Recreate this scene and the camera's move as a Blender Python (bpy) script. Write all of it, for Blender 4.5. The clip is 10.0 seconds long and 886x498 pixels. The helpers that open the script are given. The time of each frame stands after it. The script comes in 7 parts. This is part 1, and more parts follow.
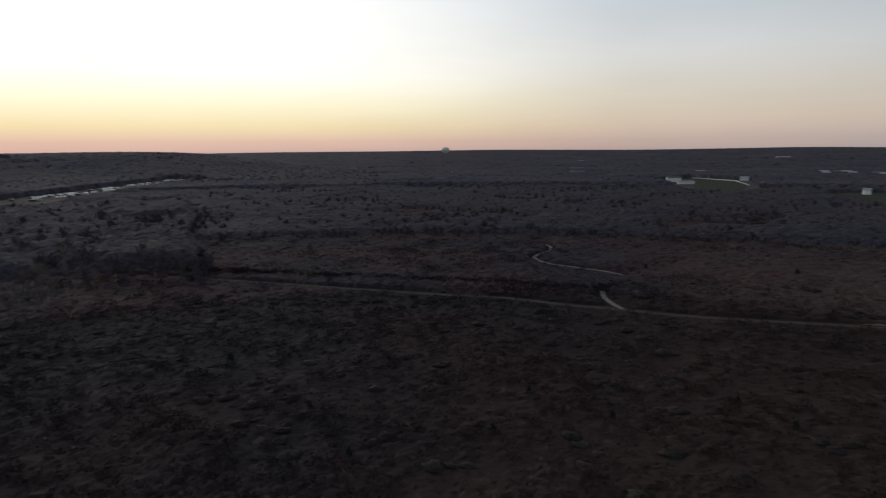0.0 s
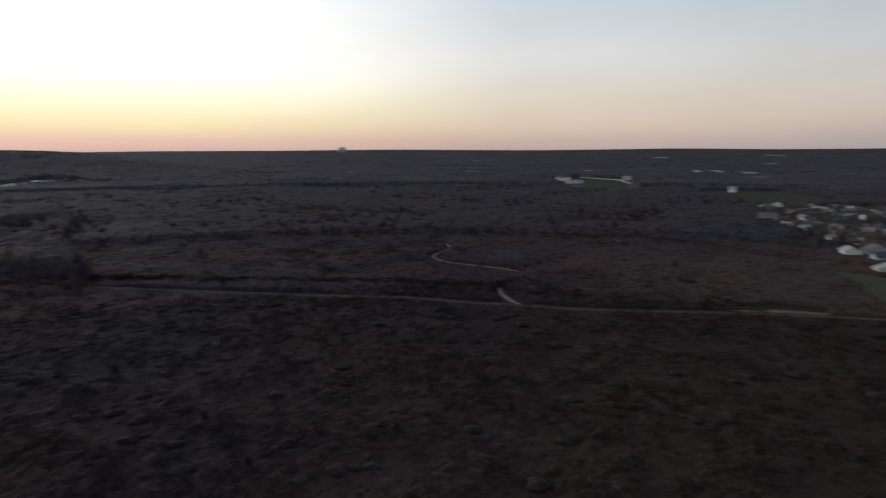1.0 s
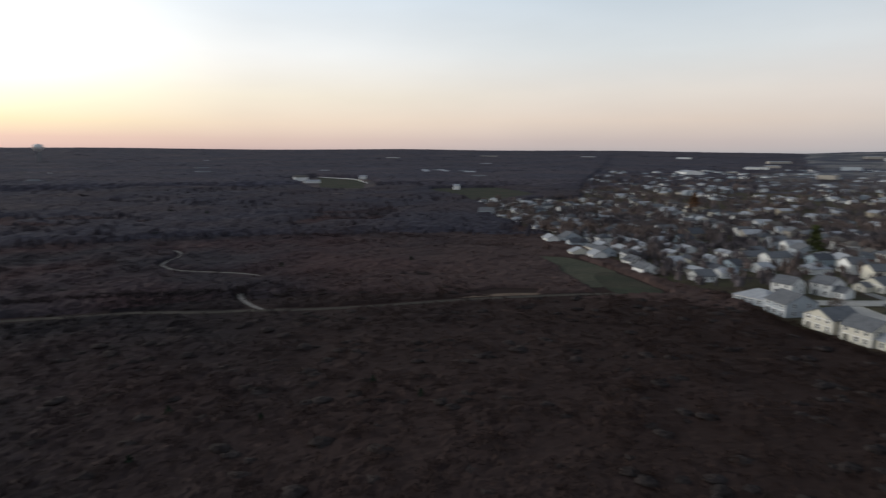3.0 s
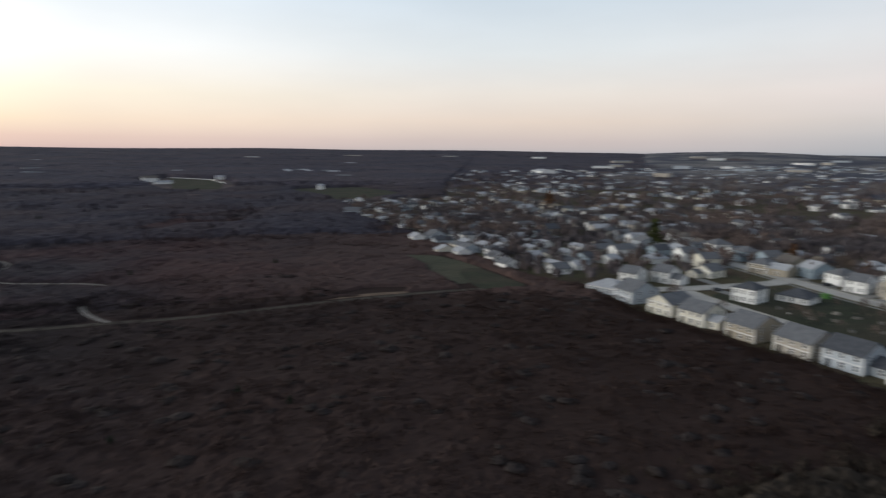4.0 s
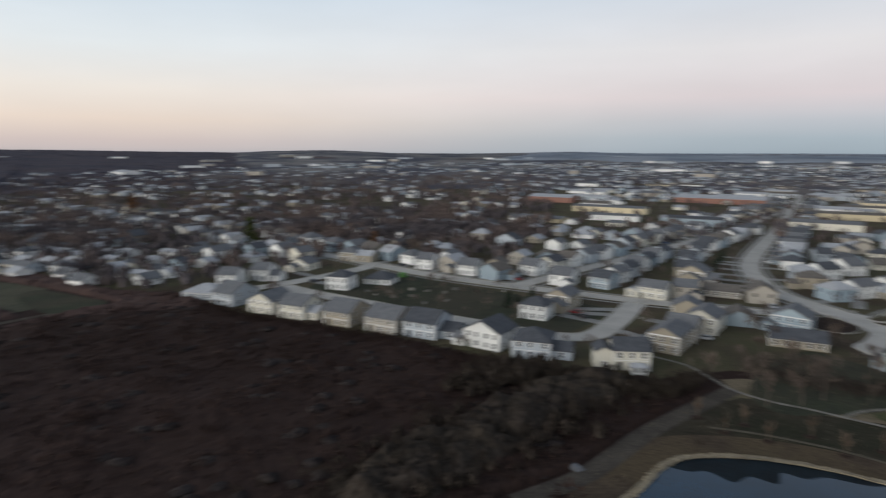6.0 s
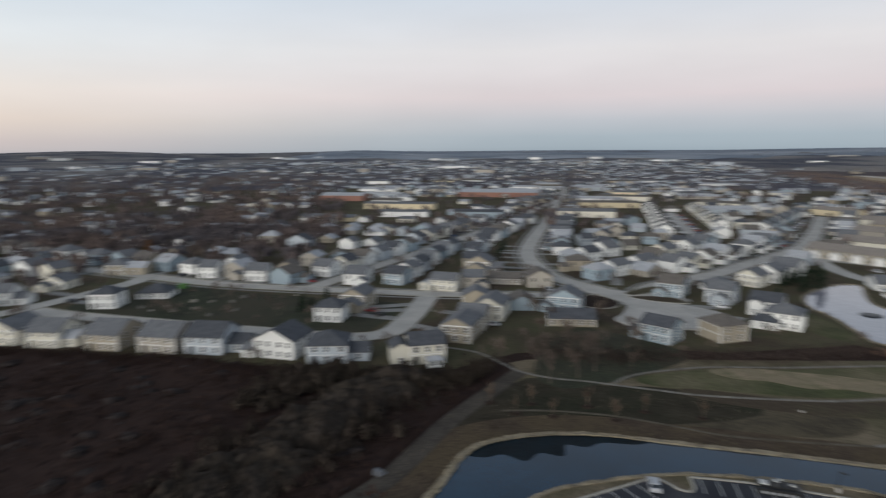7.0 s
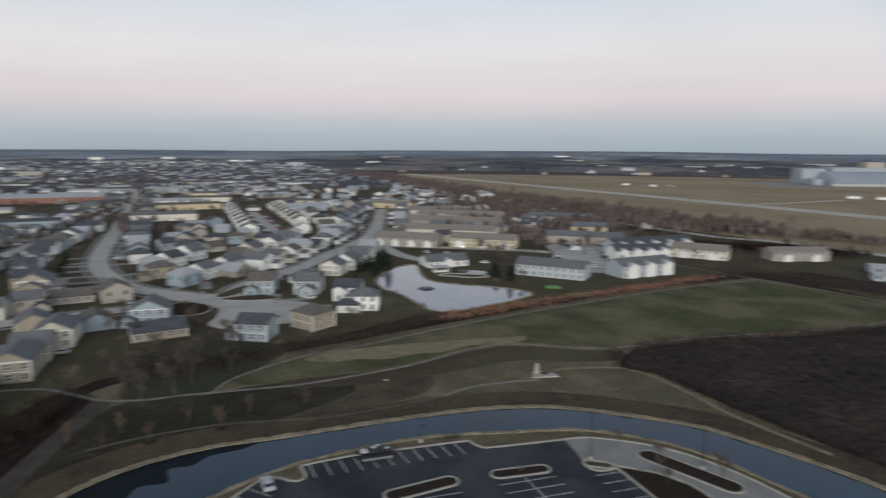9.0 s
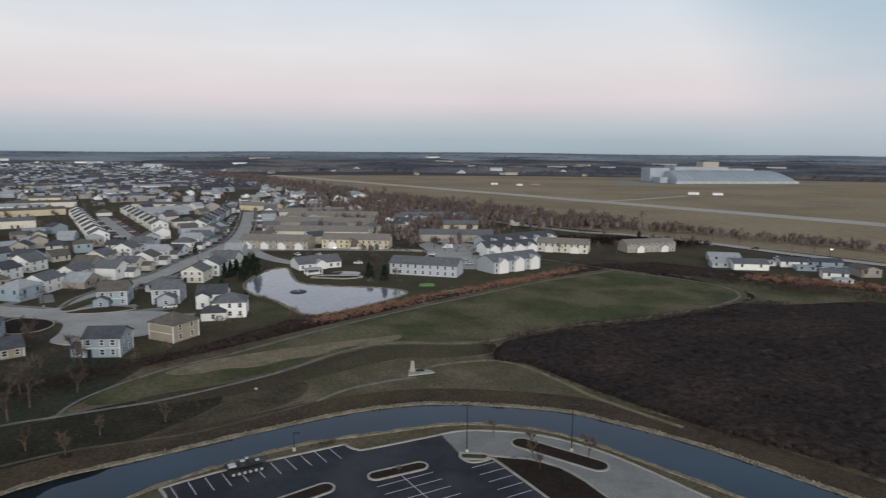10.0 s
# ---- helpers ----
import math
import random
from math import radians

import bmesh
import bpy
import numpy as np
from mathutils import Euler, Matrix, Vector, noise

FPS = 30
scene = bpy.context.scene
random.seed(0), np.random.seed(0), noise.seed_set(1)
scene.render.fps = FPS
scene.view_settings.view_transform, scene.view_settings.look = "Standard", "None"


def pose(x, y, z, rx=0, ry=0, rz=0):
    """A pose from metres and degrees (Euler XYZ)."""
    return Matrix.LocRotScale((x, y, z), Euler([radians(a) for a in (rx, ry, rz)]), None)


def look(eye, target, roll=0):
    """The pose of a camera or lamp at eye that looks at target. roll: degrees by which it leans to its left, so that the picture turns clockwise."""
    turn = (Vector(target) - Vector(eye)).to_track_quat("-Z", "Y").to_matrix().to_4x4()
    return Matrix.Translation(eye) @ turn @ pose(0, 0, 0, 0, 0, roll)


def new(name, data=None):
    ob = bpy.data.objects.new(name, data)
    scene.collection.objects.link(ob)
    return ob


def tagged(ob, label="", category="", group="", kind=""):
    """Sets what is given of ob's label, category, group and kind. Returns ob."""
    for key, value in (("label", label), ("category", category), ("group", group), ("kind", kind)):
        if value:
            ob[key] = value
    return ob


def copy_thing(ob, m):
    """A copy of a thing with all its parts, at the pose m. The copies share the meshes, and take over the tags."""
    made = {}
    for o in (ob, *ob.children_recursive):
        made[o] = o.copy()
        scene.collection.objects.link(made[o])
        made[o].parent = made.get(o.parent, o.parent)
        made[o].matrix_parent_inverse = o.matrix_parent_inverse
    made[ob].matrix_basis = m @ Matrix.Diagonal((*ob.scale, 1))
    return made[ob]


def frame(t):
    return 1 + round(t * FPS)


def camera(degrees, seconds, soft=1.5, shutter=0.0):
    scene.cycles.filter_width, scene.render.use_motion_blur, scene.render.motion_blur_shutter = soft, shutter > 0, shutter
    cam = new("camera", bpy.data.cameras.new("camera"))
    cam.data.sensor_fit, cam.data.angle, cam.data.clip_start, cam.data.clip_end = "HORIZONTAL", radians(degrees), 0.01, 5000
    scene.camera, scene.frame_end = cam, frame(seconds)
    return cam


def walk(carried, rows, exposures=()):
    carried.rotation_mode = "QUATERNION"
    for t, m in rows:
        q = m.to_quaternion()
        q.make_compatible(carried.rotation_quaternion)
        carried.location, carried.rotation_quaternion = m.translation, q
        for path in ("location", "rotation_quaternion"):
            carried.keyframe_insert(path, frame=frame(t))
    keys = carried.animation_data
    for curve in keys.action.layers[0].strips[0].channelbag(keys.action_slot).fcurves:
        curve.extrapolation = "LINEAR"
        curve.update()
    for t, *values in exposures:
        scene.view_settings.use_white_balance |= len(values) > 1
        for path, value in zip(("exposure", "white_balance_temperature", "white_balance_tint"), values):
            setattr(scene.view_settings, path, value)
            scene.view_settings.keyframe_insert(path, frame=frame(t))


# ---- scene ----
# The camera: a drone that hovers high over a heath and turns to its right.
cam = camera(70.13, 10.0, soft=1.25, shutter=1.0)
PATH = [
    (0.0, 0.00, 0.00, 57.50, 0.00, -8.83, -0.45),
    (0.2, 0.00, -0.08, 57.52, -1.14, -8.84, -0.40),
    (0.5, 0.00, -0.20, 57.54, -3.43, -8.86, -0.33),
    (1.0, -0.25, -0.40, 57.58, -9.27, -8.89, -0.18),
    (1.5, -0.80, -0.40, 57.62, -15.45, -8.90, 0.00),
    (2.0, -0.90, -0.17, 57.67, -21.54, -8.88, 0.07),
    (2.5, -0.46, 0.06, 57.68, -27.34, -8.88, 0.18),
    (4.0, 0.20, 1.05, 57.60, -44.90, -8.86, 0.50),
    (4.5, 1.67, 1.55, 57.43, -53.09, -8.79, 0.53),
    (5.0, 3.20, 2.27, 57.22, -62.17, -8.74, 0.52),
    (5.5, 4.59, 2.46, 57.10, -71.31, -8.72, 0.50),
    (7.0, 12.14, 0.60, 56.38, -98.93, -8.83, -0.30),
    (7.5, 13.80, 1.25, 55.98, -108.84, -8.82, -0.20),
    (8.0, 14.47, 1.35, 55.84, -118.79, -8.82, 0.08),
    (8.5, 15.04, 1.00, 55.75, -128.26, -8.80, 0.34),
    (9.0, 15.18, 0.27, 55.55, -135.78, -8.77, 0.32),
    (9.5, 15.25, -0.72, 55.19, -142.82, -8.69, 0.30),
    (9.7, 15.38, -1.03, 54.97, -145.50, -8.66, 0.30),
    (9.85, 15.49, -1.27, 54.81, -146.65, -8.63, 0.31),
    (10.0, 15.58, -1.49, 54.65, -147.21, -8.61, 0.31),
]
walk(cam, [(t, pose(x, y, z, 90 + pitch, 0, yaw) @ pose(0, 0, 0, 0, 0, roll)) for t, x, y, z, yaw, pitch, roll in PATH],
     exposures=[(0.0, -0.55), (1.0, -0.44), (2.5, -0.2), (4.0, 0.03), (5.5, 0.06), (7.0, 0.06), (10.0, 0.08)])

# ---- light: the sky just after sunset, and the glow that is left of the sun ----
SUN_AZ = radians(42)            # left of +y
SUN_DIR = Vector((-math.sin(SUN_AZ), math.cos(SUN_AZ), 0.0))


def lin(c):
    """Linear colour from sRGB 0 to 255."""
    return tuple(v / 255 / 12.92 if v < 10 else ((v / 255 + 0.055) / 1.055) ** 2.4 for v in c)


def make_world():
    w = bpy.data.worlds.new("dusk")
    scene.world = w
    w.use_nodes = True
    nt = w.node_tree
    nt.nodes.clear()
    N, L = nt.nodes.new, nt.links.new

    def math_node(op, a, b=None, clamp=False):
        n = N("ShaderNodeMath")
        n.operation, n.use_clamp = op, clamp
        for i, v in enumerate((a, b)):
            if v is None:
                continue
            if isinstance(v, (int, float)):
                n.inputs[i].default_value = v
            else:
                L(v, n.inputs[i])
        return n.outputs[0]

    co = N("ShaderNodeTexCoord")
    xyz = N("ShaderNodeSeparateXYZ")
    L(co.outputs["Generated"], xyz.inputs[0])
    up = math_node("MAXIMUM", xyz.outputs[2], 0.0)
    height = math_node("SQRT", up)
    flat = math_node("SQRT", math_node("ADD", math_node("MULTIPLY", xyz.outputs[0], xyz.outputs[0]),
                                       math_node("MULTIPLY", xyz.outputs[1], xyz.outputs[1])))
    side = math_node("DIVIDE", math_node("ADD", math_node("MULTIPLY", xyz.outputs[0], SUN_DIR.x),
                                         math_node("MULTIPLY", xyz.outputs[1], SUN_DIR.y)), math_node("MAXIMUM", flat, 0.001))

    def ramp(stops):
        n = N("ShaderNodeValToRGB")
        L(height, n.inputs[0])
        el = n.color_ramp.elements
        while len(el) < len(stops):
            el.new(0.5)
        for e, (deg, c, gain) in zip(el, stops):
            e.position = math.sqrt(math.sin(radians(deg)))
            e.color = (*[v * gain for v in lin(c)], 1)
        return n.outputs[0]

    zen = (97, 111, 126)
    toward = ramp([(0, (228, 192, 186), 1.1), (0.9, (246, 208, 188), 1.2), (2.2, (255, 235, 188), 1.35), (4.0, (255, 246, 212), 1.55),
                   (6.5, (255, 253, 242), 1.7), (13, (252, 252, 250), 1.65), (32, (176, 184, 196), 1), (90, zen, 1)])
    near = ramp([(0, (212, 184, 180), 1), (0.9, (232, 204, 190), 1), (2.2, (248, 226, 203), 1.03), (4.5, (250, 240, 220), 1.08),
                 (8, (247, 247, 245), 1.13), (13, (226, 236, 245), 1.15), (32, (154, 165, 182), 1), (90, zen, 1)])
    across = ramp([(0, (186, 180, 182), 1), (0.9, (208, 194, 190), 1), (2.6, (231, 215, 202), 1), (5, (234, 227, 219), 1),
                   (8.5, (225, 231, 234), 1), (13, (207, 220, 231), 1), (32, (140, 153, 173), 1), (90, zen, 1)])
    away = ramp([(0, (152, 166, 176), 1), (1.2, (166, 179, 188), 1), (2.6, (186, 191, 198), 1), (4.6, (216, 207, 210), 1),
                 (8.5, (222, 220, 222), 1), (13, (206, 214, 224), 1), (32, (140, 153, 173), 1), (90, zen, 1)])

    def blend(a, b, lo, hi):
        f = N("ShaderNodeMapRange")
        f.interpolation_type = "SMOOTHSTEP"
        L(side, f.inputs[0])
        f.inputs[1].default_value, f.inputs[2].default_value = lo, hi
        m = N("ShaderNodeMix")
        m.data_type = "RGBA"
        L(f.outputs[0], m.inputs["Factor"])
        L(a, m.inputs[6])
        L(b, m.inputs[7])
        return m.outputs[2]

    sky = blend(blend(blend(away, across, -0.95, -0.05), near, -0.05, 0.72), toward, 0.5, 0.95)
    # thin high cloud
    cl = N("ShaderNodeTexNoise")
    mp = N("ShaderNodeMapping")
    mp.inputs["Scale"].default_value = (2.2, 2.2, 9.0)
    L(co.outputs["Generated"], mp.inputs[0])
    L(mp.outputs[0], cl.inputs["Vector"])
    cl.inputs["Scale"].default_value, cl.inputs["Detail"].default_value = 1.6, 4
    soft_cloud = N("ShaderNodeMapRange")
    L(cl.outputs[0], soft_cloud.inputs[0])
    soft_cloud.inputs[1].default_value, soft_cloud.inputs[2].default_value = 0.3, 0.75
    soft_cloud.inputs[3].default_value, soft_cloud.inputs[4].default_value = 0.955, 1.03
    tint = N("ShaderNodeVectorMath")
    tint.operation = "SCALE"
    L(sky, tint.inputs[0])
    L(soft_cloud.outputs[0], tint.inputs["Scale"])
    # a thin blue-grey cloud bank in the south
    dot = N("ShaderNodeVectorMath")
    dot.operation = "DOT_PRODUCT"
    L(co.outputs["Generated"], dot.inputs[0])
    dot.inputs[1].default_value = (-0.06, -0.955, 0.29)
    veil = N("ShaderNodeMapRange")
    veil.interpolation_type = "SMOOTHSTEP"
    L(math_node("ADD", dot.outputs["Value"], math_node("MULTIPLY", cl.outputs[0], 0.03)), veil.inputs[0])
    veil.inputs[1].default_value, veil.inputs[2].default_value = 0.965, 1.02
    veil.inputs[3].default_value, veil.inputs[4].default_value = 0.0, 0.75
    bank = N("ShaderNodeMix")
    bank.data_type = "RGBA"
    L(veil.outputs[0], bank.inputs["Factor"])
    L(tint.outputs[0], bank.inputs[6])
    bank.inputs[7].default_value = (*lin((150, 178, 196)), 1)
    bg = N("ShaderNodeBackground")
    L(bank.outputs[2], bg.inputs[0])
    bg.inputs[1].default_value = SKY
    # the clear air under it
    air = N("ShaderNodeTexSky")
    air.sky_type, air.sun_disc = "NISHITA", False
    air.sun_elevation, air.sun_rotation = radians(1.0), -SUN_AZ
    bg2 = N("ShaderNodeBackground")
    L(air.outputs[0], bg2.inputs[0])
    bg2.inputs[1].default_value = 0.003
    add = N("ShaderNodeAddShader")
    L(bg.outputs[0], add.inputs[0])
    L(bg2.outputs[0], add.inputs[1])
    out = N("ShaderNodeOutputWorld")
    L(add.outputs[0], out.inputs[0])


SKY = 1.0
make_world()
sun_data = bpy.data.lights.new("sun", "SUN")
sun_data.energy, sun_data.angle, sun_data.color = 2.3, radians(60), (1.0, 0.975, 0.93)
sun_lamp = new("sun", sun_data)
sun_lamp.matrix_world = look(SUN_DIR * 100 + Vector((0, 0, 9)), (0, 0, 0))

# ---- materials ----


def material(name, base, second=None, rough=0.85, size=3.0, fine=0.25, spread=0.25, bump=0.3, metal=0.0, island=0.0, spec=0.3, third=None, patch=40.0):
    """Base colour broken up by coarse and fine noise at sizes in metres; island: how far loose pieces differ."""
    m = bpy.data.materials.new(name)
    m.use_nodes = True
    nt = m.node_tree
    N, L = nt.nodes.new, nt.links.new
    bsdf = nt.nodes["Principled BSDF"]
    bsdf.inputs["Roughness"].default_value, bsdf.inputs["Metallic"].default_value = rough, metal
    bsdf.inputs["Specular IOR Level"].default_value = spec
    geo = N("ShaderNodeNewGeometry")

    def noise_at(metres, detail=3.0):
        n = N("ShaderNodeTexNoise")
        L(geo.outputs["Position"], n.inputs["Vector"])
        n.inputs["Scale"].default_value, n.inputs["Detail"].default_value = 1.0 / metres, detail
        return n.outputs[0]

    def span(v, lo, hi, a, b):
        n = N("ShaderNodeMapRange")
        L(v, n.inputs[0])
        for i, q in enumerate((lo, hi, a, b)):
            n.inputs[i + 1].default_value = q
        return n.outputs[0]

    def mix(f, a, b, mode="MIX"):
        n = N("ShaderNodeMix")
        n.data_type, n.blend_type = "RGBA", mode
        for key, v in (("Factor", f), (6, a), (7, b)):
            if isinstance(v, tuple):
                n.inputs[key].default_value = (*v, 1) if len(v) == 3 else v
            elif isinstance(v, (int, float)):
                n.inputs[key].default_value = v
            else:
                L(v, n.inputs[key])
        return n.outputs[2]

    coarse, grain = noise_at(size), noise_at(fine, 2.0)
    second = second or tuple(v * (1 - spread) for v in base)
    col = mix(span(coarse, 0.35, 0.65, 0, 1), base, second)
    if third:
        col = mix(span(noise_at(patch, 4.0), 0.42, 0.62, 0, 1), col, third)
    g = span(grain, 0.3, 0.7, 1 - spread, 1 + spread)
    shade = g
    if island:
        k = N("ShaderNodeMath")
        k.operation = "MULTIPLY"
        L(g, k.inputs[0])
        L(span(geo.outputs["Random Per Island"], 0, 1, 1 - island, 1 + island), k.inputs[1])
        shade = k.outputs[0]
    sc = N("ShaderNodeVectorMath")
    sc.operation = "SCALE"
    L(col, sc.inputs[0])
    L(shade, sc.inputs["Scale"])
    L(sc.outputs[0], bsdf.inputs["Base Color"])
    if bump:
        bp = N("ShaderNodeBump")
        bp.inputs["Strength"].default_value, bp.inputs["Distance"].default_value = bump, fine * 0.5
        L(grain, bp.inputs["Height"])
        L(bp.outputs[0], bsdf.inputs["Normal"])
    return m


def russet(key, colour, deep):
    """Lets a heath plant turn russet from the western heath towards the houses, and dark umber beside the channel,
    where shade among the twigs is put into the colour.
    """
    nt = M[key].node_tree
    N, L = nt.nodes.new, nt.links.new
    base = nt.nodes["Principled BSDF"].inputs["Base Color"]
    old = base.links[0].from_socket
    geo, dot, noise, shift = (N("ShaderNode" + k) for k in ("NewGeometry", "VectorMath", "TexNoise", "Math"))
    dot.operation, shift.operation = "DOT_PRODUCT", "MULTIPLY_ADD"
    L(geo.outputs["Position"], dot.inputs[0])
    dot.inputs[1].default_value = (1.0, -0.8, 0.0)
    L(geo.outputs["Position"], noise.inputs["Vector"])
    noise.inputs["Scale"].default_value, noise.inputs["Detail"].default_value = 0.02, 4.0
    L(noise.outputs[0], shift.inputs[0])
    shift.inputs[1].default_value = 160.0
    L(dot.outputs["Value"], shift.inputs[2])
    for lo, hi, most, tint in ((-100.0, 70.0, 0.75, colour), (75.0, 190.0, 0.85, deep)):
        zone, mix = N("ShaderNodeMapRange"), N("ShaderNodeMix")
        zone.interpolation_type, mix.data_type = "SMOOTHSTEP", "RGBA"
        L(shift.outputs[0], zone.inputs[0])
        zone.inputs[1].default_value, zone.inputs[2].default_value = lo, hi
        zone.inputs[3].default_value, zone.inputs[4].default_value = 0.0, most
        L(zone.outputs[0], mix.inputs["Factor"])
        L(old, mix.inputs[6])
        mix.inputs[7].default_value = (*tint, 1)
        old = mix.outputs[2]
    L(old, base)


def siding(name, base, board=0.2):
    """Painted lap siding: boards with a shadow line, a little dirt, each house a shade of its own."""
    m = material(name, base, rough=0.6, size=2.5, fine=0.4, spread=0.06, bump=0.0)
    nt = m.node_tree
    N, L = nt.nodes.new, nt.links.new
    bsdf = nt.nodes["Principled BSDF"]
    geo = N("ShaderNodeNewGeometry")
    s = N("ShaderNodeSeparateXYZ")
    L(geo.outputs["Position"], s.inputs[0])
    w = N("ShaderNodeMath")
    w.operation = "PINGPONG"
    L(s.outputs[2], w.inputs[0])
    w.inputs[1].default_value = board
    bp = N("ShaderNodeBump")
    bp.inputs["Strength"].default_value, bp.inputs["Distance"].default_value = 0.5, 0.05
    L(w.outputs[0], bp.inputs["Height"])
    L(bp.outputs[0], bsdf.inputs["Normal"])
    old = bsdf.inputs["Base Color"].links[0].from_socket
    info = N("ShaderNodeObjectInfo")
    r = N("ShaderNodeMapRange")
    L(info.outputs["Random"], r.inputs[0])
    r.inputs[3].default_value, r.inputs[4].default_value = 0.86, 1.06
    sc = N("ShaderNodeVectorMath")
    sc.operation = "SCALE"
    L(old, sc.inputs[0])
    L(r.outputs[0], sc.inputs["Scale"])
    L(sc.outputs[0], bsdf.inputs["Base Color"])
    return m


M = {}
M["heath"] = material("heath_soil", (0.0361, 0.0303, 0.0287), (0.0279, 0.0238, 0.0230), size=7, fine=1.2, spread=0.3, third=(0.0508, 0.0320, 0.0287), patch=70, spec=0.02)
# floor of the far woods, its colour lifted in place of haze
M["hazed_litter"] = material("hazed_woodland_litter", (0.085, 0.075, 0.080), (0.068, 0.060, 0.064), size=30, fine=4, spread=0.15, bump=0, third=(0.115, 0.088, 0.082), patch=150, spec=0.02)
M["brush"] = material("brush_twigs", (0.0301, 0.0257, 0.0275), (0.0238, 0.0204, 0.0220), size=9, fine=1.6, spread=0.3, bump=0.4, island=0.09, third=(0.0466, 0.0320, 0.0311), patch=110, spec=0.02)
# far copy of brush, paler and bluer: distance haze put into the colour
M["far_brush"] = material("hazed_brush_twigs", (0.0454, 0.0386, 0.0435), (0.0361, 0.0311, 0.0354), size=14, fine=2.4, spread=0.34, bump=0.5, island=0.12, third=(0.0622, 0.0386, 0.0390), patch=90, spec=0.02)
M["bush"] = material("grey_bush_twigs", (0.045, 0.037, 0.035), (0.034, 0.028, 0.027), size=5, fine=0.6, spread=0.3, bump=0.6, island=0.15, spec=0.02)
M["redbrush"] = material("russet_brush", (0.315, 0.180, 0.125), (0.215, 0.126, 0.092), size=6, fine=1.0, spread=0.22, bump=0, island=0.2, spec=0.02)
# far woods: haze put into the colour, paler and bluer with distance
M["woods"] = material("hazed_far_twigs", (0.100, 0.097, 0.115), (0.080, 0.078, 0.092), size=40, fine=5, spread=0.18, bump=0.3, island=0.12, third=(0.150, 0.134, 0.128), patch=130, spec=0.02)
M["midhaze_woods"] = material("midhaze_twigs", (0.090, 0.092, 0.112), (0.070, 0.073, 0.090), size=90, fine=12, spread=0.15, bump=0.2, island=0.1, third=(0.200, 0.188, 0.180), patch=260, spec=0.02)
M["haze_woods"] = material("blue_haze_twigs", (0.190, 0.220, 0.262), (0.145, 0.170, 0.205), size=260, fine=40, spread=0.08, bump=0, island=0.06, third=(0.28, 0.30, 0.33), patch=500, spec=0.02)
M["thicket"] = material("thicket_twigs", (0.052, 0.041, 0.034), (0.038, 0.031, 0.026), size=6, fine=1.2, spread=0.4, bump=0.4, island=0.12, third=(0.048, 0.039, 0.031), patch=18, spec=0.02)
M["town_twig"] = material("brown_town_twigs", (0.108, 0.094, 0.098), (0.076, 0.067, 0.071), size=25, fine=2.5, spread=0.35, bump=0.3, island=0.22, third=(0.140, 0.106, 0.094), patch=60, spec=0.02)
M["belt_twig"] = material("belt_twigs", (0.172, 0.136, 0.126), (0.128, 0.102, 0.096), size=18, fine=1.5, spread=0.25, bump=0.3, island=0.25, third=(0.135, 0.104, 0.090), patch=45, spec=0.02)
M["south_brush"] = material("purple_brown_brush", (0.0456, 0.0361, 0.0335), (0.0361, 0.0292, 0.0267), size=5, fine=1.3, spread=0.4, bump=0.4, island=0.2, third=(0.0602, 0.0430, 0.0378), patch=30, spec=0.02)
M["hedge_twig"] = material("russet_hedge_twigs", (0.088, 0.066, 0.056), (0.066, 0.050, 0.043), size=4, fine=0.7, spread=0.22, bump=0.1, island=0.22, spec=0.02)
# western woods: purple stands in for haze, the dark tone for backlight
M["west_woods"] = material("backlit_haze_twigs", (0.0699, 0.0653, 0.0811), (0.0515, 0.0478, 0.0609), size=50, fine=8, spread=0.42, bump=0.5, island=0.1, third=(0.0773, 0.0662, 0.0753), patch=200, spec=0.02)
# purple-grey of these nearer woods carries a little haze too
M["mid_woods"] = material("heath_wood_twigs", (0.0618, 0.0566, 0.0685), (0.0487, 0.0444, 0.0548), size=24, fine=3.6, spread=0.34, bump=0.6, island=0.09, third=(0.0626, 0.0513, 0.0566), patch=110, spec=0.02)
M["twig"] = material("twig_bark", (0.165, 0.128, 0.105), (0.12, 0.094, 0.08), size=3, fine=0.5, spread=0.2, bump=0, island=0.25, spec=0.02)
M["bark"] = material("trunk_bark", (0.12, 0.10, 0.085), (0.08, 0.065, 0.055), size=0.8, fine=0.1, spread=0.25, bump=0.4, spec=0.02)
M["palebark"] = material("pale_bark", (0.19, 0.17, 0.155), (0.13, 0.115, 0.105), size=1.0, fine=0.2, spread=0.25, spec=0.02)
M["tanbark"] = material("tan_bark", (0.150, 0.115, 0.088), (0.112, 0.088, 0.069), size=0.8, fine=0.2, spread=0.2, bump=0, spec=0.02)
M["needle"] = material("evergreen_needles", (0.030, 0.043, 0.028), (0.022, 0.032, 0.022), size=1.5, fine=0.3, spread=0.3, bump=0, island=0.35, spec=0.02)
M["needle2"] = material("olive_foliage", (0.075, 0.085, 0.030), (0.050, 0.060, 0.024), size=2, fine=0.4, spread=0.25, bump=0, island=0.3, spec=0.02)
M["rustleaf"] = material("rust_leaves", (0.17, 0.090, 0.045), (0.12, 0.065, 0.038), size=2, fine=0.4, spread=0.25, bump=0, island=0.3, spec=0.02)
M["lawn"] = material("winter_lawn", (0.0800, 0.0783, 0.0452), (0.0974, 0.0835, 0.0539), size=9, fine=0.9, spread=0.22, third=(0.0731, 0.0574, 0.0418), patch=24, spec=0.02)
M["field"] = material("green_field", (0.086, 0.093, 0.046), (0.066, 0.070, 0.038), size=9, fine=1.2, spread=0.2, third=(0.150, 0.130, 0.082), patch=22, spec=0.02)
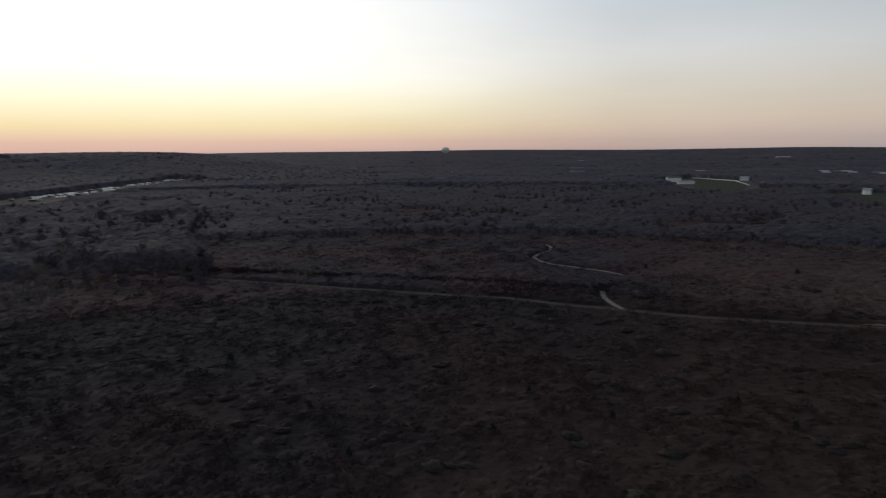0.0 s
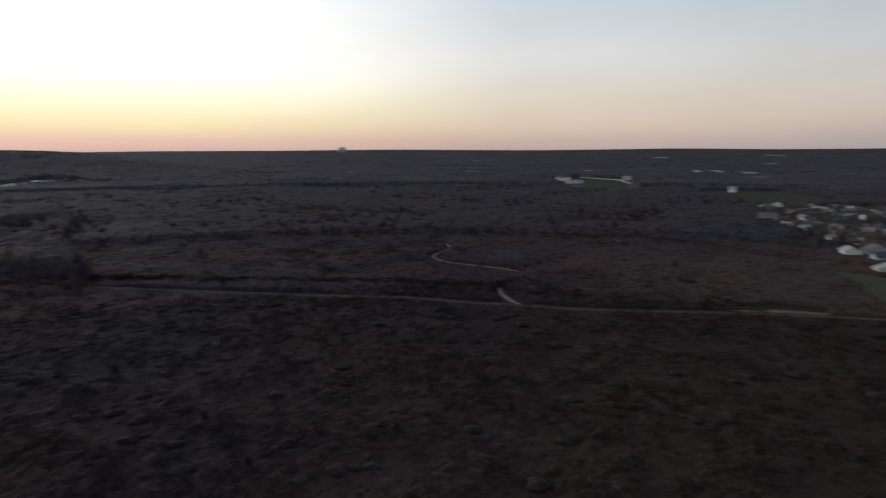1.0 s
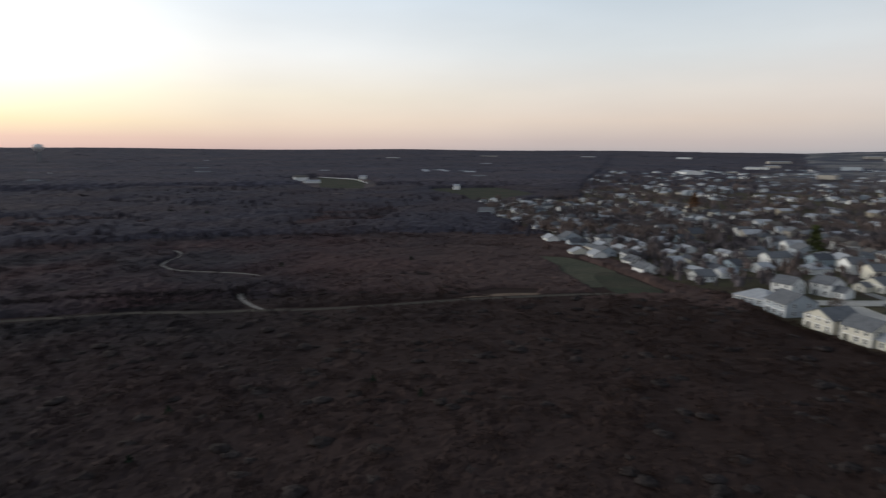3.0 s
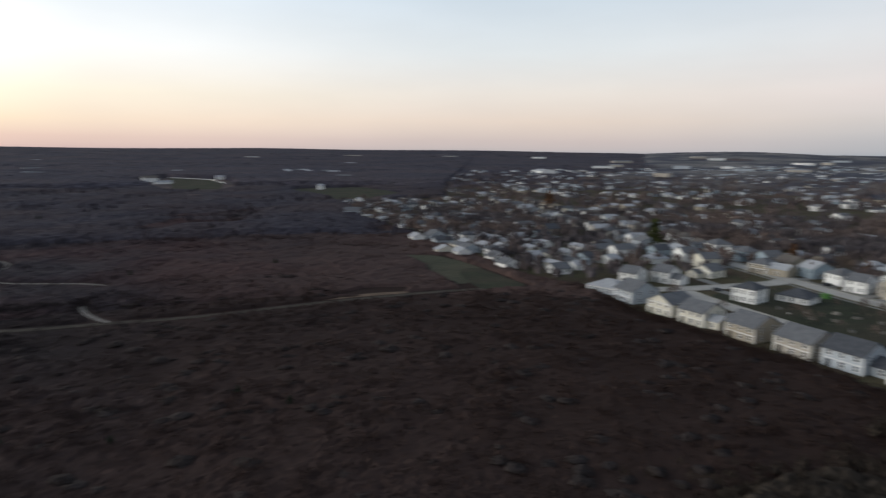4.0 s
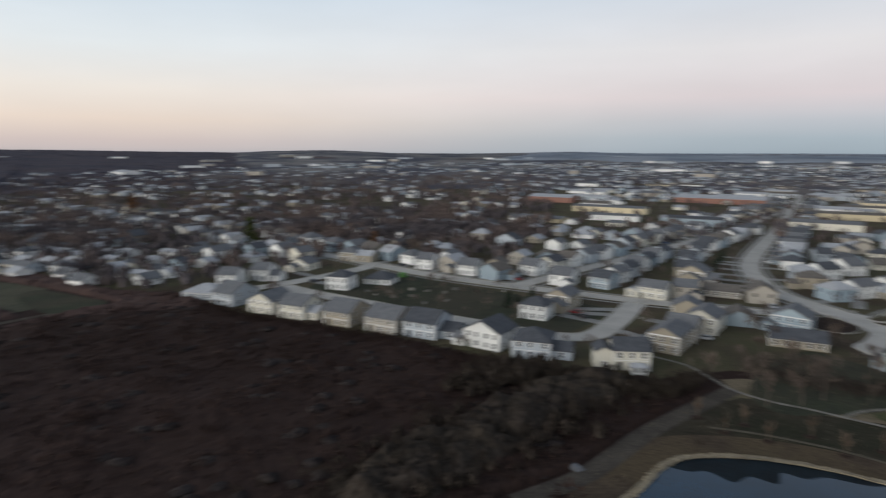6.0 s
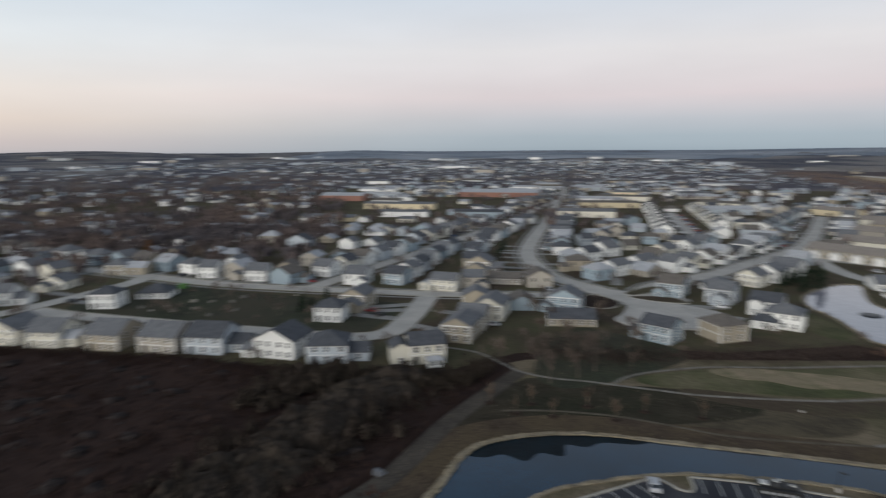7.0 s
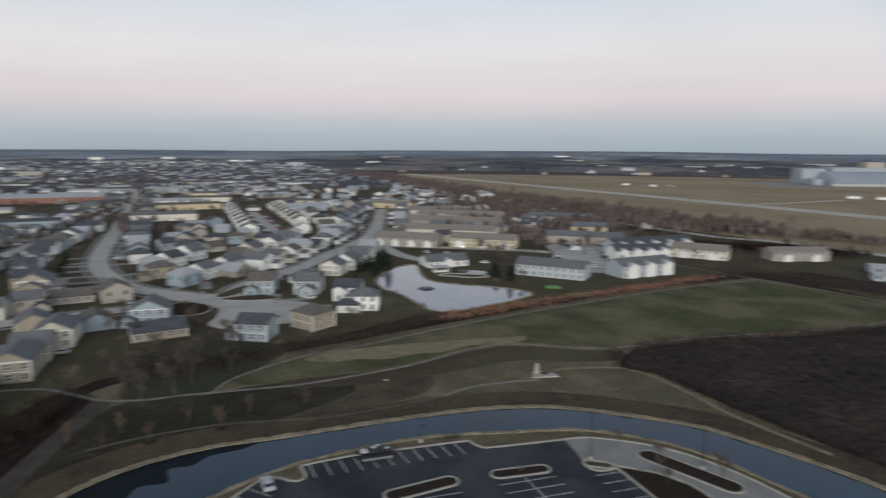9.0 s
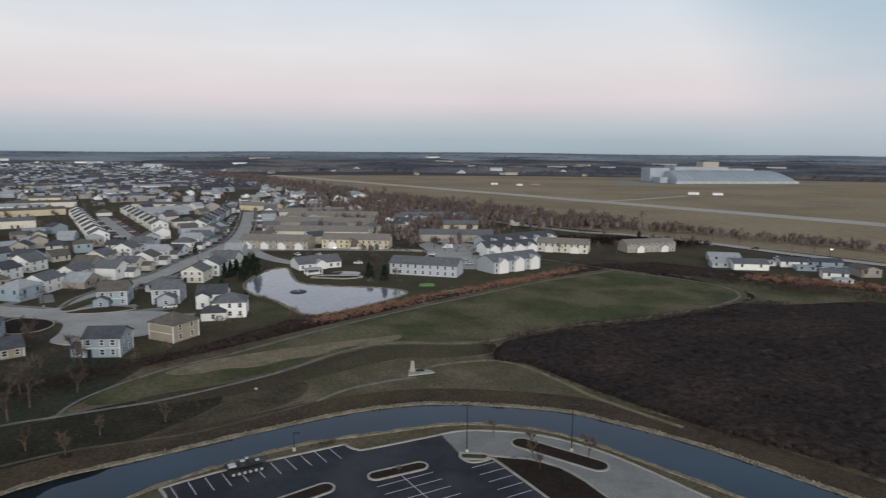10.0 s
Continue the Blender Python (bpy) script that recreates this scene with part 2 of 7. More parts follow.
M["rough_grass"] = material("rough_grass", (0.055, 0.060, 0.040), (0.043, 0.046, 0.034), size=7, fine=0.9, spread=0.24, third=(0.066, 0.060, 0.044), patch=24, spec=0.02)
M["olive"] = material("olive_field", (0.084, 0.086, 0.060), (0.070, 0.070, 0.051), size=14, fine=2, spread=0.18, third=(0.100, 0.090, 0.064), patch=50, spec=0.02)
M["meadow"] = material("dry_meadow", (0.182, 0.147, 0.102), (0.118, 0.098, 0.066), size=8, fine=0.9, spread=0.24, third=(0.112, 0.100, 0.062), patch=16, spec=0.02)
M["bankgrass"] = material("bank_grass", (0.0862, 0.0651, 0.0466), (0.0616, 0.0466, 0.0352), size=5, fine=0.7, spread=0.25, third=(0.0924, 0.0704, 0.0458), patch=14, spec=0.02)
M["dark_meadow"] = material("shaggy_meadow", (0.0541, 0.0467, 0.0336), (0.0385, 0.0336, 0.0246), size=6, fine=0.9, spread=0.28, third=(0.0353, 0.0353, 0.0238), patch=18, spec=0.02)
M["trodden"] = material("trodden_grass", (0.128, 0.113, 0.088), (0.092, 0.080, 0.062), size=5, fine=0.6, spread=0.25, spec=0.02)
M["dry_grass"] = material("bleached_grass", (0.285, 0.225, 0.155), (0.165, 0.148, 0.090), size=4, fine=0.8, spread=0.22, third=(0.225, 0.185, 0.125), patch=12, spec=0.02)
M["dark_water"] = material("dark_water", (0.003, 0.010, 0.015), (0.002, 0.006, 0.009), rough=0.5, size=4, fine=0.8, spread=0.3, bump=0.1, spec=0.05)
M["trodden_meadow"] = material("half_dry_meadow", (0.092, 0.077, 0.054), (0.066, 0.056, 0.041), size=6, fine=0.9, spread=0.26, third=(0.108, 0.090, 0.060), patch=13, spec=0.02)
M["bare"] = material("bare_earth", (0.185, 0.135, 0.10), (0.135, 0.10, 0.075), size=6, fine=0.6, spread=0.2, spec=0.02)
M["airgrass"] = material("airfield_grass", (0.305, 0.238, 0.158), (0.250, 0.198, 0.132), size=60, fine=6, spread=0.12, third=(0.335, 0.265, 0.178), patch=140, spec=0.02)
M["path"] = material("worn_paving", (0.245, 0.228, 0.200), (0.165, 0.153, 0.135), size=3, fine=0.3, spread=0.2, spec=0.02)
M["trail"] = material("gravel_trail", (0.25, 0.23, 0.21), (0.19, 0.172, 0.155), size=3, fine=0.3, spread=0.2, spec=0.02)
M["track"] = material("grass_track", (0.085, 0.074, 0.062), (0.062, 0.054, 0.046), size=6, fine=0.6, spread=0.25, spec=0.02)
M["concrete"] = material("concrete", (0.2904, 0.2816, 0.2658), (0.2306, 0.2244, 0.2130), size=5, fine=0.4, spread=0.1, spec=0.1)
M["street"] = material("street_concrete", (0.47, 0.445, 0.408), (0.385, 0.366, 0.336), size=9, fine=0.8, spread=0.1, spec=0.1)
M["asphalt"] = material("asphalt", (0.034, 0.037, 0.046), (0.024, 0.026, 0.033), rough=0.75, size=7, fine=0.3, spread=0.15, spec=0.15, third=(0.055, 0.057, 0.064), patch=11)
M["runway"] = material("runway", (0.50, 0.455, 0.39), (0.43, 0.395, 0.34), size=40, fine=4, spread=0.08, spec=0.1)
M["paint"] = material("white_line_paint", (0.62, 0.62, 0.60), rough=0.6, size=1.5, fine=0.2, spread=0.15, bump=0)
M["kerb"] = material("pale_kerb", (0.42, 0.40, 0.35), (0.34, 0.32, 0.28), size=2, fine=0.3, spread=0.12, spec=0.1)
M["bank"] = material("stone_bank", (0.30, 0.255, 0.18), (0.20, 0.17, 0.125), size=2.5, fine=0.5, spread=0.35, bump=0.8, spec=0.02)
M["stone"] = material("pale_stone", (0.52, 0.49, 0.45), (0.42, 0.40, 0.37), size=0.8, fine=0.12, spread=0.12)
M["mulch"] = material("mulch", (0.045, 0.032, 0.026), (0.032, 0.024, 0.02), size=1, fine=0.15, spread=0.3, bump=0.6, spec=0.02)
M["shingle_grey"] = material("grey_shingles", (0.170, 0.174, 0.184), (0.132, 0.136, 0.145), size=1.6, fine=0.3, spread=0.15, bump=0.4, spec=0.12)
M["shingle_dark"] = material("dark_shingles", (0.095, 0.100, 0.112), (0.072, 0.076, 0.086), size=1.6, fine=0.3, spread=0.15, bump=0.4, spec=0.12)
M["shingle_brown"] = material("brown_shingles", (0.160, 0.142, 0.128), (0.122, 0.110, 0.099), size=1.6, fine=0.3, spread=0.15, bump=0.4, spec=0.12)
M["shingle_tan"] = material("weathered_tan_shingles", (0.270, 0.240, 0.212), (0.215, 0.192, 0.172), size=1.6, fine=0.3, spread=0.15, bump=0.4, spec=0.12)
M["shingle_pale"] = material("pale_shingles", (0.42, 0.43, 0.45), (0.34, 0.35, 0.37), size=1.6, fine=0.3, spread=0.15, bump=0.4, spec=0.12)
M["white"] = siding("white_siding", (0.82, 0.815, 0.79))
M["cream"] = siding("cream_siding", (0.68, 0.645, 0.55))
M["tan"] = siding("tan_siding", (0.36, 0.315, 0.245))
M["beige"] = siding("beige_siding", (0.40, 0.365, 0.315))
M["greysid"] = siding("grey_siding", (0.43, 0.47, 0.51))
M["blue"] = siding("blue_siding", (0.315, 0.385, 0.435))
M["yellow"] = siding("yellow_siding", (0.66, 0.565, 0.385))
M["brick"] = siding("red_brick", (0.26, 0.13, 0.10), 0.08)
M["trim"] = material("white_trim", (0.78, 0.77, 0.75), rough=0.5, size=1.5, fine=0.3, spread=0.05, bump=0)
M["pane"] = material("window_pane", (0.035, 0.042, 0.05), rough=0.08, size=2, fine=0.6, spread=0.2, bump=0, spec=0.6)
M["dark"] = material("dark_paint", (0.02, 0.021, 0.023), rough=0.45, size=1, fine=0.2, spread=0.2, bump=0)
M["metal"] = material("galvanised_metal", (0.33, 0.34, 0.36), rough=0.45, size=12, fine=1.5, spread=0.08, bump=0, metal=0.3)
M["hangar"] = material("hangar_sheet", (0.36, 0.395, 0.435), (0.31, 0.345, 0.38), rough=0.5, size=25, fine=3, spread=0.06, bump=0)
M["rubber"] = material("tyre_rubber", (0.02, 0.02, 0.02), rough=0.8, size=1, fine=0.1, spread=0.15)
M["playgreen"] = material("green_plastic", (0.10, 0.24, 0.06), rough=0.5, size=1, fine=0.2, spread=0.1, bump=0)
russet("heath", (0.040, 0.027, 0.0235), (0.036, 0.0235, 0.0200))
russet("brush", (0.052, 0.034, 0.029), (0.036, 0.0235, 0.0200))
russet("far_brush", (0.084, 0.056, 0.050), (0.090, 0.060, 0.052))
for key, c in (("car_white", (0.70, 0.70, 0.70)), ("car_silver", (0.42, 0.43, 0.45)), ("car_dark", (0.03, 0.03, 0.035)), ("car_red", (0.22, 0.03, 0.03)), ("car_blue", (0.05, 0.08, 0.16))):
    M[key] = material(key.replace("car", "car_paint"), c, rough=0.3, size=1.5, fine=0.2, spread=0.05, bump=0, spec=0.5)


def water_material(name, base, second, spec):
    m = material(name, base, second, rough=0.05, size=15, fine=2.0, spread=0.12, bump=0.0, spec=spec)
    nt = m.node_tree
    N, L = nt.nodes.new, nt.links.new
    geo = N("ShaderNodeNewGeometry")
    n = N("ShaderNodeTexNoise")
    L(geo.outputs["Position"], n.inputs["Vector"])
    n.inputs["Scale"].default_value, n.inputs["Detail"].default_value = 1.4, 3
    bp = N("ShaderNodeBump")
    bp.inputs["Strength"].default_value, bp.inputs["Distance"].default_value = 0.12, 0.05
    L(n.outputs[0], bp.inputs["Height"])
    L(bp.outputs[0], nt.nodes["Principled BSDF"].inputs["Normal"])
    return m


M["water"] = water_material("still_water", (0.006, 0.033, 0.064), (0.004, 0.022, 0.042), 0.4)
# pond: the pale sky reflection is put into its base colour
M["pond"] = water_material("sky_toned_pond_water", (0.225, 0.222, 0.262), (0.185, 0.186, 0.222), 0.6)


def glow_material(name, colour, strength):
    m = bpy.data.materials.new(name)
    m.use_nodes = True
    b = m.node_tree.nodes["Principled BSDF"]
    b.inputs["Emission Color"].default_value, b.inputs["Emission Strength"].default_value = (*colour, 1), strength
    return m


M["lamp"] = glow_material("lit_lamp", (1.0, 0.85, 0.6), 6.0)

# ---- mesh helpers ----
I4 = Matrix.Identity(4)


def finish(bm, name, mat):
    me = bpy.data.meshes.new(name)
    bm.to_mesh(me)
    bm.free()
    me.materials.append(M[mat])
    return me


def part(name, bm, mat, parent, label="", m=None):
    """One mesh object under a thing or part; bm may be a bmesh or a mesh to share."""
    me = finish(bm, name, mat) if isinstance(bm, bmesh.types.BMesh) else bm
    ob = new(name, me)
    ob.parent = parent
    if m is not None:
        ob.matrix_basis = m
    if label:
        ob["label"] = label
    return ob


def thing(name, x, y, z=0.0, rz=0.0, label="", category="", group="", kind=""):
    ob = new(name)
    ob.empty_display_size = 0.5
    ob.matrix_basis = pose(x, y, z, 0, 0, rz)
    return tagged(ob, label, category, group, kind)


def single(name, bm, mat, label="", category="", group="", kind="", m=None):
    ob = new(name, finish(bm, name, mat) if isinstance(bm, bmesh.types.BMesh) else bm)
    if m is not None:
        ob.matrix_basis = m
    return tagged(ob, label, category, group, kind)


def box(bm, x0, x1, y0, y1, z0, z1):
    vs = [bm.verts.new(p) for p in ((x0, y0, z0), (x1, y0, z0), (x1, y1, z0), (x0, y1, z0), (x0, y0, z1), (x1, y0, z1), (x1, y1, z1), (x0, y1, z1))]
    for f in ((3, 2, 1, 0), (4, 5, 6, 7), (0, 1, 5, 4), (1, 2, 6, 5), (2, 3, 7, 6), (3, 0, 4, 7)):
        bm.faces.new([vs[i] for i in f])
    return vs


def extrude_y(bm, outline, y0, y1):
    """A prism: an outline of (x, z) carried from y0 to y1."""
    a = [bm.verts.new((x, y0, z)) for x, z in outline]
    b = [bm.verts.new((x, y1, z)) for x, z in outline]
    bm.faces.new(a)
    bm.faces.new(b[::-1])
    for i in range(len(a)):
        j = (i + 1) % len(a)
        bm.faces.new((a[j], a[i], b[i], b[j]))


def tube(bm, p, q, r0, r1, sides=6):
    p, q = Vector(p), Vector(q)
    d = (q - p).normalized()
    u = d.orthogonal().normalized()
    v = d.cross(u)
    ring = [[bm.verts.new(c + (u * math.cos(a) + v * math.sin(a)) * r) for a in (2 * math.pi * k / sides for k in range(sides))] for c, r in ((p, r0), (q, r1))]
    for k in range(sides):
        j = (k + 1) % sides
        bm.faces.new((ring[0][k], ring[0][j], ring[1][j], ring[1][k]))
    bm.faces.new(ring[1])
    bm.faces.new(ring[0][::-1])


def smooth(pts, n=6, closed=False):
    """A soft curve through points of the plan."""
    p = [Vector((*q, 0)) for q in pts]
    k, out = len(p), []
    for i in range(k if closed else k - 1):
        a = p[(i - 1) % k] if closed or i else p[0]
        b, c = p[i], p[(i + 1) % k]
        d = p[(i + 2) % k] if closed or i + 2 < k else p[-1]
        for s in range(n):
            t = s / n
            out.append(0.5 * (2 * b + (c - a) * t + (2 * a - 5 * b + 4 * c - d) * t * t + (3 * b - a - 3 * c + d) * t ** 3))
    if not closed:
        out.append(p[-1])
    return [(v.x, v.y) for v in out]


def sheet(name, outline, z, mat, label, category, thick=0.04, kind="structure"):
    from mathutils.geometry import tessellate_polygon
    vs = [Vector((x, y, 0)) for x, y in outline]
    bm = bmesh.new()
    top = [bm.verts.new((v.x, v.y, z)) for v in vs]
    low = [bm.verts.new((v.x, v.y, z - thick)) for v in vs]
    for a, b, c in tessellate_polygon([vs]):
        if a != b and b != c and a != c:
            f = bm.faces.new((top[a], top[b], top[c]))
            f.normal_update()
            if f.normal.z < 0:
                f.normal_flip()
    for i in range(len(vs)):
        j = (i + 1) % len(vs)
        bm.faces.new((top[j], top[i], low[i], low[j]))
    return single(name, bm, mat, label, category, kind=kind)


def strip_mesh(bm, line, left, right, z0, z1, closed=False):
    """A raised band along a line, from left to right of it (metres, left is plus)."""
    k = len(line)
    rows = []
    for i, (x, y) in enumerate(line):
        a = Vector(line[(i - 1) % k] if closed or i else line[0])
        b = Vector(line[(i + 1) % k] if closed or i + 1 < k else line[-1])
        d = (b - a)
        d = d.normalized() if d.length > 1e-6 else Vector((1, 0))
        n = Vector((-d.y, d.x))
        rows.append([bm.verts.new((x + n.x * s, y + n.y * s, z)) for s, z in ((left, z0), (left, z1), (right, z1), (right, z0))])
    for i in range(k if closed else k - 1):
        r, q = rows[i], rows[(i + 1) % k]
        for j in range(3):
            bm.faces.new((r[j], r[j + 1], q[j + 1], q[j]))
    if not closed:
        bm.faces.new(rows[0])
        bm.faces.new(rows[-1][::-1])


def ribbon(name, pts, width, z, mat, label, category, n=6, kerbs=False, kind="structure"):
    line = smooth(pts, n)
    bm = bmesh.new()
    strip_mesh(bm, line, width / 2, -width / 2, z - 0.05, z)
    ob = single(name, bm, mat, label, category, kind=kind)
    if kerbs:
        for s in (1, -1):
            bm = bmesh.new()
            e = s * width / 2
            strip_mesh(bm, line, max(e, e + s * 0.45), min(e, e + s * 0.45), z - 0.05, z + 0.13)
            part("kerb", bm, "kerb", ob, "pale concrete kerb")
    return ob


def inside(poly, x, y):
    """Which of the points lie in a polygon."""
    res = np.zeros(len(x), bool)
    k = len(poly)
    for i in range(k):
        (ax, ay), (bx, by) = poly[i], poly[(i + 1) % k]
        if ay == by:
            continue
        hit = ((ay > y) != (by > y)) & (x < (bx - ax) * (y - ay) / (by - ay) + ax)
        res ^= hit
    return res


def away_from(line, x, y):
    """Distance of points from a line of the plan."""
    best = np.full(len(x), 1e9)
    for (ax, ay), (bx, by) in zip(line, line[1:]):
        dx, dy = bx - ax, by - ay
        t = np.clip(((x - ax) * dx + (y - ay) * dy) / max(dx * dx + dy * dy, 1e-9), 0, 1)
        best = np.minimum(best, np.hypot(x - ax - t * dx, y - ay - t * dy))
    return best


RNG = np.random.default_rng(11)


def relief(x, y):
    """Height of the land: level round the camera, rising far off to wooded hills."""
    r = np.hypot(x, y)
    t = np.clip((r - 1500) / 3200, 0, 1)
    a = np.arctan2(x, y)
    hill = 46 + 5 * np.sin(3 * a + 0.6) + 3.0 * np.sin(7.3 * a + 2) + 2.0 * np.sin(17 * a)
    deg = np.degrees(a)
    hill = hill + 17 * np.exp(-((deg - 69.5) / 6) ** 2) + 7 * np.exp(-((deg - 92) / 3) ** 2) + 5 * np.exp(-((deg - 30) / 5) ** 2)
    far = hill * t * t * (3 - 2 * t)
    s = np.clip((r - 1420) / 480, 0, 1)
    w = np.clip((-np.degrees(a) - 8) / 16, 0, 1) * np.clip((np.degrees(a) + 120) / 40, 0, 1)
    ridge = (51 + 1.2 * np.sin(23 * a)) * s * s * (3 - 2 * s) * w * w * (3 - 2 * w)
    return np.maximum(far, ridge)


def soup(name, verts, tris, mat, label, category, kind="stuff", rounded=False):
    """One object out of a great many triangles."""
    me = bpy.data.meshes.new(name)
    me.vertices.add(len(verts))
    me.vertices.foreach_set("co", np.ascontiguousarray(verts, np.float32).ravel())
    me.loops.add(tris.size)
    me.loops.foreach_set("vertex_index", np.ascontiguousarray(tris, np.int32).ravel())
    me.polygons.add(len(tris))
    me.polygons.foreach_set("loop_start", np.arange(0, tris.size, 3, dtype=np.int32))
    me.polygons.foreach_set("loop_total", np.full(len(tris), 3, np.int32))
    if rounded:
        me.polygons.foreach_set("use_smooth", np.ones(len(tris), bool))
    me.update(calc_edges=True)
    me.materials.append(M[mat])
    return tagged(new(name, me), label, category, kind=kind)


def scatter(shapes, x, y, z, wide, tall):
    """Puts shapes (n, 3, 3) at places, turned and sized by chance; returns corners and triangles."""
    out = []
    pick = RNG.integers(0, len(shapes), len(x))
    turn = RNG.uniform(0, 2 * np.pi, len(x))
    for k, shp in enumerate(shapes):
        s = pick == k
        if not s.any():
            continue
        c, d = np.cos(turn[s])[:, None, None], np.sin(turn[s])[:, None, None]
        X = shp[None, :, :, 0] * c - shp[None, :, :, 1] * d
        Y = shp[None, :, :, 0] * d + shp[None, :, :, 1] * c
        Wd, Tl = wide[s][:, None, None], tall[s][:, None, None]
        out.append(np.stack([X * Wd + x[s][:, None, None], Y * Wd + y[s][:, None, None], shp[None, :, :, 2] * Tl + z[s][:, None, None]], -1).reshape(-1, 3))
    v = np.concatenate(out)
    return v, np.arange(len(v)).reshape(-1, 3)
# ---- plan ----
CREEK_OUT = [(88, -4), (104, -9), (112, -14), (121, -19.4), (126, -26), (127.5, -38), (125, -50), (120, -60.4), (112, -78), (103, -96), (95, -107), (87, -113.8),
             (75, -120), (63, -124.5), (51, -124.8), (35, -123.5), (16, -119), (-10, -112), (-60, -95)]
CREEK_IN = [(90, -24), (100, -24), (106, -31), (108, -42), (108, -56), (104, -70), (98, -83), (91, -92), (80, -105), (70, -110.5), (62, -112.8), (52, -112.4), (41.5, -110.4),
            (26, -107), (0, -100), (-50, -84)]
POND = [(224, -173), (235, -188), (241.5, -203), (238.5, -210), (222, -197.5), (208, -189), (194, -191), (179, -198), (167, -201.5), (159.5, -198), (158.5, -187),
        (160, -172), (163, -158), (168.5, -152.5), (177, -155), (195, -161.5), (209, -164)]
PATH_LOW = [(190, -23), (186, -28), (180, -35.5), (170, -40), (163, -43), (157, -49.5), (153.5, -57), (149.6, -63.5), (145, -71.5), (140.5, -79.5), (136.2, -92), (132, -108), (130.5, -127), (125, -141), (109, -152), (101, -160.5),
            (88.5, -187), (69.5, -215), (56, -239), (49.5, -258), (49, -269), (54.5, -280), (70, -288.5), (90, -291.5), (111, -296), (150, -304)]
PATH_HIGH = [(150.2, -62.6), (153.4, -66.5), (156, -72.5), (157.4, -82), (157.5, -93), (154, -111), (152, -127), (149, -148), (141.5, -184), (134, -212.5), (125.5, -246), (111, -282.5), (107, -294.5)]
TRAIL_UP = [(52, 400), (57, 392), (63.7, 382), (63, 364), (52, 345), (49.5, 334), (55, 318), (77, 297), (83, 286)]
TRAIL_LOW = [(65.5, 254), (63.5, 244), (63.6, 234), (65, 224)]
TRACK = [(-200, 305), (-137, 293), (-99, 282), (-45, 264), (3.5, 248.5), (26, 242), (46, 231), (65, 223), (91, 211), (141, 197), (185, 180), (212, 165)]
DITCH = [(-135, 307), (-76, 294), (-21, 278.6), (28, 267), (66, 252)]
TOWN = [(235, 150), (213, 117), (201, 84), (190, 50), (174, 12), (166, -24), (178, -46), (176, -84), (168, -104), (168, -145), (158, -150), (152, -190), (140, -235),
        (128, -262), (124, -300), (96, -330), (-40, -308), (-140, -300), (-160, -380), (0, -380), (41, -392), (96, -415), (146, -424), (198, -440), (356, -510), (582, -610), (1232, -940), (3300, -1900), (3600, 400),
        (2400, 2200), (760, 760), (560, 560), (420, 575), (335, 440), (300, 330), (262, 245), (232, 175)]
BUILT = [(235, 150), (330, 110), (335, 20), (400, -60), (480, -130), (420, -190), (600, -290), (520, -420), (330, -420), (180, -440), (90, -420), (-60, -390), (-60, -300), (96, -330), (124, -300),
         (152, -190), (168, -104), (166, -24), (190, 50), (213, 117)]
AIRFIELD = [(1500, -1120), (582, -625), (356, -526), (198, -444), (116, -432), (44, -410), (-4, -394), (-400, -330), (-900, -700), (-700, -1500), (80, -1680), (560, -1560), (1100, -1500)]
ROAD_S = [(300, -470), (187, -431), (146, -432), (96, -423), (41, -401), (-2, -387), (-80, -365), (-200, -335)]
STREETS = [
    [(258, 117), (248, 102), (238, 82), (228, 61), (220, 44), (212, 26), (205, 10), (201, -3), (205, -13), (222, -21), (242, -28), (264, -35)],
    [(345, 135), (316, 93), (292, 57), (277, 25), (265, -7), (254, -38), (247, -68), (244, -84)],
    [(274, 16), (292, 4), (314, -10), (344, -30), (371, -48), (410, -74), (520, -140)],
    [(470, -148), (361, -104), (307, -92), (276, -92), (250, -101), (230, -107), (212, -112), (206, -118)],
    [(231, -107), (251, -124), (263, -147), (274, -169), (289, -191), (311, -225), (338, -262), (396, -318), (485, -396)],
    [(246, 126), (258, 116), (282, 102), (303, 92), (318, 92)],
    [(378, -219), (438, -245), (542, -290)],
    [(338, -262), (300, -240), (262, -224), (225, -222)],
    [(300, -240), (220, -290), (190, -275), (170, -262)],
    [(470, -148), (700, -240), (1000, -360)],
    [(520, -140), (800, -290)],
    [(345, 135), (430, 260), (560, 460)],
]
PARK = [(108, -2), (134, -16), (160, -41), (172, -48), (160, -112), (146, -184), (131, -246), (110, -297), (88, -294), (54, -284), (46, -270), (46, -257),
        (66, -213), (86, -186), (97, -162), (92, -146), (84, -148), (71, -143), (57, -138), (36, -132), (16, -129.5), (-20, -122), (-60, -108), (-58, -90), (0, -98),
        (26, -106), (62, -112), (91, -91), (108, -56), (106, -30), (96, -20), (88, -10)]
GREEN = [(148, -72), (153.5, -70), (155.5, -80), (156.5, -94), (152.5, -112), (151, -127), (149, -146), (141, -184), (133.5, -212), (125, -245.5), (110, -282), (92, -290), (70, -287.5), (55, -279.5), (50, -269),
         (50.5, -259), (57, -240), (70.5, -216), (89.5, -188), (102, -162), (112, -153), (126, -143), (132, -128), (133.5, -109), (138, -96), (143, -84.5)]
LOT = [(97, -22), (101, -30), (103.5, -38), (105.5, -45), (107, -50.5), (104, -53), (102, -54.5), (103, -56.5), (106.3, -57.5), (103, -66), (98, -75), (91.8, -86), (89.5, -85.6), (86.8, -87), (79, -99.4),
       (72, -94.6), (68.5, -93.2), (66, -96.5), (52, -89.5), (38, -81), (20, -60), (50, -5)]
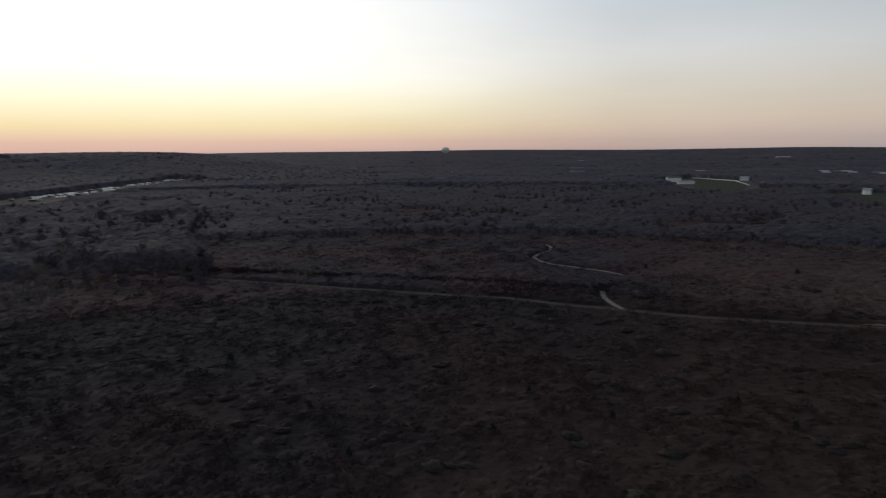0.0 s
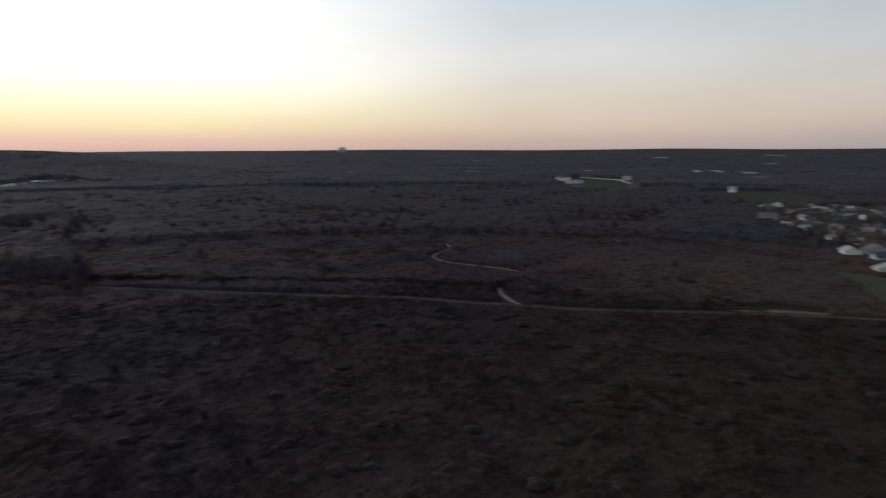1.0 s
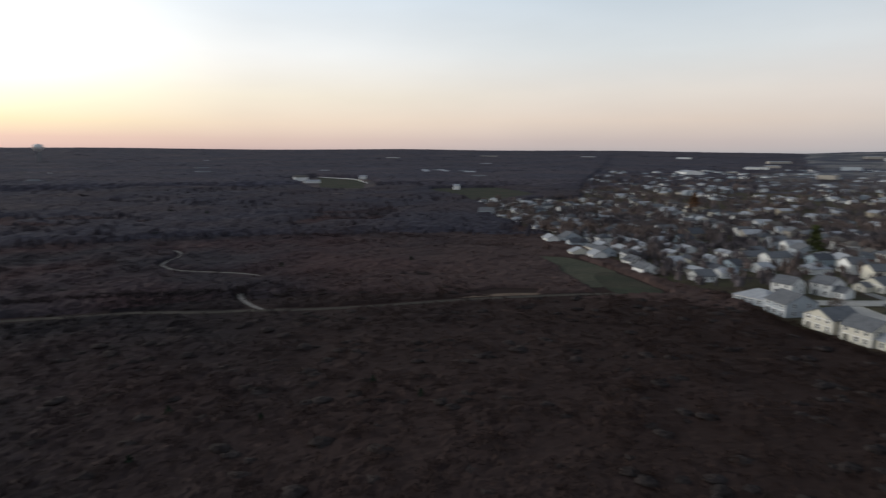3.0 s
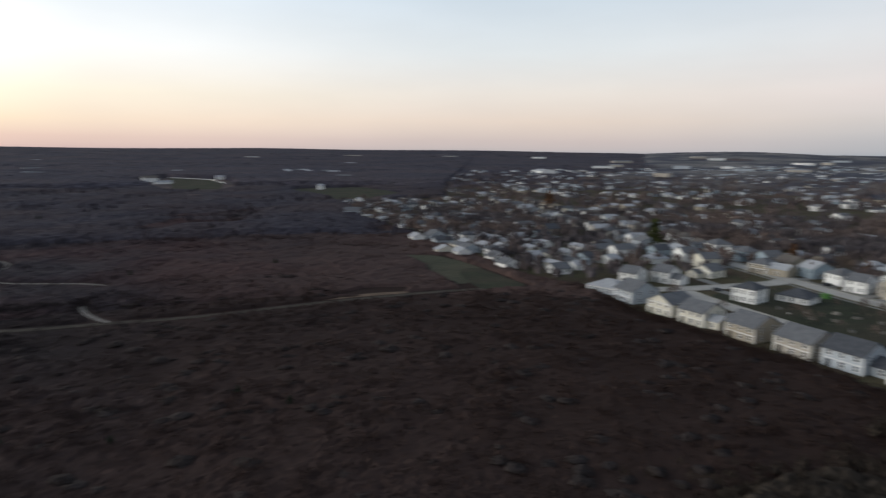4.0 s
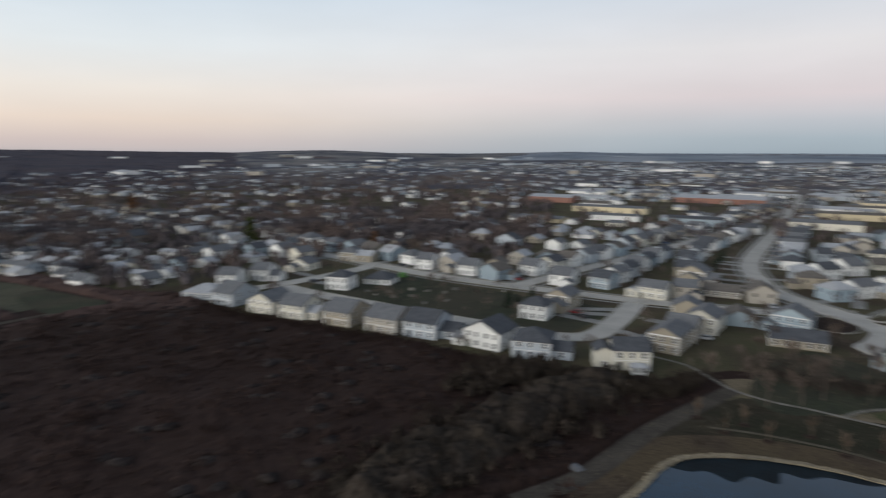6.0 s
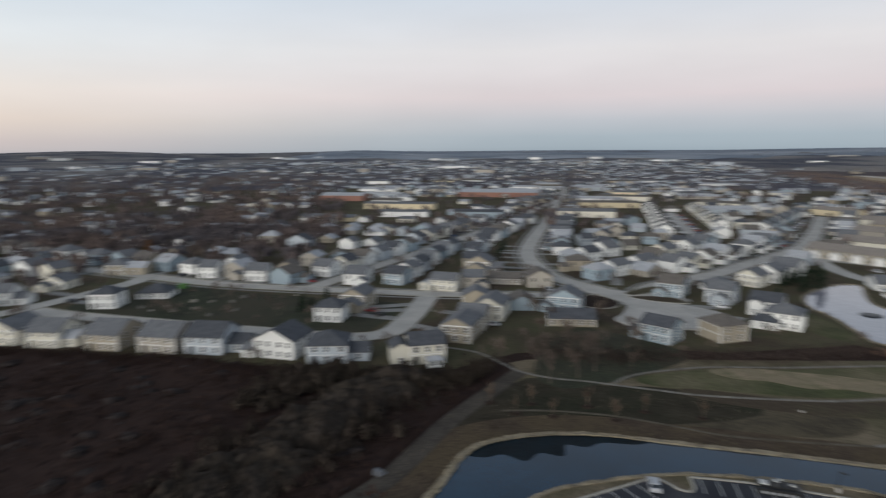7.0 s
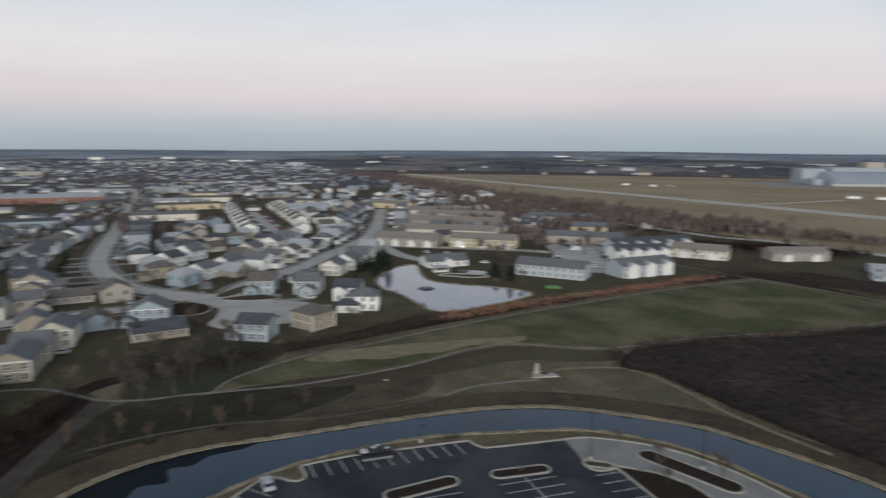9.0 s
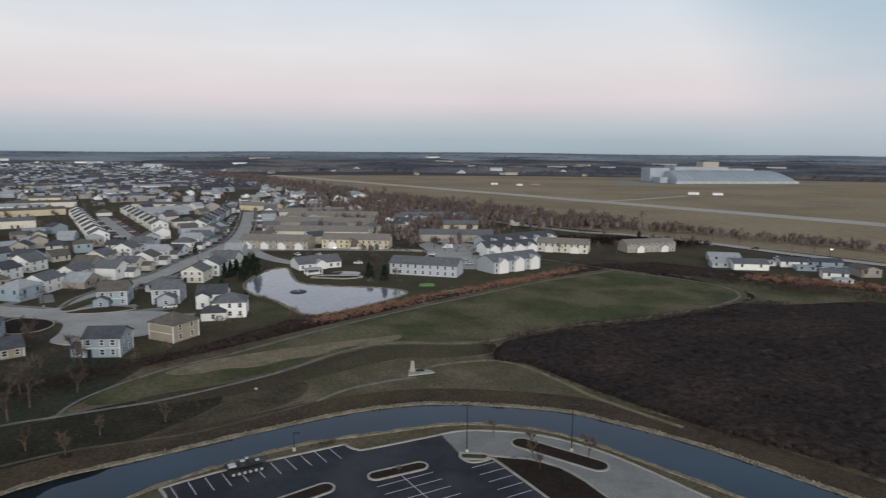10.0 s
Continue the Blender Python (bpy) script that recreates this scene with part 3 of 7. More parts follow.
DRIVE = [(79, -99.6), (75.5, -104), (66, -109), (57, -110.4), (47, -109.2), (31, -104), (0, -93), (-45, -76), (-40, -66), (0, -78), (30, -89), (44, -95), (49, -98), (54, -100), (60, -100), (65.5, -97.6), (69, -96.8), (72, -95)]

# ---- land ----


def make_ground():
    bm = bmesh.new()
    radii = [0, 30, 60, 100, 160, 240, 340, 460, 600, 760, 950, 1150, 1400] + [1400 + 60 * k for k in range(1, 12)] + [2060 + 120 * k for k in range(1, 24)]
    seg = 240
    prev = None
    for r in radii[1:]:
        ring = []
        for k in range(seg):
            a = 2 * math.pi * k / seg
            x, y = r * math.sin(a), r * math.cos(a)
            ring.append(bm.verts.new((x, y, float(relief(np.array([x]), np.array([y]))[0]) - 0.02)))
        if prev is None:
            bm.faces.new(ring[::-1])
        else:
            for k in range(seg):
                j = (k + 1) % seg
                bm.faces.new((prev[k], ring[k], ring[j], prev[j]))
        prev = ring
    bmesh.ops.recalc_face_normals(bm, faces=bm.faces)
    if bm.faces[0].normal.z < 0:
        bmesh.ops.reverse_faces(bm, faces=bm.faces)
    ob = single("ground", bm, "heath", "dark brown heath soil that rises to far hills", "ground", kind="structure")
    # fallen leaves under the woods beyond the heath, lightened to stand in for haze
    ob.data.materials.append(M["hazed_litter"])
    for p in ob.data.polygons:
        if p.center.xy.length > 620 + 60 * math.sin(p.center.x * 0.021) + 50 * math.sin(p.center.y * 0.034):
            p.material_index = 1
    return ob


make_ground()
NEAR_TOWN = [p if math.hypot(*p) < 1400 else (p[0] * 1400 / math.hypot(*p), p[1] * 1400 / math.hypot(*p)) for p in TOWN]
sheet("town_lawn", NEAR_TOWN, 0.06, "lawn", "brown and olive winter lawn round the houses", "lawn")
sheet("park_meadow", smooth(PARK, 3, True), 0.06, "meadow", "dry tan meadow beside the channel", "meadow")
sheet("verge", smooth(CREEK_IN, 3) + [(-40, -60), (20, -40), (60, 0), (86, -8)], 0.1, "meadow", "narrow grass verge between water and car park", "verge")
sheet("park_field", smooth(GREEN, 3, True), 0.12, "field", "mown green field inside the looping path", "field")
sheet("airfield_grass", AIRFIELD, 0.1, "airgrass", "wide tan grass of an airfield", "grass")
sheet("far_field", smooth([(475, 755), (502, 814), (604, 790), (560, 640), (500, 600), (430, 590)], 3, True), 0.2, "rough_grass", "pale olive field before the town", "field")
sheet("corner_field", smooth([(230, 207), (222, 182), (214, 165.5), (197, 174), (204, 190), (213, 203), (222, 210)], 3, True), 0.12, "rough_grass", "small green field beside the gardens", "field")
sheet("corner_meadow", smooth([(232, 262), (241, 246), (232, 207), (221, 205), (210, 196), (200, 186), (192, 196), (203, 216), (216, 240)], 3, True), 0.1, "olive", "rough olive meadow beside the gardens", "field")
sheet("hill_field", [(493, 1252), (521, 1130), (483, 1004), (414, 869), (358, 901)], 0.3, "rough_grass", "green paddock on a slope", "field")
sheet("meadow_green", smooth([(145, -80), (135.5, -97), (131, -111), (129, -127), (123.5, -140), (108, -150.5), (99, -158), (96, -150), (104, -140), (114, -132), (120, -116), (126, -98), (134, -84), (142, -76)], 4, True), 0.1, "lawn", "dark olive grass below the path", "lawn")
sheet("loop_lawn", smooth([(60, -232), (49, -250), (30, -262), (5, -284), (-50, -290), (-60, -302), (20, -308), (60, -300), (90, -300), (70, -292), (48, -278), (44, -262)], 3, True), 0.09, "field", "rough green grass outside the looping path", "lawn")
sheet("dirt_patch", smooth([(136, 203), (146, 202), (158, 198.5), (169, 192), (167, 190), (157, 194), (147, 198), (139, 200.5)], 4, True), 0.1, "bare", "bare tan earth beside the track", "earth")
sheet("meadow_patch", smooth([(155.5, -91), (155, -102), (150, -113), (146.5, -120), (141, -128), (137.5, -135), (131, -144), (127.5, -150), (124.5, -147), (127, -139), (133, -131), (134, -122), (138, -115), (140, -107), (146, -101), (149, -94)], 4, True), 0.17, "dry_grass", "worn dry strip across the field", "earth")
sheet("pond_lawn", smooth([(176, -152), (196, -157), (206, -158), (190, -146), (180, -142), (172, -146)], 4, True), 0.12, "field", "green grass on the bank of the pond", "lawn")
sheet("vacant_lot", smooth([(268, 100), (252, 100), (243, 82), (233, 60), (225, 43), (217, 26), (210, 10), (207, -2), (211, -8), (240, -20), (252, 2), (264, 26), (276, 48), (298, 82)], 4, True), 0.12, "rough_grass", "olive grass of an empty plot among streets", "lawn")
sheet("rough_ground", smooth([(199, -72), (188, -84), (168, -93), (157, -76), (152, -63), (150, -50), (160, -46), (178, -54)], 4, True), 0.09, "rough_grass", "dark olive rough ground beside the path", "ground")
sheet("mid_meadow", smooth([(148, -66), (143, -80), (136, -96), (128, -106), (119, -104), (116, -94), (120, -80), (127, -66)], 4, True), 0.068, "trodden_meadow", "half-dry brown meadow below the path", "meadow")
sheet("north_meadow", smooth([(110, -5), (134, -19), (158, -43), (151, -58), (147, -72), (138, -88), (128, -86), (127, -62), (130.5, -38), (123, -17)], 3, True), 0.075, "dark_meadow", "shaggy dark meadow round the young trees", "meadow")
ribbon("path", [(139.8, -32.2), (137.9, -42.8), (133, -55.3), (126.4, -64.9), (120.2, -73.5), (114.9, -87), (111.3, -98.5)], 0.8, 0.13, "trodden", "faint trodden line through the meadow", "path")
ribbon("path", [(111.3, -98.5), (110.6, -107.1), (106.4, -116.5), (101.9, -123.2)], 1.0, 0.13, "path", "faint trodden line to the monument", "path")
ribbon("path", [(103.4, -123.4), (102.6, -132.5), (98.3, -139.2), (93, -144.5), (87.7, -145.8), (81.7, -145), (70.3, -140.2), (59.9, -135), (40, -129.5)], 1.3, 0.13, "dry_grass", "bleached line of grass along the edge of the brush", "path")

bm = bmesh.new()
strip_mesh(bm, smooth(CREEK_OUT[1:], 6), 8.5, 0.3, 0.02, 0.11)
single("bank_meadow", bm, "bankgrass", "red-brown dry grass along the bank", "meadow", kind="structure")

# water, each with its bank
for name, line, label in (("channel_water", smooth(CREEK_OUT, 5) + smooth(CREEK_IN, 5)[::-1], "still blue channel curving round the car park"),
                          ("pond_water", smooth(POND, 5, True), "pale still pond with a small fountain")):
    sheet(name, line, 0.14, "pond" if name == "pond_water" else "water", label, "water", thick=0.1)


def bank(line, left, right, label, closed=False):
    """A band of stones along the water's edge, broken into lumps."""
    bm = bmesh.new()
    strip_mesh(bm, line, left, right, 0.0, 0.32, closed)
    for v in bm.verts:
        if v.co.z > 0.1:
            v.co += Vector(noise.noise_vector(v.co * 0.35)) * 0.35
            v.co.z = max(0.2, v.co.z)
    single("bank", bm, "bank", label, "bank", kind="structure")


bank(smooth(CREEK_OUT, 12), 0.1, -1.3, "tan stone edge of the channel")
bank(smooth(CREEK_IN, 12), 0.15, -0.7, "narrow tan edge of the channel")
bank(smooth(POND, 10, True), 0.9, -0.2, "earth bank round the pond", True)


# a dark ragged patch laid just above the channel water
sheet("weed_bed", smooth([(121.5, -20.5), (125.6, -26), (127, -33), (127, -42), (124.8, -50), (121, -58), (119.6, -54), (121.4, -48), (120.2, -44), (121.8, -40.5), (117.5, -38.5), (119.4, -34.5), (116.8, -31), (120, -27.5), (119.4, -24)], 4, True), 0.15, "dark_water", "dark ragged patch on the still water", "water weed")


def stones():
    v, t = [], []
    line = smooth(CREEK_OUT, 30)
    for (x, y), (x2, y2) in zip(line, line[1:]):
        gap = math.hypot(x2 - x, y2 - y) + 1e-6
        nx, ny = -(y2 - y) / gap, (x2 - x) / gap
        for _ in range(2):
            s, off = RNG.uniform(0.15, 0.38), RNG.uniform(-1.4, 0.2)
            c = np.array([x + nx * off, y + ny * off, 0.3])
            o = RNG.normal(0, 0.12, (6, 3))
            p = c + (np.array([(1, 0, 0), (-1, 0, 0), (0, 1, 0), (0, -1, 0), (0, 0, 0.7), (0, 0, -0.6)]) + o) * s
            n = len(v) * 6
            v.append(p)
            t += [(n, n + 2, n + 4), (n + 2, n + 1, n + 4), (n + 1, n + 3, n + 4), (n + 3, n, n + 4), (n + 2, n, n + 5), (n + 1, n + 2, n + 5), (n + 3, n + 1, n + 5), (n, n + 3, n + 5)]
    soup("bank_stones", np.concatenate(v), np.array(t), "bank", "loose tan stones along the channel", "stones")


stones()

# paths and roads
ribbon("path", PATH_LOW, 1.0, 0.2, "path", "pale paved path winding through the meadow", "path")
ribbon("path", PATH_HIGH, 0.9, 0.24, "path", "pale paved path along the brush", "path")
ribbon("track", [(104, 6), (113, -4), (121, -10), (134, -18.5), (147, -29), (163, -43)], 4.6, 0.16, "track", "grey-green gravel track beside the thicket", "track")
ribbon("trail", TRAIL_UP, 1.7, 0.1, "trail", "pale trail winding through the heath", "trail")
ribbon("trail", TRAIL_LOW, 2.0, 0.1, "trail", "short pale trail down to the track", "trail")
ribbon("track", TRACK, 3.5, 0.06, "track", "mown grass track across the heath", "track")
ribbon("road", ROAD_S, 9.0, 0.14, "street", "two-lane road along the airfield", "road")
for k, s in enumerate(STREETS):
    ribbon("road", s, 8.6 if k in (3, 4) else 7.8, 0.18 + 0.012 * k, "street", "pale concrete street with kerbs", "road", kerbs=k < 6)
    for side in ((1, -1) if 0 < k < 5 else ()):
        bm = bmesh.new()
        e = (7.6 * side, 6.2 * side)
        strip_mesh(bm, smooth(s, 6), max(e), min(e), 0.06, 0.125)
        single("pavement", bm, "concrete", "narrow concrete pavement beside a street", "pavement", kind="structure")
sheet("cul_de_sac", smooth([(254, -94), (247, -108), (236, -116), (225, -118), (211, -127), (201, -126), (193, -116), (190, -107), (195, -100), (197, -91), (206, -88), (213, -94), (226, -101), (240, -98)], 4, True), 0.42, "street", "wide concrete turning circle", "road", thick=0.3)
ribbon("runway", [(1300, -1117), (700, -886), (280, -725), (-10, -613), (-400, -463)], 30, 0.2, "runway", "long pale runway across the airfield", "runway")
ribbon("taxiway", [(1200, -1220), (672, -1046), (174, -881), (-17, -818), (-300, -725)], 10, 0.2, "concrete", "pale concrete taxiway", "runway")
ribbon("taxiway", [(262, -718), (228, -800), (200, -888)], 9, 0.24, "runway", "short link taxiway", "runway")
sheet("apron", [(368, -1150), (300, -1190), (92, -1356), (38, -1410), (60, -1440), (330, -1300), (430, -1340), (440, -1280)], 0.25, "concrete", "pale concrete apron round the hangar", "apron")

# the car park and its drive
sheet("car_park", LOT, 0.2, "asphalt", "dark blue-grey asphalt car park", "car park")
sheet("drive", DRIVE, 0.19, "concrete", "pale concrete drive to the car park", "drive")


def kerb_line(pts, z=0.2, w=0.45, n=4, closed=False, label="cream concrete kerb of the car park"):
    bm = bmesh.new()
    strip_mesh(bm, smooth(pts, n, closed), w / 2, -w / 2, z - 0.1, z + 0.16, closed)
    single("kerb", bm, "kerb", label, "kerb", kind="structure")


kerb_line(LOT[0:5] + [(105.5, -52.4), (103, -53.4), (102, -54.8), (103, -56.2), (106.3, -57.3)], n=3)
kerb_line(LOT[8:12], n=2)
kerb_line([(91.8, -86), (90.6, -85.6), (88.6, -85.6), (86.8, -87), (79, -99.4)], n=5)
kerb_line(DRIVE[0:8], n=4)
kerb_line([(71.8, -94.8), (70.5, -93.4), (68.5, -93.0), (67, -94.2), (66, -96.5)], n=5)
kerb_line([(66, -96.5), (52, -89.5), (38, -81), (20, -60)], n=3)
kerb_line(DRIVE[8:18], n=3)


sheet("yard", smooth([(193, -252), (203, -274), (214, -293), (234, -314), (224, -334), (199, -327), (188, -312), (184, -302), (168, -284), (155.5, -268), (166, -257), (180, -252)], 3, True), 0.16, "street", "pale concrete parking yard between apartment blocks", "yard")


def stadium(cx, cy, ax, ay, half, r, n=8):
    """A long round-ended outline about an axis (ax, ay)."""
    a0 = math.atan2(ay, ax)
    ends = []
    for s in (1, -1):
        for k in range(n + 1):
            a = a0 + (0 if s > 0 else math.pi) - math.pi / 2 + math.pi * k / n
            ends.append((cx + s * half * math.cos(a0) + r * math.cos(a), cy + s * half * math.sin(a0) + r * math.sin(a)))
    return ends


for cx, cy, ax, ay, half, r, fill, label in ((77.3, -83.4, -4.7, -7.6, 4.0, 1.4, "mulch", "dark mulched island in the car park"),
                                             (85.6, -67.4, -3.0, -8.5, 5.0, 1.6, "mulch", "dark mulched island in the car park"),
                                             (56.6, -104.6, -14.5, 0.6, 7.5, 2.0, "mulch", "long mulched island in the drive"),
                                             (69, -95.2, -3.5, -2.0, 1.6, 1.0, "lawn", "grassy kerb end of the car park")):
    line = stadium(cx, cy, ax, ay, half, r)
    sheet("traffic_island", line, 0.33, fill, label, "island", thick=0.2)
    kerb_line(line, 0.22, 0.4, 1, True, "cream kerb round a traffic island")


sheet("planting_bed", [(65.3, -97.2), (60, -99.4), (54, -99.6), (49, -97.6), (44, -94.6), (30, -88.4), (0, -77), (18, -62), (38, -81.6), (52, -90.1)], 0.3, "mulch", "dark planted bed between car park and drive", "planting", thick=0.25)


for line, fill, label in (([(237, -87), (241, -95), (231, -99.5), (223, -97), (220, -90), (226, -84)], "mulch", "brown round bed beside the turning circle"),
                          ([(243, -109), (252, -126), (246, -127), (237.5, -111)], "lawn", "grass strip beside the turning circle"),
                          ([(236, -107), (233, -121), (222, -124), (226, -114)], "lawn", "grass strip beside a driveway")):
    line = smooth(line, 4, True)
    sheet("kerbed_bed", line, 0.52, fill, label, "bed", thick=0.4)
    kerb_line(line, 0.44, 0.4, 1, True, "pale kerb round a bed")


def painted(ax, ay, bx, by, w=0.14):
    d = Vector((bx - ax, by - ay))
    bm = bmesh.new()
    strip_mesh(bm, [(ax, ay), (bx, by)], w / 2, -w / 2, 0.2, 0.207)
    single("parking_line", bm, "paint", "white painted parking line on asphalt", "line", "parking lines", kind="structure")


def stalls(ax, ay, bx, by, n, length, side, lean=0.0, skip=()):
    u = Vector((bx - ax, by - ay)).normalized()
    q = Vector((-u.y, u.x)) * side + u * lean
    for k in range(n):
        if k in skip:
            continue
        p = Vector((ax, ay)) + u * (1.3 + 2.74 * k)
        painted(p.x, p.y, p.x + q.x * length, p.y + q.y * length)


stalls(106.3, -57.6, 91.8, -86, 11, 4.9, -1, 0.12)
stalls(101, -30, 107, -50.5, 7, 5.0, -1)
stalls(66, -96.5, 38, -81, 11, 5.0, -1)
painted(75.7, -82.4, 58.0, -74.6)
for k in range(6):
    p = Vector((74.6, -81.9)) + Vector((-0.915, 0.403)) * 2.74 * k
    painted(p.x + 2.5, p.y + 4.6, p.x - 2.5, p.y - 4.6)
for k in range(5):
    p = Vector((82.6, -66.6)) + Vector((-0.915, 0.403)) * 2.74 * k
    painted(p.x + 2.5, p.y + 4.6, p.x - 2.5, p.y - 4.6)

# ---- houses ----


def window_meshes():
    bm = bmesh.new()
    box(bm, -0.62, 0.62, -0.07, 0.02, -0.85, -0.72)
    box(bm, -0.62, 0.62, -0.06, 0.02, 0.72, 0.85)
    box(bm, -0.62, -0.5, -0.06, 0.02, -0.72, 0.72)
    box(bm, 0.5, 0.62, -0.06, 0.02, -0.72, 0.72)
    box(bm, -0.5, 0.5, -0.05, 0.02, -0.05, 0.05)
    fr = finish(bm, "window", "trim")
    bm = bmesh.new()
    box(bm, -0.5, 0.5, -0.02, 0.015, -0.72, 0.72)
    return fr, finish(bm, "pane", "pane")


FRAME, PANE = window_meshes()


def garage_mesh():
    bm = bmesh.new()
    for k in range(4):
        box(bm, -2.4, 2.4, -0.06, 0.02, 0.05 + 0.55 * k, 0.57 + 0.55 * k)
    return finish(bm, "garage_door", "trim")


def door_mesh():
    bm = bmesh.new()
    box(bm, -0.5, 0.5, -0.05, 0.02, 0.1, 2.15)
    box(bm, -0.62, -0.5, -0.07, 0.02, 0.1, 2.25)
    box(bm, 0.5, 0.62, -0.07, 0.02, 0.1, 2.25)
    box(bm, -0.62, 0.62, -0.07, 0.02, 2.15, 2.3)
    return finish(bm, "door", "dark")


GARAGE, DOOR = garage_mesh(), door_mesh()


def wall_shape(bm, x0, x1, y0, y1, h, roof, pitch, base=0.0):
    """Walls of one block; gable ends run up under the roof."""
    w, d = x1 - x0, y1 - y0
    if roof == "front":          # gable toward -y
        extrude_y(bm, [(x0, base), (x1, base), (x1, h), ((x0 + x1) / 2, h + pitch * w / 2), (x0, h)], y0, y1)
    elif roof == "side":         # ridge along x
        k = len(bm.verts)
        extrude_y(bm, [(y0, base), (y1, base), (y1, h), ((y0 + y1) / 2, h + pitch * d / 2), (y0, h)], x0, x1)
        bm.verts.ensure_lookup_table()
        for v in bm.verts[k:]:
            v.co = Vector((v.co.y, v.co.x, v.co.z))
    else:
        box(bm, x0, x1, y0, y1, base, h)


def roof_shape(bm, x0, x1, y0, y1, h, roof, pitch, over=0.45, thick=0.22):
    if roof == "hip":
        w, d = x1 - x0 + 2 * over, y1 - y0 + 2 * over
        run = min(w, d) / 2
        cx, cy = (x0 + x1) / 2, (y0 + y1) / 2
        hx, hy = max(w / 2 - run, 0.05), max(d / 2 - run, 0.05)
        rings = [[(cx + sx * a, cy + sy * b, z) for sx, sy in ((-1, -1), (1, -1), (1, 1), (-1, 1))]
                 for a, b, z in ((w / 2, d / 2, h - 0.12), (w / 2, d / 2, h + 0.1), (hx, hy, h + 0.1 + run * pitch))]
        vs = [[bm.verts.new(p) for p in r] for r in rings]
        for a, b in zip(vs, vs[1:]):
            for k in range(4):
                bm.faces.new((a[k], a[(k + 1) % 4], b[(k + 1) % 4], b[k]))
        bm.faces.new(vs[2])
        bm.faces.new(vs[0][::-1])
        return
    k = len(bm.verts)
    a0, a1, b0, b1 = (x0, x1, y0, y1) if roof == "front" else (y0, y1, x0, x1)
    mid, half = (a0 + a1) / 2, (a1 - a0) / 2
    top, e = h + pitch * half, over * pitch
    extrude_y(bm, [(a0 - over, h - e), (mid, top), (a1 + over, h - e), (a1 + over, h - e + thick), (mid, top + thick), (a0 - over, h - e + thick)], b0 - over, b1 + over)
    if roof == "side":
        bm.verts.ensure_lookup_table()
        for v in bm.verts[k:]:
            v.co = Vector((v.co.y, v.co.x, v.co.z))


TEXT = {"white": "white", "cream": "cream", "tan": "tan", "beige": "beige", "greysid": "grey", "blue": "blue-grey", "yellow": "yellow", "brick": "red-brick"}
ROOFS = {"shingle_grey": "grey", "shingle_dark": "dark", "shingle_brown": "brown", "shingle_pale": "pale grey", "shingle_tan": "weathered tan"}


def put_window(root, x, y, z, rz, wide=1.0, tall=1.0):
    m = pose(x, y, z, 0, 0, rz) @ Matrix.Diagonal((wide, 1, tall, 1))
    f = part("window", FRAME, "trim", root, "", m)
    part("pane", PANE, "pane", f, "dark glass pane")


HOUSES = []


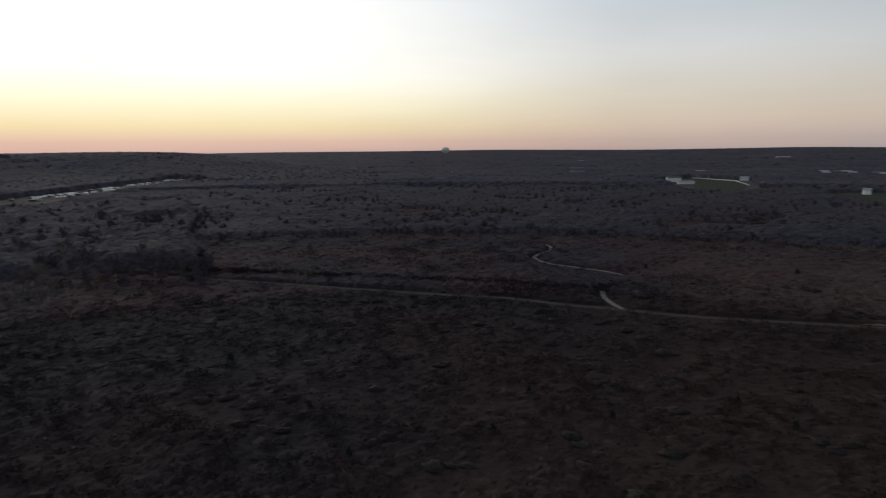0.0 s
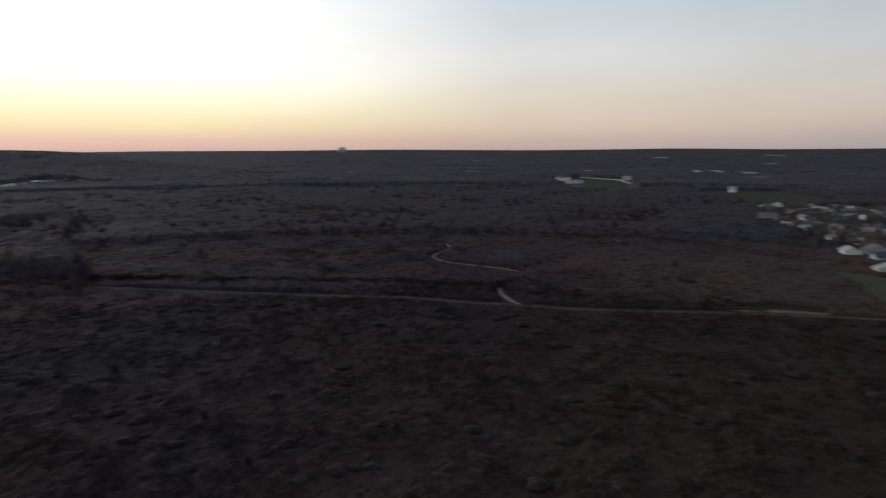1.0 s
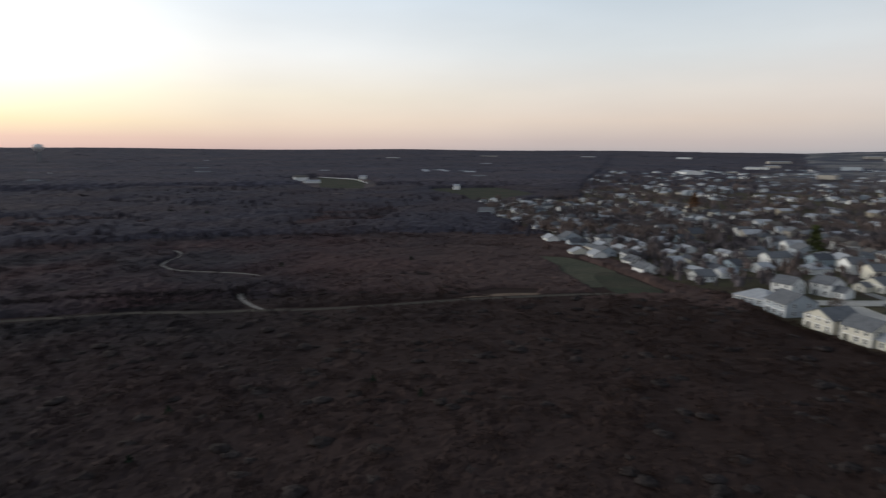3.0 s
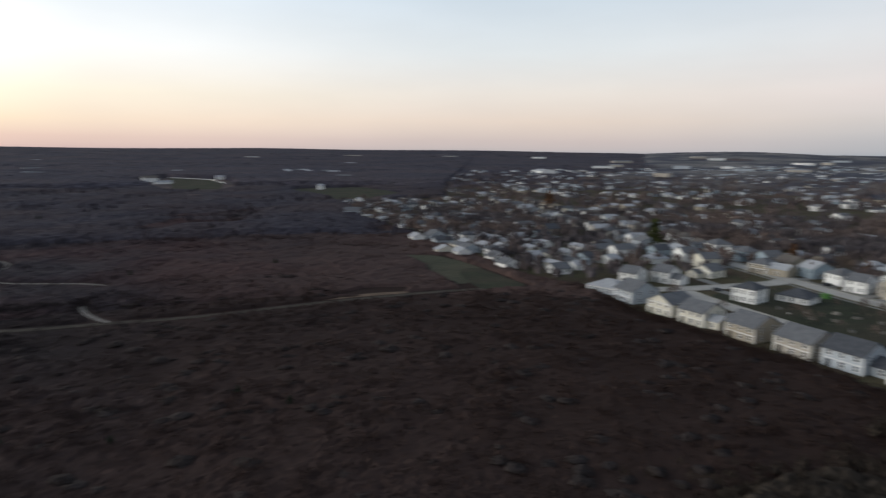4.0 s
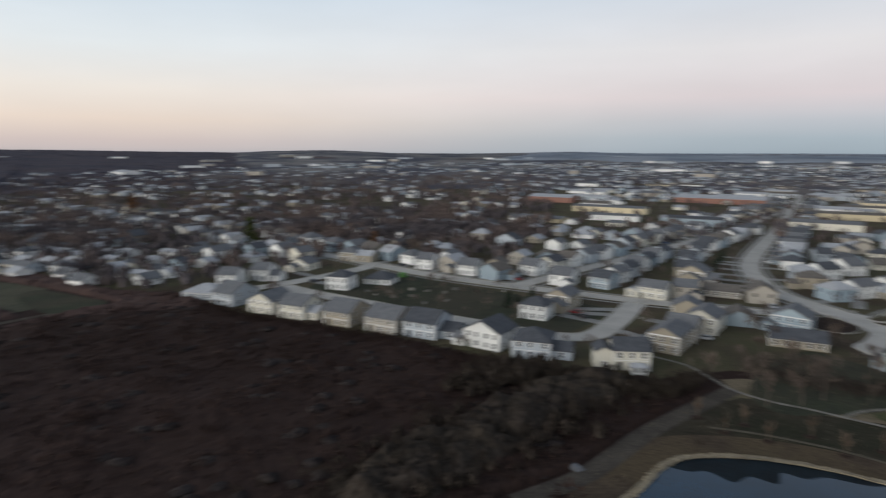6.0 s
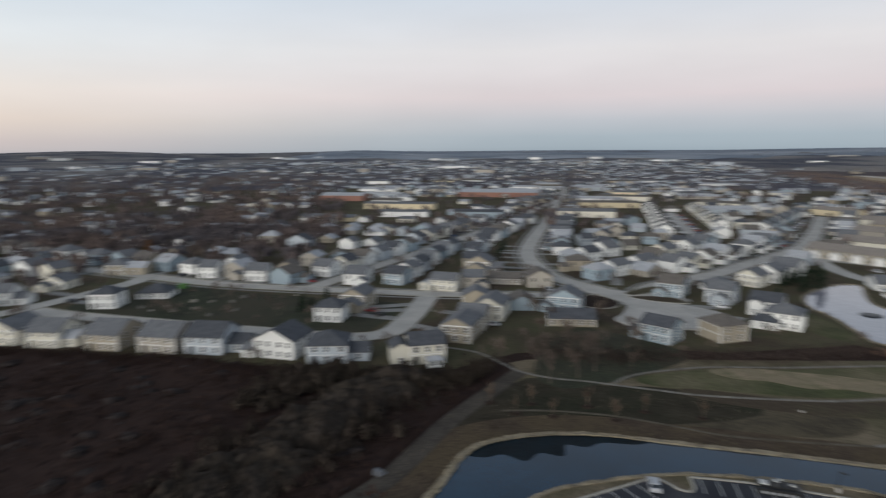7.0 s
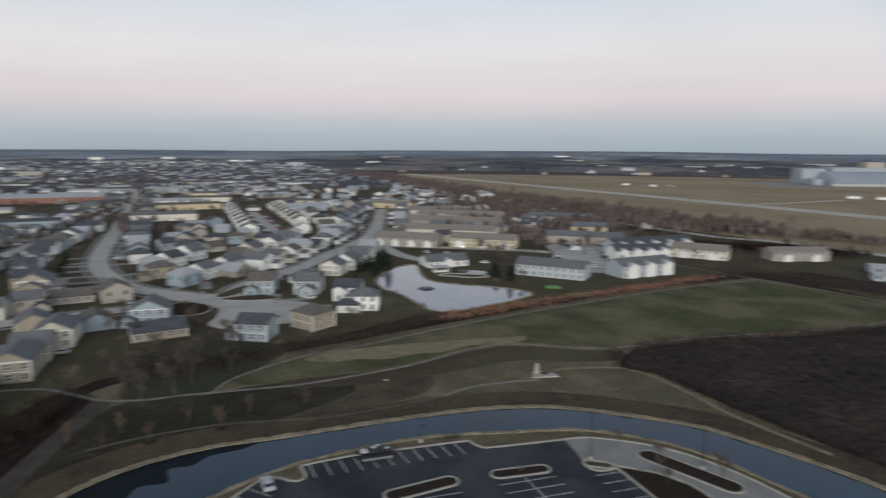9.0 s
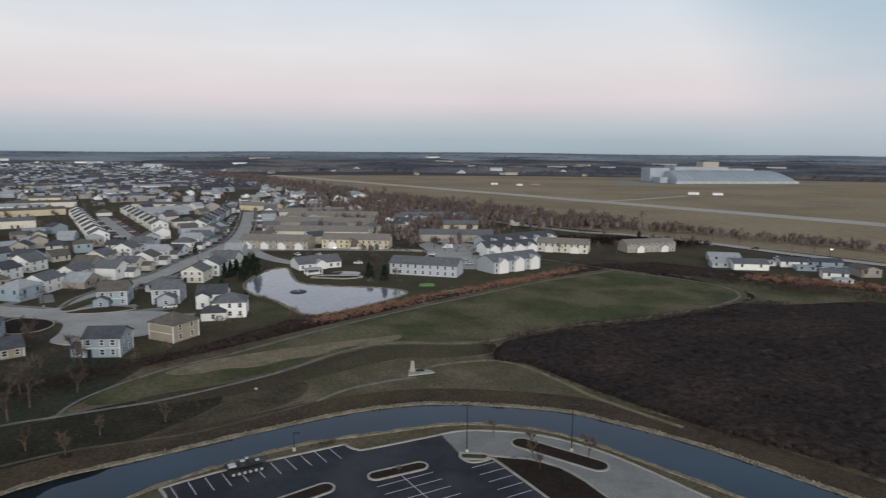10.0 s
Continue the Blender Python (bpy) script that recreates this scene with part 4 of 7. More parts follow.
def house(x, y, ang, w, d, h, roof, wall, roofmat, wing=None, close=True, name="house", group="houses of the estate", pitch=0.5, note="", blank=False):
    """A house whose near wall has its middle at (x, y) and runs along ang; its depth goes back from there.
    wing: (x0, x1, y0, y1, h, roof, roofmat) in the house's own metres; blank: no windows in the near wall."""
    floors = "two-storey" if h > 4 else "one-storey"
    ca = radians(ang)
    HOUSES.append((x - math.sin(ca) * d / 2, y + math.cos(ca) * d / 2, max(w, d)))
    root = thing(name, x, y, 0, ang, f"{TEXT[wall]} {floors} house with {ROOFS[roofmat]} shingle roof{note}", "house", group)
    rs = {0: "side", 1: "front", 2: "hip"}[roof]
    bm = bmesh.new()
    wall_shape(bm, -w / 2, w / 2, 0, d, h, rs, pitch)
    bmesh.ops.recalc_face_normals(bm, faces=bm.faces)
    part("wall", bm, wall, root)
    bm = bmesh.new()
    roof_shape(bm, -w / 2, w / 2, 0, d, h, rs, pitch)
    bmesh.ops.recalc_face_normals(bm, faces=bm.faces)
    part("roof", bm, roofmat, root, f"{ROOFS[roofmat]} shingles")
    if wing:
        x0, x1, y0, y1, wh, wr, wm = wing
        bm = bmesh.new()
        wall_shape(bm, x0, x1, y0, y1, wh, wr, 0.5)
        bmesh.ops.recalc_face_normals(bm, faces=bm.faces)
        part("wing", bm, wall, root, "lower side wing")
        bm = bmesh.new()
        roof_shape(bm, x0, x1, y0, y1, wh, wr, 0.5, 0.35)
        bmesh.ops.recalc_face_normals(bm, faces=bm.faces)
        part("wing_roof", bm, wm, root)
        if close:
            put_window(root, (x0 + x1) / 2, y0, 1.5, 0)
    if close:
        for sx, sy in ((-1, 0), (1, 0), (1, 1), (-1, 1)):
            cx, cy = sx * w / 2, sy * d
            bm = bmesh.new()
            box(bm, cx - 0.13, cx + 0.13, cy - 0.13, cy + 0.13, 0, h - 0.25)
            part("corner_board", bm, "trim", root)
        bm = bmesh.new()
        box(bm, -w / 2 - 0.05, w / 2 + 0.05, -0.05, 0.01, h - 0.4, h - 0.1)
        part("eaves_board", bm, "trim", root)
        if h > 4:
            bm = bmesh.new()
            box(bm, -w / 2 - 0.05, w / 2 + 0.05, -0.045, 0.01, h * 0.5 - 0.1, h * 0.5 + 0.08)
            part("band_board", bm, "trim", root)
        cols = max(2, int(w / 3.0))
        for fl in range(2 if h > 4 else 1):
            for c in range(0 if blank else cols):
                cx = -w / 2 + w * (c + 0.5) / cols
                if fl == 0 and c == 0 and h > 4:
                    part("door", DOOR, "brick", root, "dark back door", pose(cx, 0, 0))
                    continue
                put_window(root, cx + 0.2 * math.sin(3.1 * c + x), 0, 1.55 + 2.65 * fl, 0, 1.15 if (c + fl) % 2 else 0.9)
            for c in range(2):
                cy = d * (c + 0.6) / 2.2
                put_window(root, w / 2, cy, 1.55 + 2.65 * fl, 90, 0.9)
                put_window(root, -w / 2, cy, 1.55 + 2.65 * fl, -90, 0.9)
    else:
        for c in (-0.27, 0.27) if math.hypot(x, y) < 430 and name != "cottage" else ():
            part("window", PANE, "pane", root, "", pose(c * w, 0, h * 0.7))
            if math.hypot(x, y) < 330:
                part("window", PANE, "pane", root, "", pose(w / 2, d * (0.5 + c), h * 0.7, 0, 0, 90))
    return root


G, Dk, Br, Pa = "shingle_grey", "shingle_dark", "shingle_brown", "shingle_pale"
ROW = "row of houses along the heath"
house(226, 134.5, -92, 15, 12, 2.8, 2, "greysid", Pa, group=ROW, pitch=0.42)
house(219, 121.4, -112, 10.4, 13, 5.0, 0, "greysid", G, group=ROW)
house(210.7, 102.3, -106, 11, 12, 4.8, 1, "cream", G, group=ROW)
house(206, 88.7, -104, 10, 11, 5.0, 0, "cream", G, (5, 9.5, 1.5, 8, 2.8, "side", Pa), group=ROW, note=" and a sunroom")
house(200, 70.5, -108, 10.3, 12.5, 5.0, 0, "tan", G, group=ROW)
house(195, 54.2, -110, 11.5, 12, 5.0, 0, "beige", G, group=ROW)
house(191.5, 40.8, -107, 10.9, 12, 5.2, 0, "greysid", Dk, (5.4, 11.5, 3, 11, 2.7, "side", Dk), group=ROW, note=" and a low garage")
house(184.5, 20.8, -115, 12, 11, 5.4, 1, "white", Dk, (-9.5, -6, -1, 4, 2.4, "side", G), group=ROW, note=" and a side deck room")
house(177.5, 6.2, -97, 10.6, 11, 5.2, 2, "greysid", Dk, (5.3, 11, 2, 9, 2.7, "side", Dk), group=ROW, note=" and a low garage")
house(173, -20.4, -86, 9.4, 9, 5.6, 0, "cream", Dk, (-9.5, -4.7, 0.5, 7, 5.0, "front", Dk), group=ROW, note=" and a gabled wing")
house(169.5, -22, -86, 3.6, 2.4, 2.2, 2, "white", Pa, name="shed", close=False, group=ROW)
house(220, 7, -108, 9.2, 9, 5.2, 2, "white", Dk)
house(236, -1.5, -114, 9, 11, 5.4, 1, "tan", G, (-4.5, 4.5, -5, 0, 2.8, "front", G), note=" and a front garage")
house(252.5, 88.4, -98, 9.2, 9, 5.7, 2, "white", Dk, note=" at the street corner")
house(266, 75, -98, 11.5, 10, 2.6, 2, "white", Dk)
house(251.4, 137.4, -90, 8.4, 10, 5.0, 0, "white", G)
house(264, 128.4, -94, 8.2, 10, 5.2, 0, "white", G, (4.1, 9, 1, 8, 2.8, "side", G), note=" and a low wing")
house(291, 121, -104, 9.6, 10, 3.6, 1, "cream", G, (-4.8, 1, -5, 0, 2.4, "front", G), note=" and a front garage")
house(321, 106.7, -102, 9.2, 11, 4.8, 2, "tan", G, (4.6, 14, 0.5, 9, 3.6, "side", Pa), note=" and a long wing")
house(305.5, 62.5, -104, 8.2, 10, 5.2, 0, "white", G)
house(294, 40, -106, 9.5, 10, 5.1, 0, "white", G)
house(298.7, 27.4, -102, 9, 10, 5.4, 1, "tan", Br)
house(323.5, 54.7, -110, 9.2, 11, 4.3, 1, "white", G)
house(190, -31, -116, 9, 12, 5.5, 1, "tan", G, (-8, -3, -4, 3, 2.8, "front", G), note=" and a gabled garage")
house(213, -46, -116, 10, 12, 5.4, 1, "cream", G)
house(203, -38, -116, 9, 10, 5.0, 0, "tan", G)
house(260, -38, -118, 11, 9, 4.8, 0, "cream", G, (-10, -5.5, -1, 4, 2.8, "front", Pa), note=" and a white garage")
house(294, -60, -118, 11, 11, 5.6, 1, "tan", G, (-5.5, 5.5, -4, 0, 2.8, "front", G), note=" and a front garage")
house(268, -66, -108, 14, 8, 2.8, 0, "beige", Br)
house(290, -66, -106, 9, 9, 3.0, 0, "white", G)
for k, (x, y) in enumerate(((308, -60), (324, -63), (340, -67), (357, -74), (374, -81))):
    house(x, y, -112, 9, 10, 5.0, k % 2, ("tan", "greysid", "blue", "greysid", "white")[k], (Dk, G)[k % 2], close=False, note=" behind a long drive")
house(220, -75, -120, 11, 10, 5.2, 1, "blue", G, (-8, -4, -3, 3, 2.6, "front", G), note=" and a porch")
house(201, -71, -105, 15, 9, 2.8, 0, "tan", Dk)
house(180.5, -89, -143, 9.5, 8.5, 5.4, 0, "blue", Dk, (-8.2, -4.75, 0.5, 5, 2.5, "side", Dk), note=" and a small lean-to")
house(180.8, -106.7, -173, 9.8, 9.4, 5.3, 2, "tan", Br, blank=True)
house(186, -135, -135, 10.5, 9, 5.3, 2, "white", G, (-8.6, -1, -3, 4.5, 2.8, "hip", Dk), note=" and a low front wing")
house(203, -141, -135, 10, 9.5, 5.0, 0, "white", Dk, (-5, -0.6, -2, 1, 4.6, "front", Dk), note=" and a white front gable")
house(221, -135, -138, 9.4, 9.5, 5.6, 0, "greysid", G, (-2, 4, -4, 0, 3.0, "front", G), note=" and a porch")
house(234, -122.5, -132, 9.6, 10.5, 5.6, 0, "blue", Br, (-5.5, -0.5, -3, 0, 2.8, "front", Br), note=" and a porch")
house(278, -116.7, -150, 9, 11.4, 5.2, 1, "white", G, (-9, -4.5, -1, 6, 2.7, "side", Br), note=" and a brick garage")
house(290, -134.5, -152, 9, 13, 4.8, 1, "white", G, (-3, 3, -4, 0, 2.8, "front", G), note=" and a porch")
house(331, -134.5, -158, 12, 10, 5.0, 1, "white", G)
house(318, -119, -156, 10, 10, 5.0, 1, "white", Dk)
house(346, -141, -156, 10, 11, 5.0, 0, "blue", Dk)
house(320, -163, -150, 10, 11, 5.0, 1, "cream", G)
house(332, -184, -148, 10, 11, 5.0, 1, "white", G)
house(345, -200, -148, 10, 11, 5.0, 0, "blue", G)
house(304, -148, -150, 9, 11, 5.0, 0, "beige", Br)
house(246, -164, -148, 9, 10, 5.0, 1, "cream", G)
house(253, -177, -148, 10, 11, 5.2, 1, "white", G)
house(262, -192, -148, 11, 12, 5.0, 0, "white", G)
for k in range(7):
    t = k / 6
    house(276 + 84 * t, -19 - 37 * t, -124, 9, 10, 5.0, (0, 1, 1, 0, 1, 0, 1)[k], ("blue", "white", "greysid", "white", "blue", "white", "greysid")[k], (Dk, G)[k % 2], close=k < 4)
for k in range(6):
    t = k / 5
    house(300 + 66 * t, 12 - 44 * t, -124, 9.5, 10, 5.0, k % 2, ("white", "cream", "white", "greysid", "white", "blue")[k], (G, Dk, Br)[k % 3], close=k < 2)


def row_building(lx, ly, rx, ry, d, h, wall, roofmat, label, gables=0, pitch=0.42, near=True, name="apartment_block"):
    """A long block: near wall from (lx, ly) to (rx, ry), with small front gables if asked for."""
    w = math.hypot(rx - lx, ry - ly)
    for k in range(int(w / 10) + 1):
        t = (k + 0.5) / (int(w / 10) + 1)
        HOUSES.append((lx + (rx - lx) * t - (ry - ly) / w * d / 2, ly + (ry - ly) * t + (rx - lx) / w * d / 2, 13))
    root = thing(name, (lx + rx) / 2, (ly + ry) / 2, 0, math.degrees(math.atan2(ry - ly, rx - lx)), label, "building", "long blocks of the town")
    bm = bmesh.new()
    wall_shape(bm, -w / 2, w / 2, 0, d, h, "side", pitch)
    bmesh.ops.recalc_face_normals(bm, faces=bm.faces)
    part("wall", bm, wall, root)
    bm = bmesh.new()
    roof_shape(bm, -w / 2, w / 2, 0, d, h, "side", pitch)
    bmesh.ops.recalc_face_normals(bm, faces=bm.faces)
    part("roof", bm, roofmat, root, f"{ROOFS[roofmat]} shingles")
    gw, gh = (2.8, h * 0.93) if wall in ("white", "greysid") else (2.2, h * 0.62)
    for k in range(gables):
        cx = -w / 2 + w * (k + 0.5) / gables
        bm = bmesh.new()
        wall_shape(bm, cx - gw, cx + gw, -1.5, 3, gh, "front", 0.6)
        bmesh.ops.recalc_face_normals(bm, faces=bm.faces)
        g = part("porch", bm, "trim", root, "white gabled entrance")
        bm = bmesh.new()
        roof_shape(bm, cx - gw, cx + gw, -1.5, 3, gh, "front", 0.6, 0.3, 0.15)
        bmesh.ops.recalc_face_normals(bm, faces=bm.faces)
        part("porch_roof", bm, "shingle_pale", g)
    if near:
        n = int(w / 3.2)
        for fl in range(2 if h > 4 else 1):
            for k in range(n):
                put_window(root, -w / 2 + w * (k + 0.5) / n, 0, 1.5 + 2.6 * fl, 0, 1.1)
        for k in range(2):
            put_window(root, w / 2, d * (k + 0.7) / 2.4, 1.5 + 2.6 * (h > 4), 90)
    return root


row_building(307.8, -239.8, 271.5, -257.3, 13, 5.0, "tan", "shingle_tan", "long tan apartment block with white gabled entrances", 4)
row_building(269.5, -266.6, 235.3, -285.1, 13, 5.4, "yellow", "shingle_tan", "long yellow apartment block with white gabled entrances", 3)
row_building(189.7, -227, 159.6, -236.3, 12, 5.2, "greysid", G, "long pale grey apartment block by the pond")
row_building(150, -253.4, 139.4, -281, 12, 5.6, "greysid", G, "pale grey apartment block with grey roof", 3)
row_building(186.4, -311.5, 164, -359.9, 12, 5.6, "greysid", Dk, "pale grey apartment block with dark roof", 5)
row_building(175, -292, 158, -318, 12, 5.4, "white", Dk, "white apartment block with dark roof", 4)
row_building(162.6, -328, 135.1, -334.8, 12, 5.0, "cream", "shingle_tan", "cream apartment block with brown roof", 2)
row_building(118.1, -351.4, 97.2, -373.5, 11, 4.6, "beige", "shingle_tan", "beige apartment block among bare trees", 2)
row_building(329.7, -278.1, 272.9, -311.5, 13, 5.0, "cream", "shingle_tan", "long cream apartment block with brown roof", 0, near=False)
row_building(365, -317.3, 300.3, -350.8, 13, 5.4, "beige", "shingle_tan", "long beige apartment block with brown roof", 0, near=False)
row_building(392, -356, 330, -392, 13, 5.4, "tan", "shingle_tan", "long tan apartment block with brown roof", 0, near=False)
row_building(240, -322, 200, -345, 12, 4.8, "beige", G, "beige apartment block among trees", 0, near=False)
row_building(317, -407, 290, -428.7, 12, 5.0, "cream", G, "cream apartment block with grey roof among trees", 0, near=False)
row_building(255, -373.4, 234.4, -386.2, 12, 5.0, "yellow", G, "yellow apartment block with grey roof among trees", 0, near=False)
row_building(421, -374, 384, -414.5, 12, 5.0, "cream", "shingle_tan", "cream apartment block with brown roof", 0, near=False)
row_building(505, -402, 465, -410, 12, 5.0, "yellow", "shingle_tan", "yellow block beside the road", 0, near=False)
row_building(516, -305, 508, -350, 12, 5.2, "greysid", Pa, "long pale grey block of flats", 0, near=False)
for (ax, ay), (bx, by), n, c in (((397, -208), (570, -284), 9, "white"), ((418, -262), (556, -322), 8, "cream"), ((398, -278), (478, -362), 8, "blue")):
    for k in range(n):
        t = k / (n - 1)
        house(ax + (bx - ax) * t, ay + (by - ay) * t, math.degrees(math.atan2(by - ay, bx - ax)) - 90, 11, 12, 5.2, 1, c if k % 3 else "white", (G, Dk)[k % 2], close=k < 2, name="town_house", group="terraces round the court")
for lx, ly, rx, ry, d, h, wall, roofmat, label in ((783, -141, 746.5, -231.5, 30, 6.0, "brick", Pa, "long red-brick building with a pale flat edge"),
                                                   (759, 26.5, 740, -20.6, 25, 6.2, "brick", Pa, "red-brick building with pale roof"),
                                                   (640, -20, 615, -85, 14, 5.6, "yellow", G, "long yellow two-storey block of flats"),
                                                   (538, -90.7, 522.7, -130.6, 14, 5.6, "blue", Dk, "long blue-grey two-storey block of flats"),
                                                   (610, -225, 590, -285, 14, 5.4, "yellow", Br, "long yellow block on the far street"),
                                                   (690, -280, 660, -330, 14, 5.4, "cream", Br, "long cream block on the far street"),
                                                   (560, -30, 548, -70, 12, 4.8, "white", G, "long white block of flats"),
                                                   (590, -345, 545, -380, 14, 5.4, "cream", Br, "long cream block on the far street"),
                                                   (1330, 1010, 1290, 950, 40, 9.0, "white", Pa, "large white shed in the far town"),
                                                   (545, -600, 500, -560, 18, 6.0, "white", Pa, "large white flat shed by the airfield")):
    row_building(lx, ly, rx, ry, d, h, wall, roofmat, label, 0, 0.22, False)

# rows of long pale blocks in the far part of the town
BLOCK_RNG = random.Random(9)
for k in range(64):
    a, r = radians(BLOCK_RNG.uniform(88, 124)), 480 + 720 * BLOCK_RNG.random() ** 0.9
    x, y = r * math.sin(a), r * math.cos(a)
    q = (np.array([x]), np.array([y]))
    if inside(AIRFIELD, *q)[0] or not inside(TOWN, *q)[0] or any(away_from(l, *q)[0] < 24 for l in STREETS) or any(math.hypot(x - hx, y - hy) < 34 for hx, hy, _ in HOUSES):
        continue
    t = radians(BLOCK_RNG.choice((-112, -118, -106, -124)))
    hw = BLOCK_RNG.uniform(13, 28)
    row_building(x - math.cos(t) * hw, y - math.sin(t) * hw, x + math.cos(t) * hw, y + math.sin(t) * hw, BLOCK_RNG.uniform(11, 15), BLOCK_RNG.choice((3.4, 5.2, 5.4)),
                 BLOCK_RNG.choice(("white", "cream", "yellow", "beige", "white", "greysid")), BLOCK_RNG.choice((Pa, Pa, G, Br)), "long pale block of flats on a far street", 0, 0.3, False)

# club house by the pond, with its open pavilion
root = row_building(229, -209, 220, -228, 13, 3.0, "white", G, "low white club house with hipped grey roof by the pond", 1, 0.4, True, "club_house")
pav = thing("pavilion", 217.4, -206.3, 0, -120, "open white pavilion with low roof on posts", "pavilion")
for sx in (-3.4, 3.4):
    for sy in (-2.2, 2.2):
        bm = bmesh.new()
        box(bm, sx - 0.18, sx + 0.18, sy - 0.18, sy + 0.18, 0, 2.7)
        part("post", bm, "trim", pav)
bm = bmesh.new()
roof_shape(bm, -3.4, 3.4, -2.2, 2.2, 2.7, "hip", 0.25)
bmesh.ops.recalc_face_normals(bm, faces=bm.faces)
part("roof", bm, "shingle_pale", pav)
bm = bmesh.new()
box(bm, -3.2, 3.2, -0.4, 2.0, 0, 0.9)
part("counter", bm, "trim", pav)
kerb_line([(212, -200), (206, -203), (199, -206), (195, -213), (200, -215), (207, -210), (213, -205)], 0.2, 1.6, 5, True, "pale looping garden path by the pond")
sheet("pool", smooth([(214, -216), (205, -222), (200, -217), (208, -211)], 5, True), 0.2, "water", "small dark pool in the garden", "water", thick=0.1)
fountain = thing("fountain", 196, -176, 0.1, 0, "small dark floating fountain ring on the pond", "fountain")
bm = bmesh.new()
bmesh.ops.create_cone(bm, cap_ends=True, segments=20, radius1=3.4, radius2=3.0, depth=0.3, matrix=Matrix.Translation((0, 0, 0.2)))
part("float", bm, "dark", fountain)
bm = bmesh.new()
tube(bm, (0, 0, 0.3), (0, 0, 0.9), 0.5, 0.25, 8)
part("nozzle", bm, "metal", fountain)

tarp = bmesh.new()
extrude_y(tarp, [(-3.2, 0.0), (3.2, 0.0), (3.0, 0.5), (0.4, 0.8), (-2.8, 0.55)], -1.6, 1.6)
single("green_cover", tarp, "playgreen", "low green cover on the grass by the pond", "cover", m=pose(161, -215, 0.08, 0, 0, -140))

# the corner of the old town beside the small field
for k, (x, y) in enumerate(((249, 241), (262, 240), (259, 226), (275, 234), (241, 194), (313, 344), (272, 303), (287, 293), (293, 278), (301, 261), (341, 384), (362, 378), (318, 370), (336, 333), (342, 311), (343, 290), (252, 211), (322, 300))):
    house(x, y, -112 + (90 if k % 3 == 1 else 0) + 8 * math.sin(k * 2.0), 9 + k % 4, 8 + k % 2, (2.7, 3.0, 4.4)[k % 3], k % 3, ("white", "greysid", "white", "blue", "white", "cream")[k % 6], (Pa, G, Dk)[k % 3], close=False, group="houses of the town", name="house")

OLD_TOWN = [(246, 250), (262, 262), (300, 335), (335, 440), (400, 560), (520, 560), (480, 430), (400, 320), (330, 215), (290, 165), (258, 158), (250, 205)]


def cottages():
    """Small pale-roofed houses packed close in the old part of the town."""
    g = random.Random(23)
    for i in range(24):
        for j in range(32):
            x, y = 245 + 12.5 * i + g.uniform(-3.5, 3.5) + 4 * (j % 2), 155 + 13.5 * j + g.uniform(-3.5, 3.5)
            q = (np.array([x]), np.array([y]))
            if not inside(OLD_TOWN, *q)[0] or g.random() < 0.42 or any(math.hypot(x - hx, y - hy) < 5.5 + size * 0.45 for hx, hy, size in HOUSES) or any(away_from(l, *q)[0] < 9 for l in STREETS):
                continue
            house(x, y, -112 + g.choice((0, 0, 90)) + g.uniform(-8, 8), g.uniform(7.5, 12), g.uniform(5.5, 8), g.choice((2.5, 2.7, 3.0)), g.choice((0, 0, 1, 2)), g.choice(("white", "white", "greysid", "blue", "white", "cream")),
                  g.choice((Pa, Pa, G, Dk)), close=False, name="cottage", group="small houses of the old town", pitch=0.4, note=" among bare trees")


cottages()

# commercial buildings on the far road, the hangar and its neighbours
for x, y, ang, w, d, h, roof, wall, rm in ((67.5, -351, -160, 15, 10, 2.6, 0, "greysid", Pa), (52.5, -331.7, -154, 16, 11, 3.2, 0, "white", G), (66, -331, -154, 8, 7, 2.4, 0, "greysid", Pa), (18, -328, -167, 10, 8, 3.0, 0, "white", G),
                                           (4.5, -342.5, -150, 9, 11, 3.6, 1, "beige", Br), (36, -352, -158, 12, 9, 3.0, 0, "white", Dk), (-14, -335, -150, 12, 9, 3.4, 0, "beige", G), (22, -360, -155, 14, 8, 3.0, 0, "blue", Dk), (14.5, -320, -156, 7, 4, 1.7, 2, "white", Pa)):
    house(x, y, ang, w, d, h, roof, wall, rm, close=False, name="workshop", group="low buildings by the road", pitch=0.3)
for k, (x, y) in enumerate(((48, -350), (30, -345), (32, -358), (10, -352))):
    house(x, y, -158, 9, 5, 2.2, 2, ("white", "blue")[k % 2], Pa, close=False, name="trailer_home", group="parked trailers by the road", pitch=0.12)


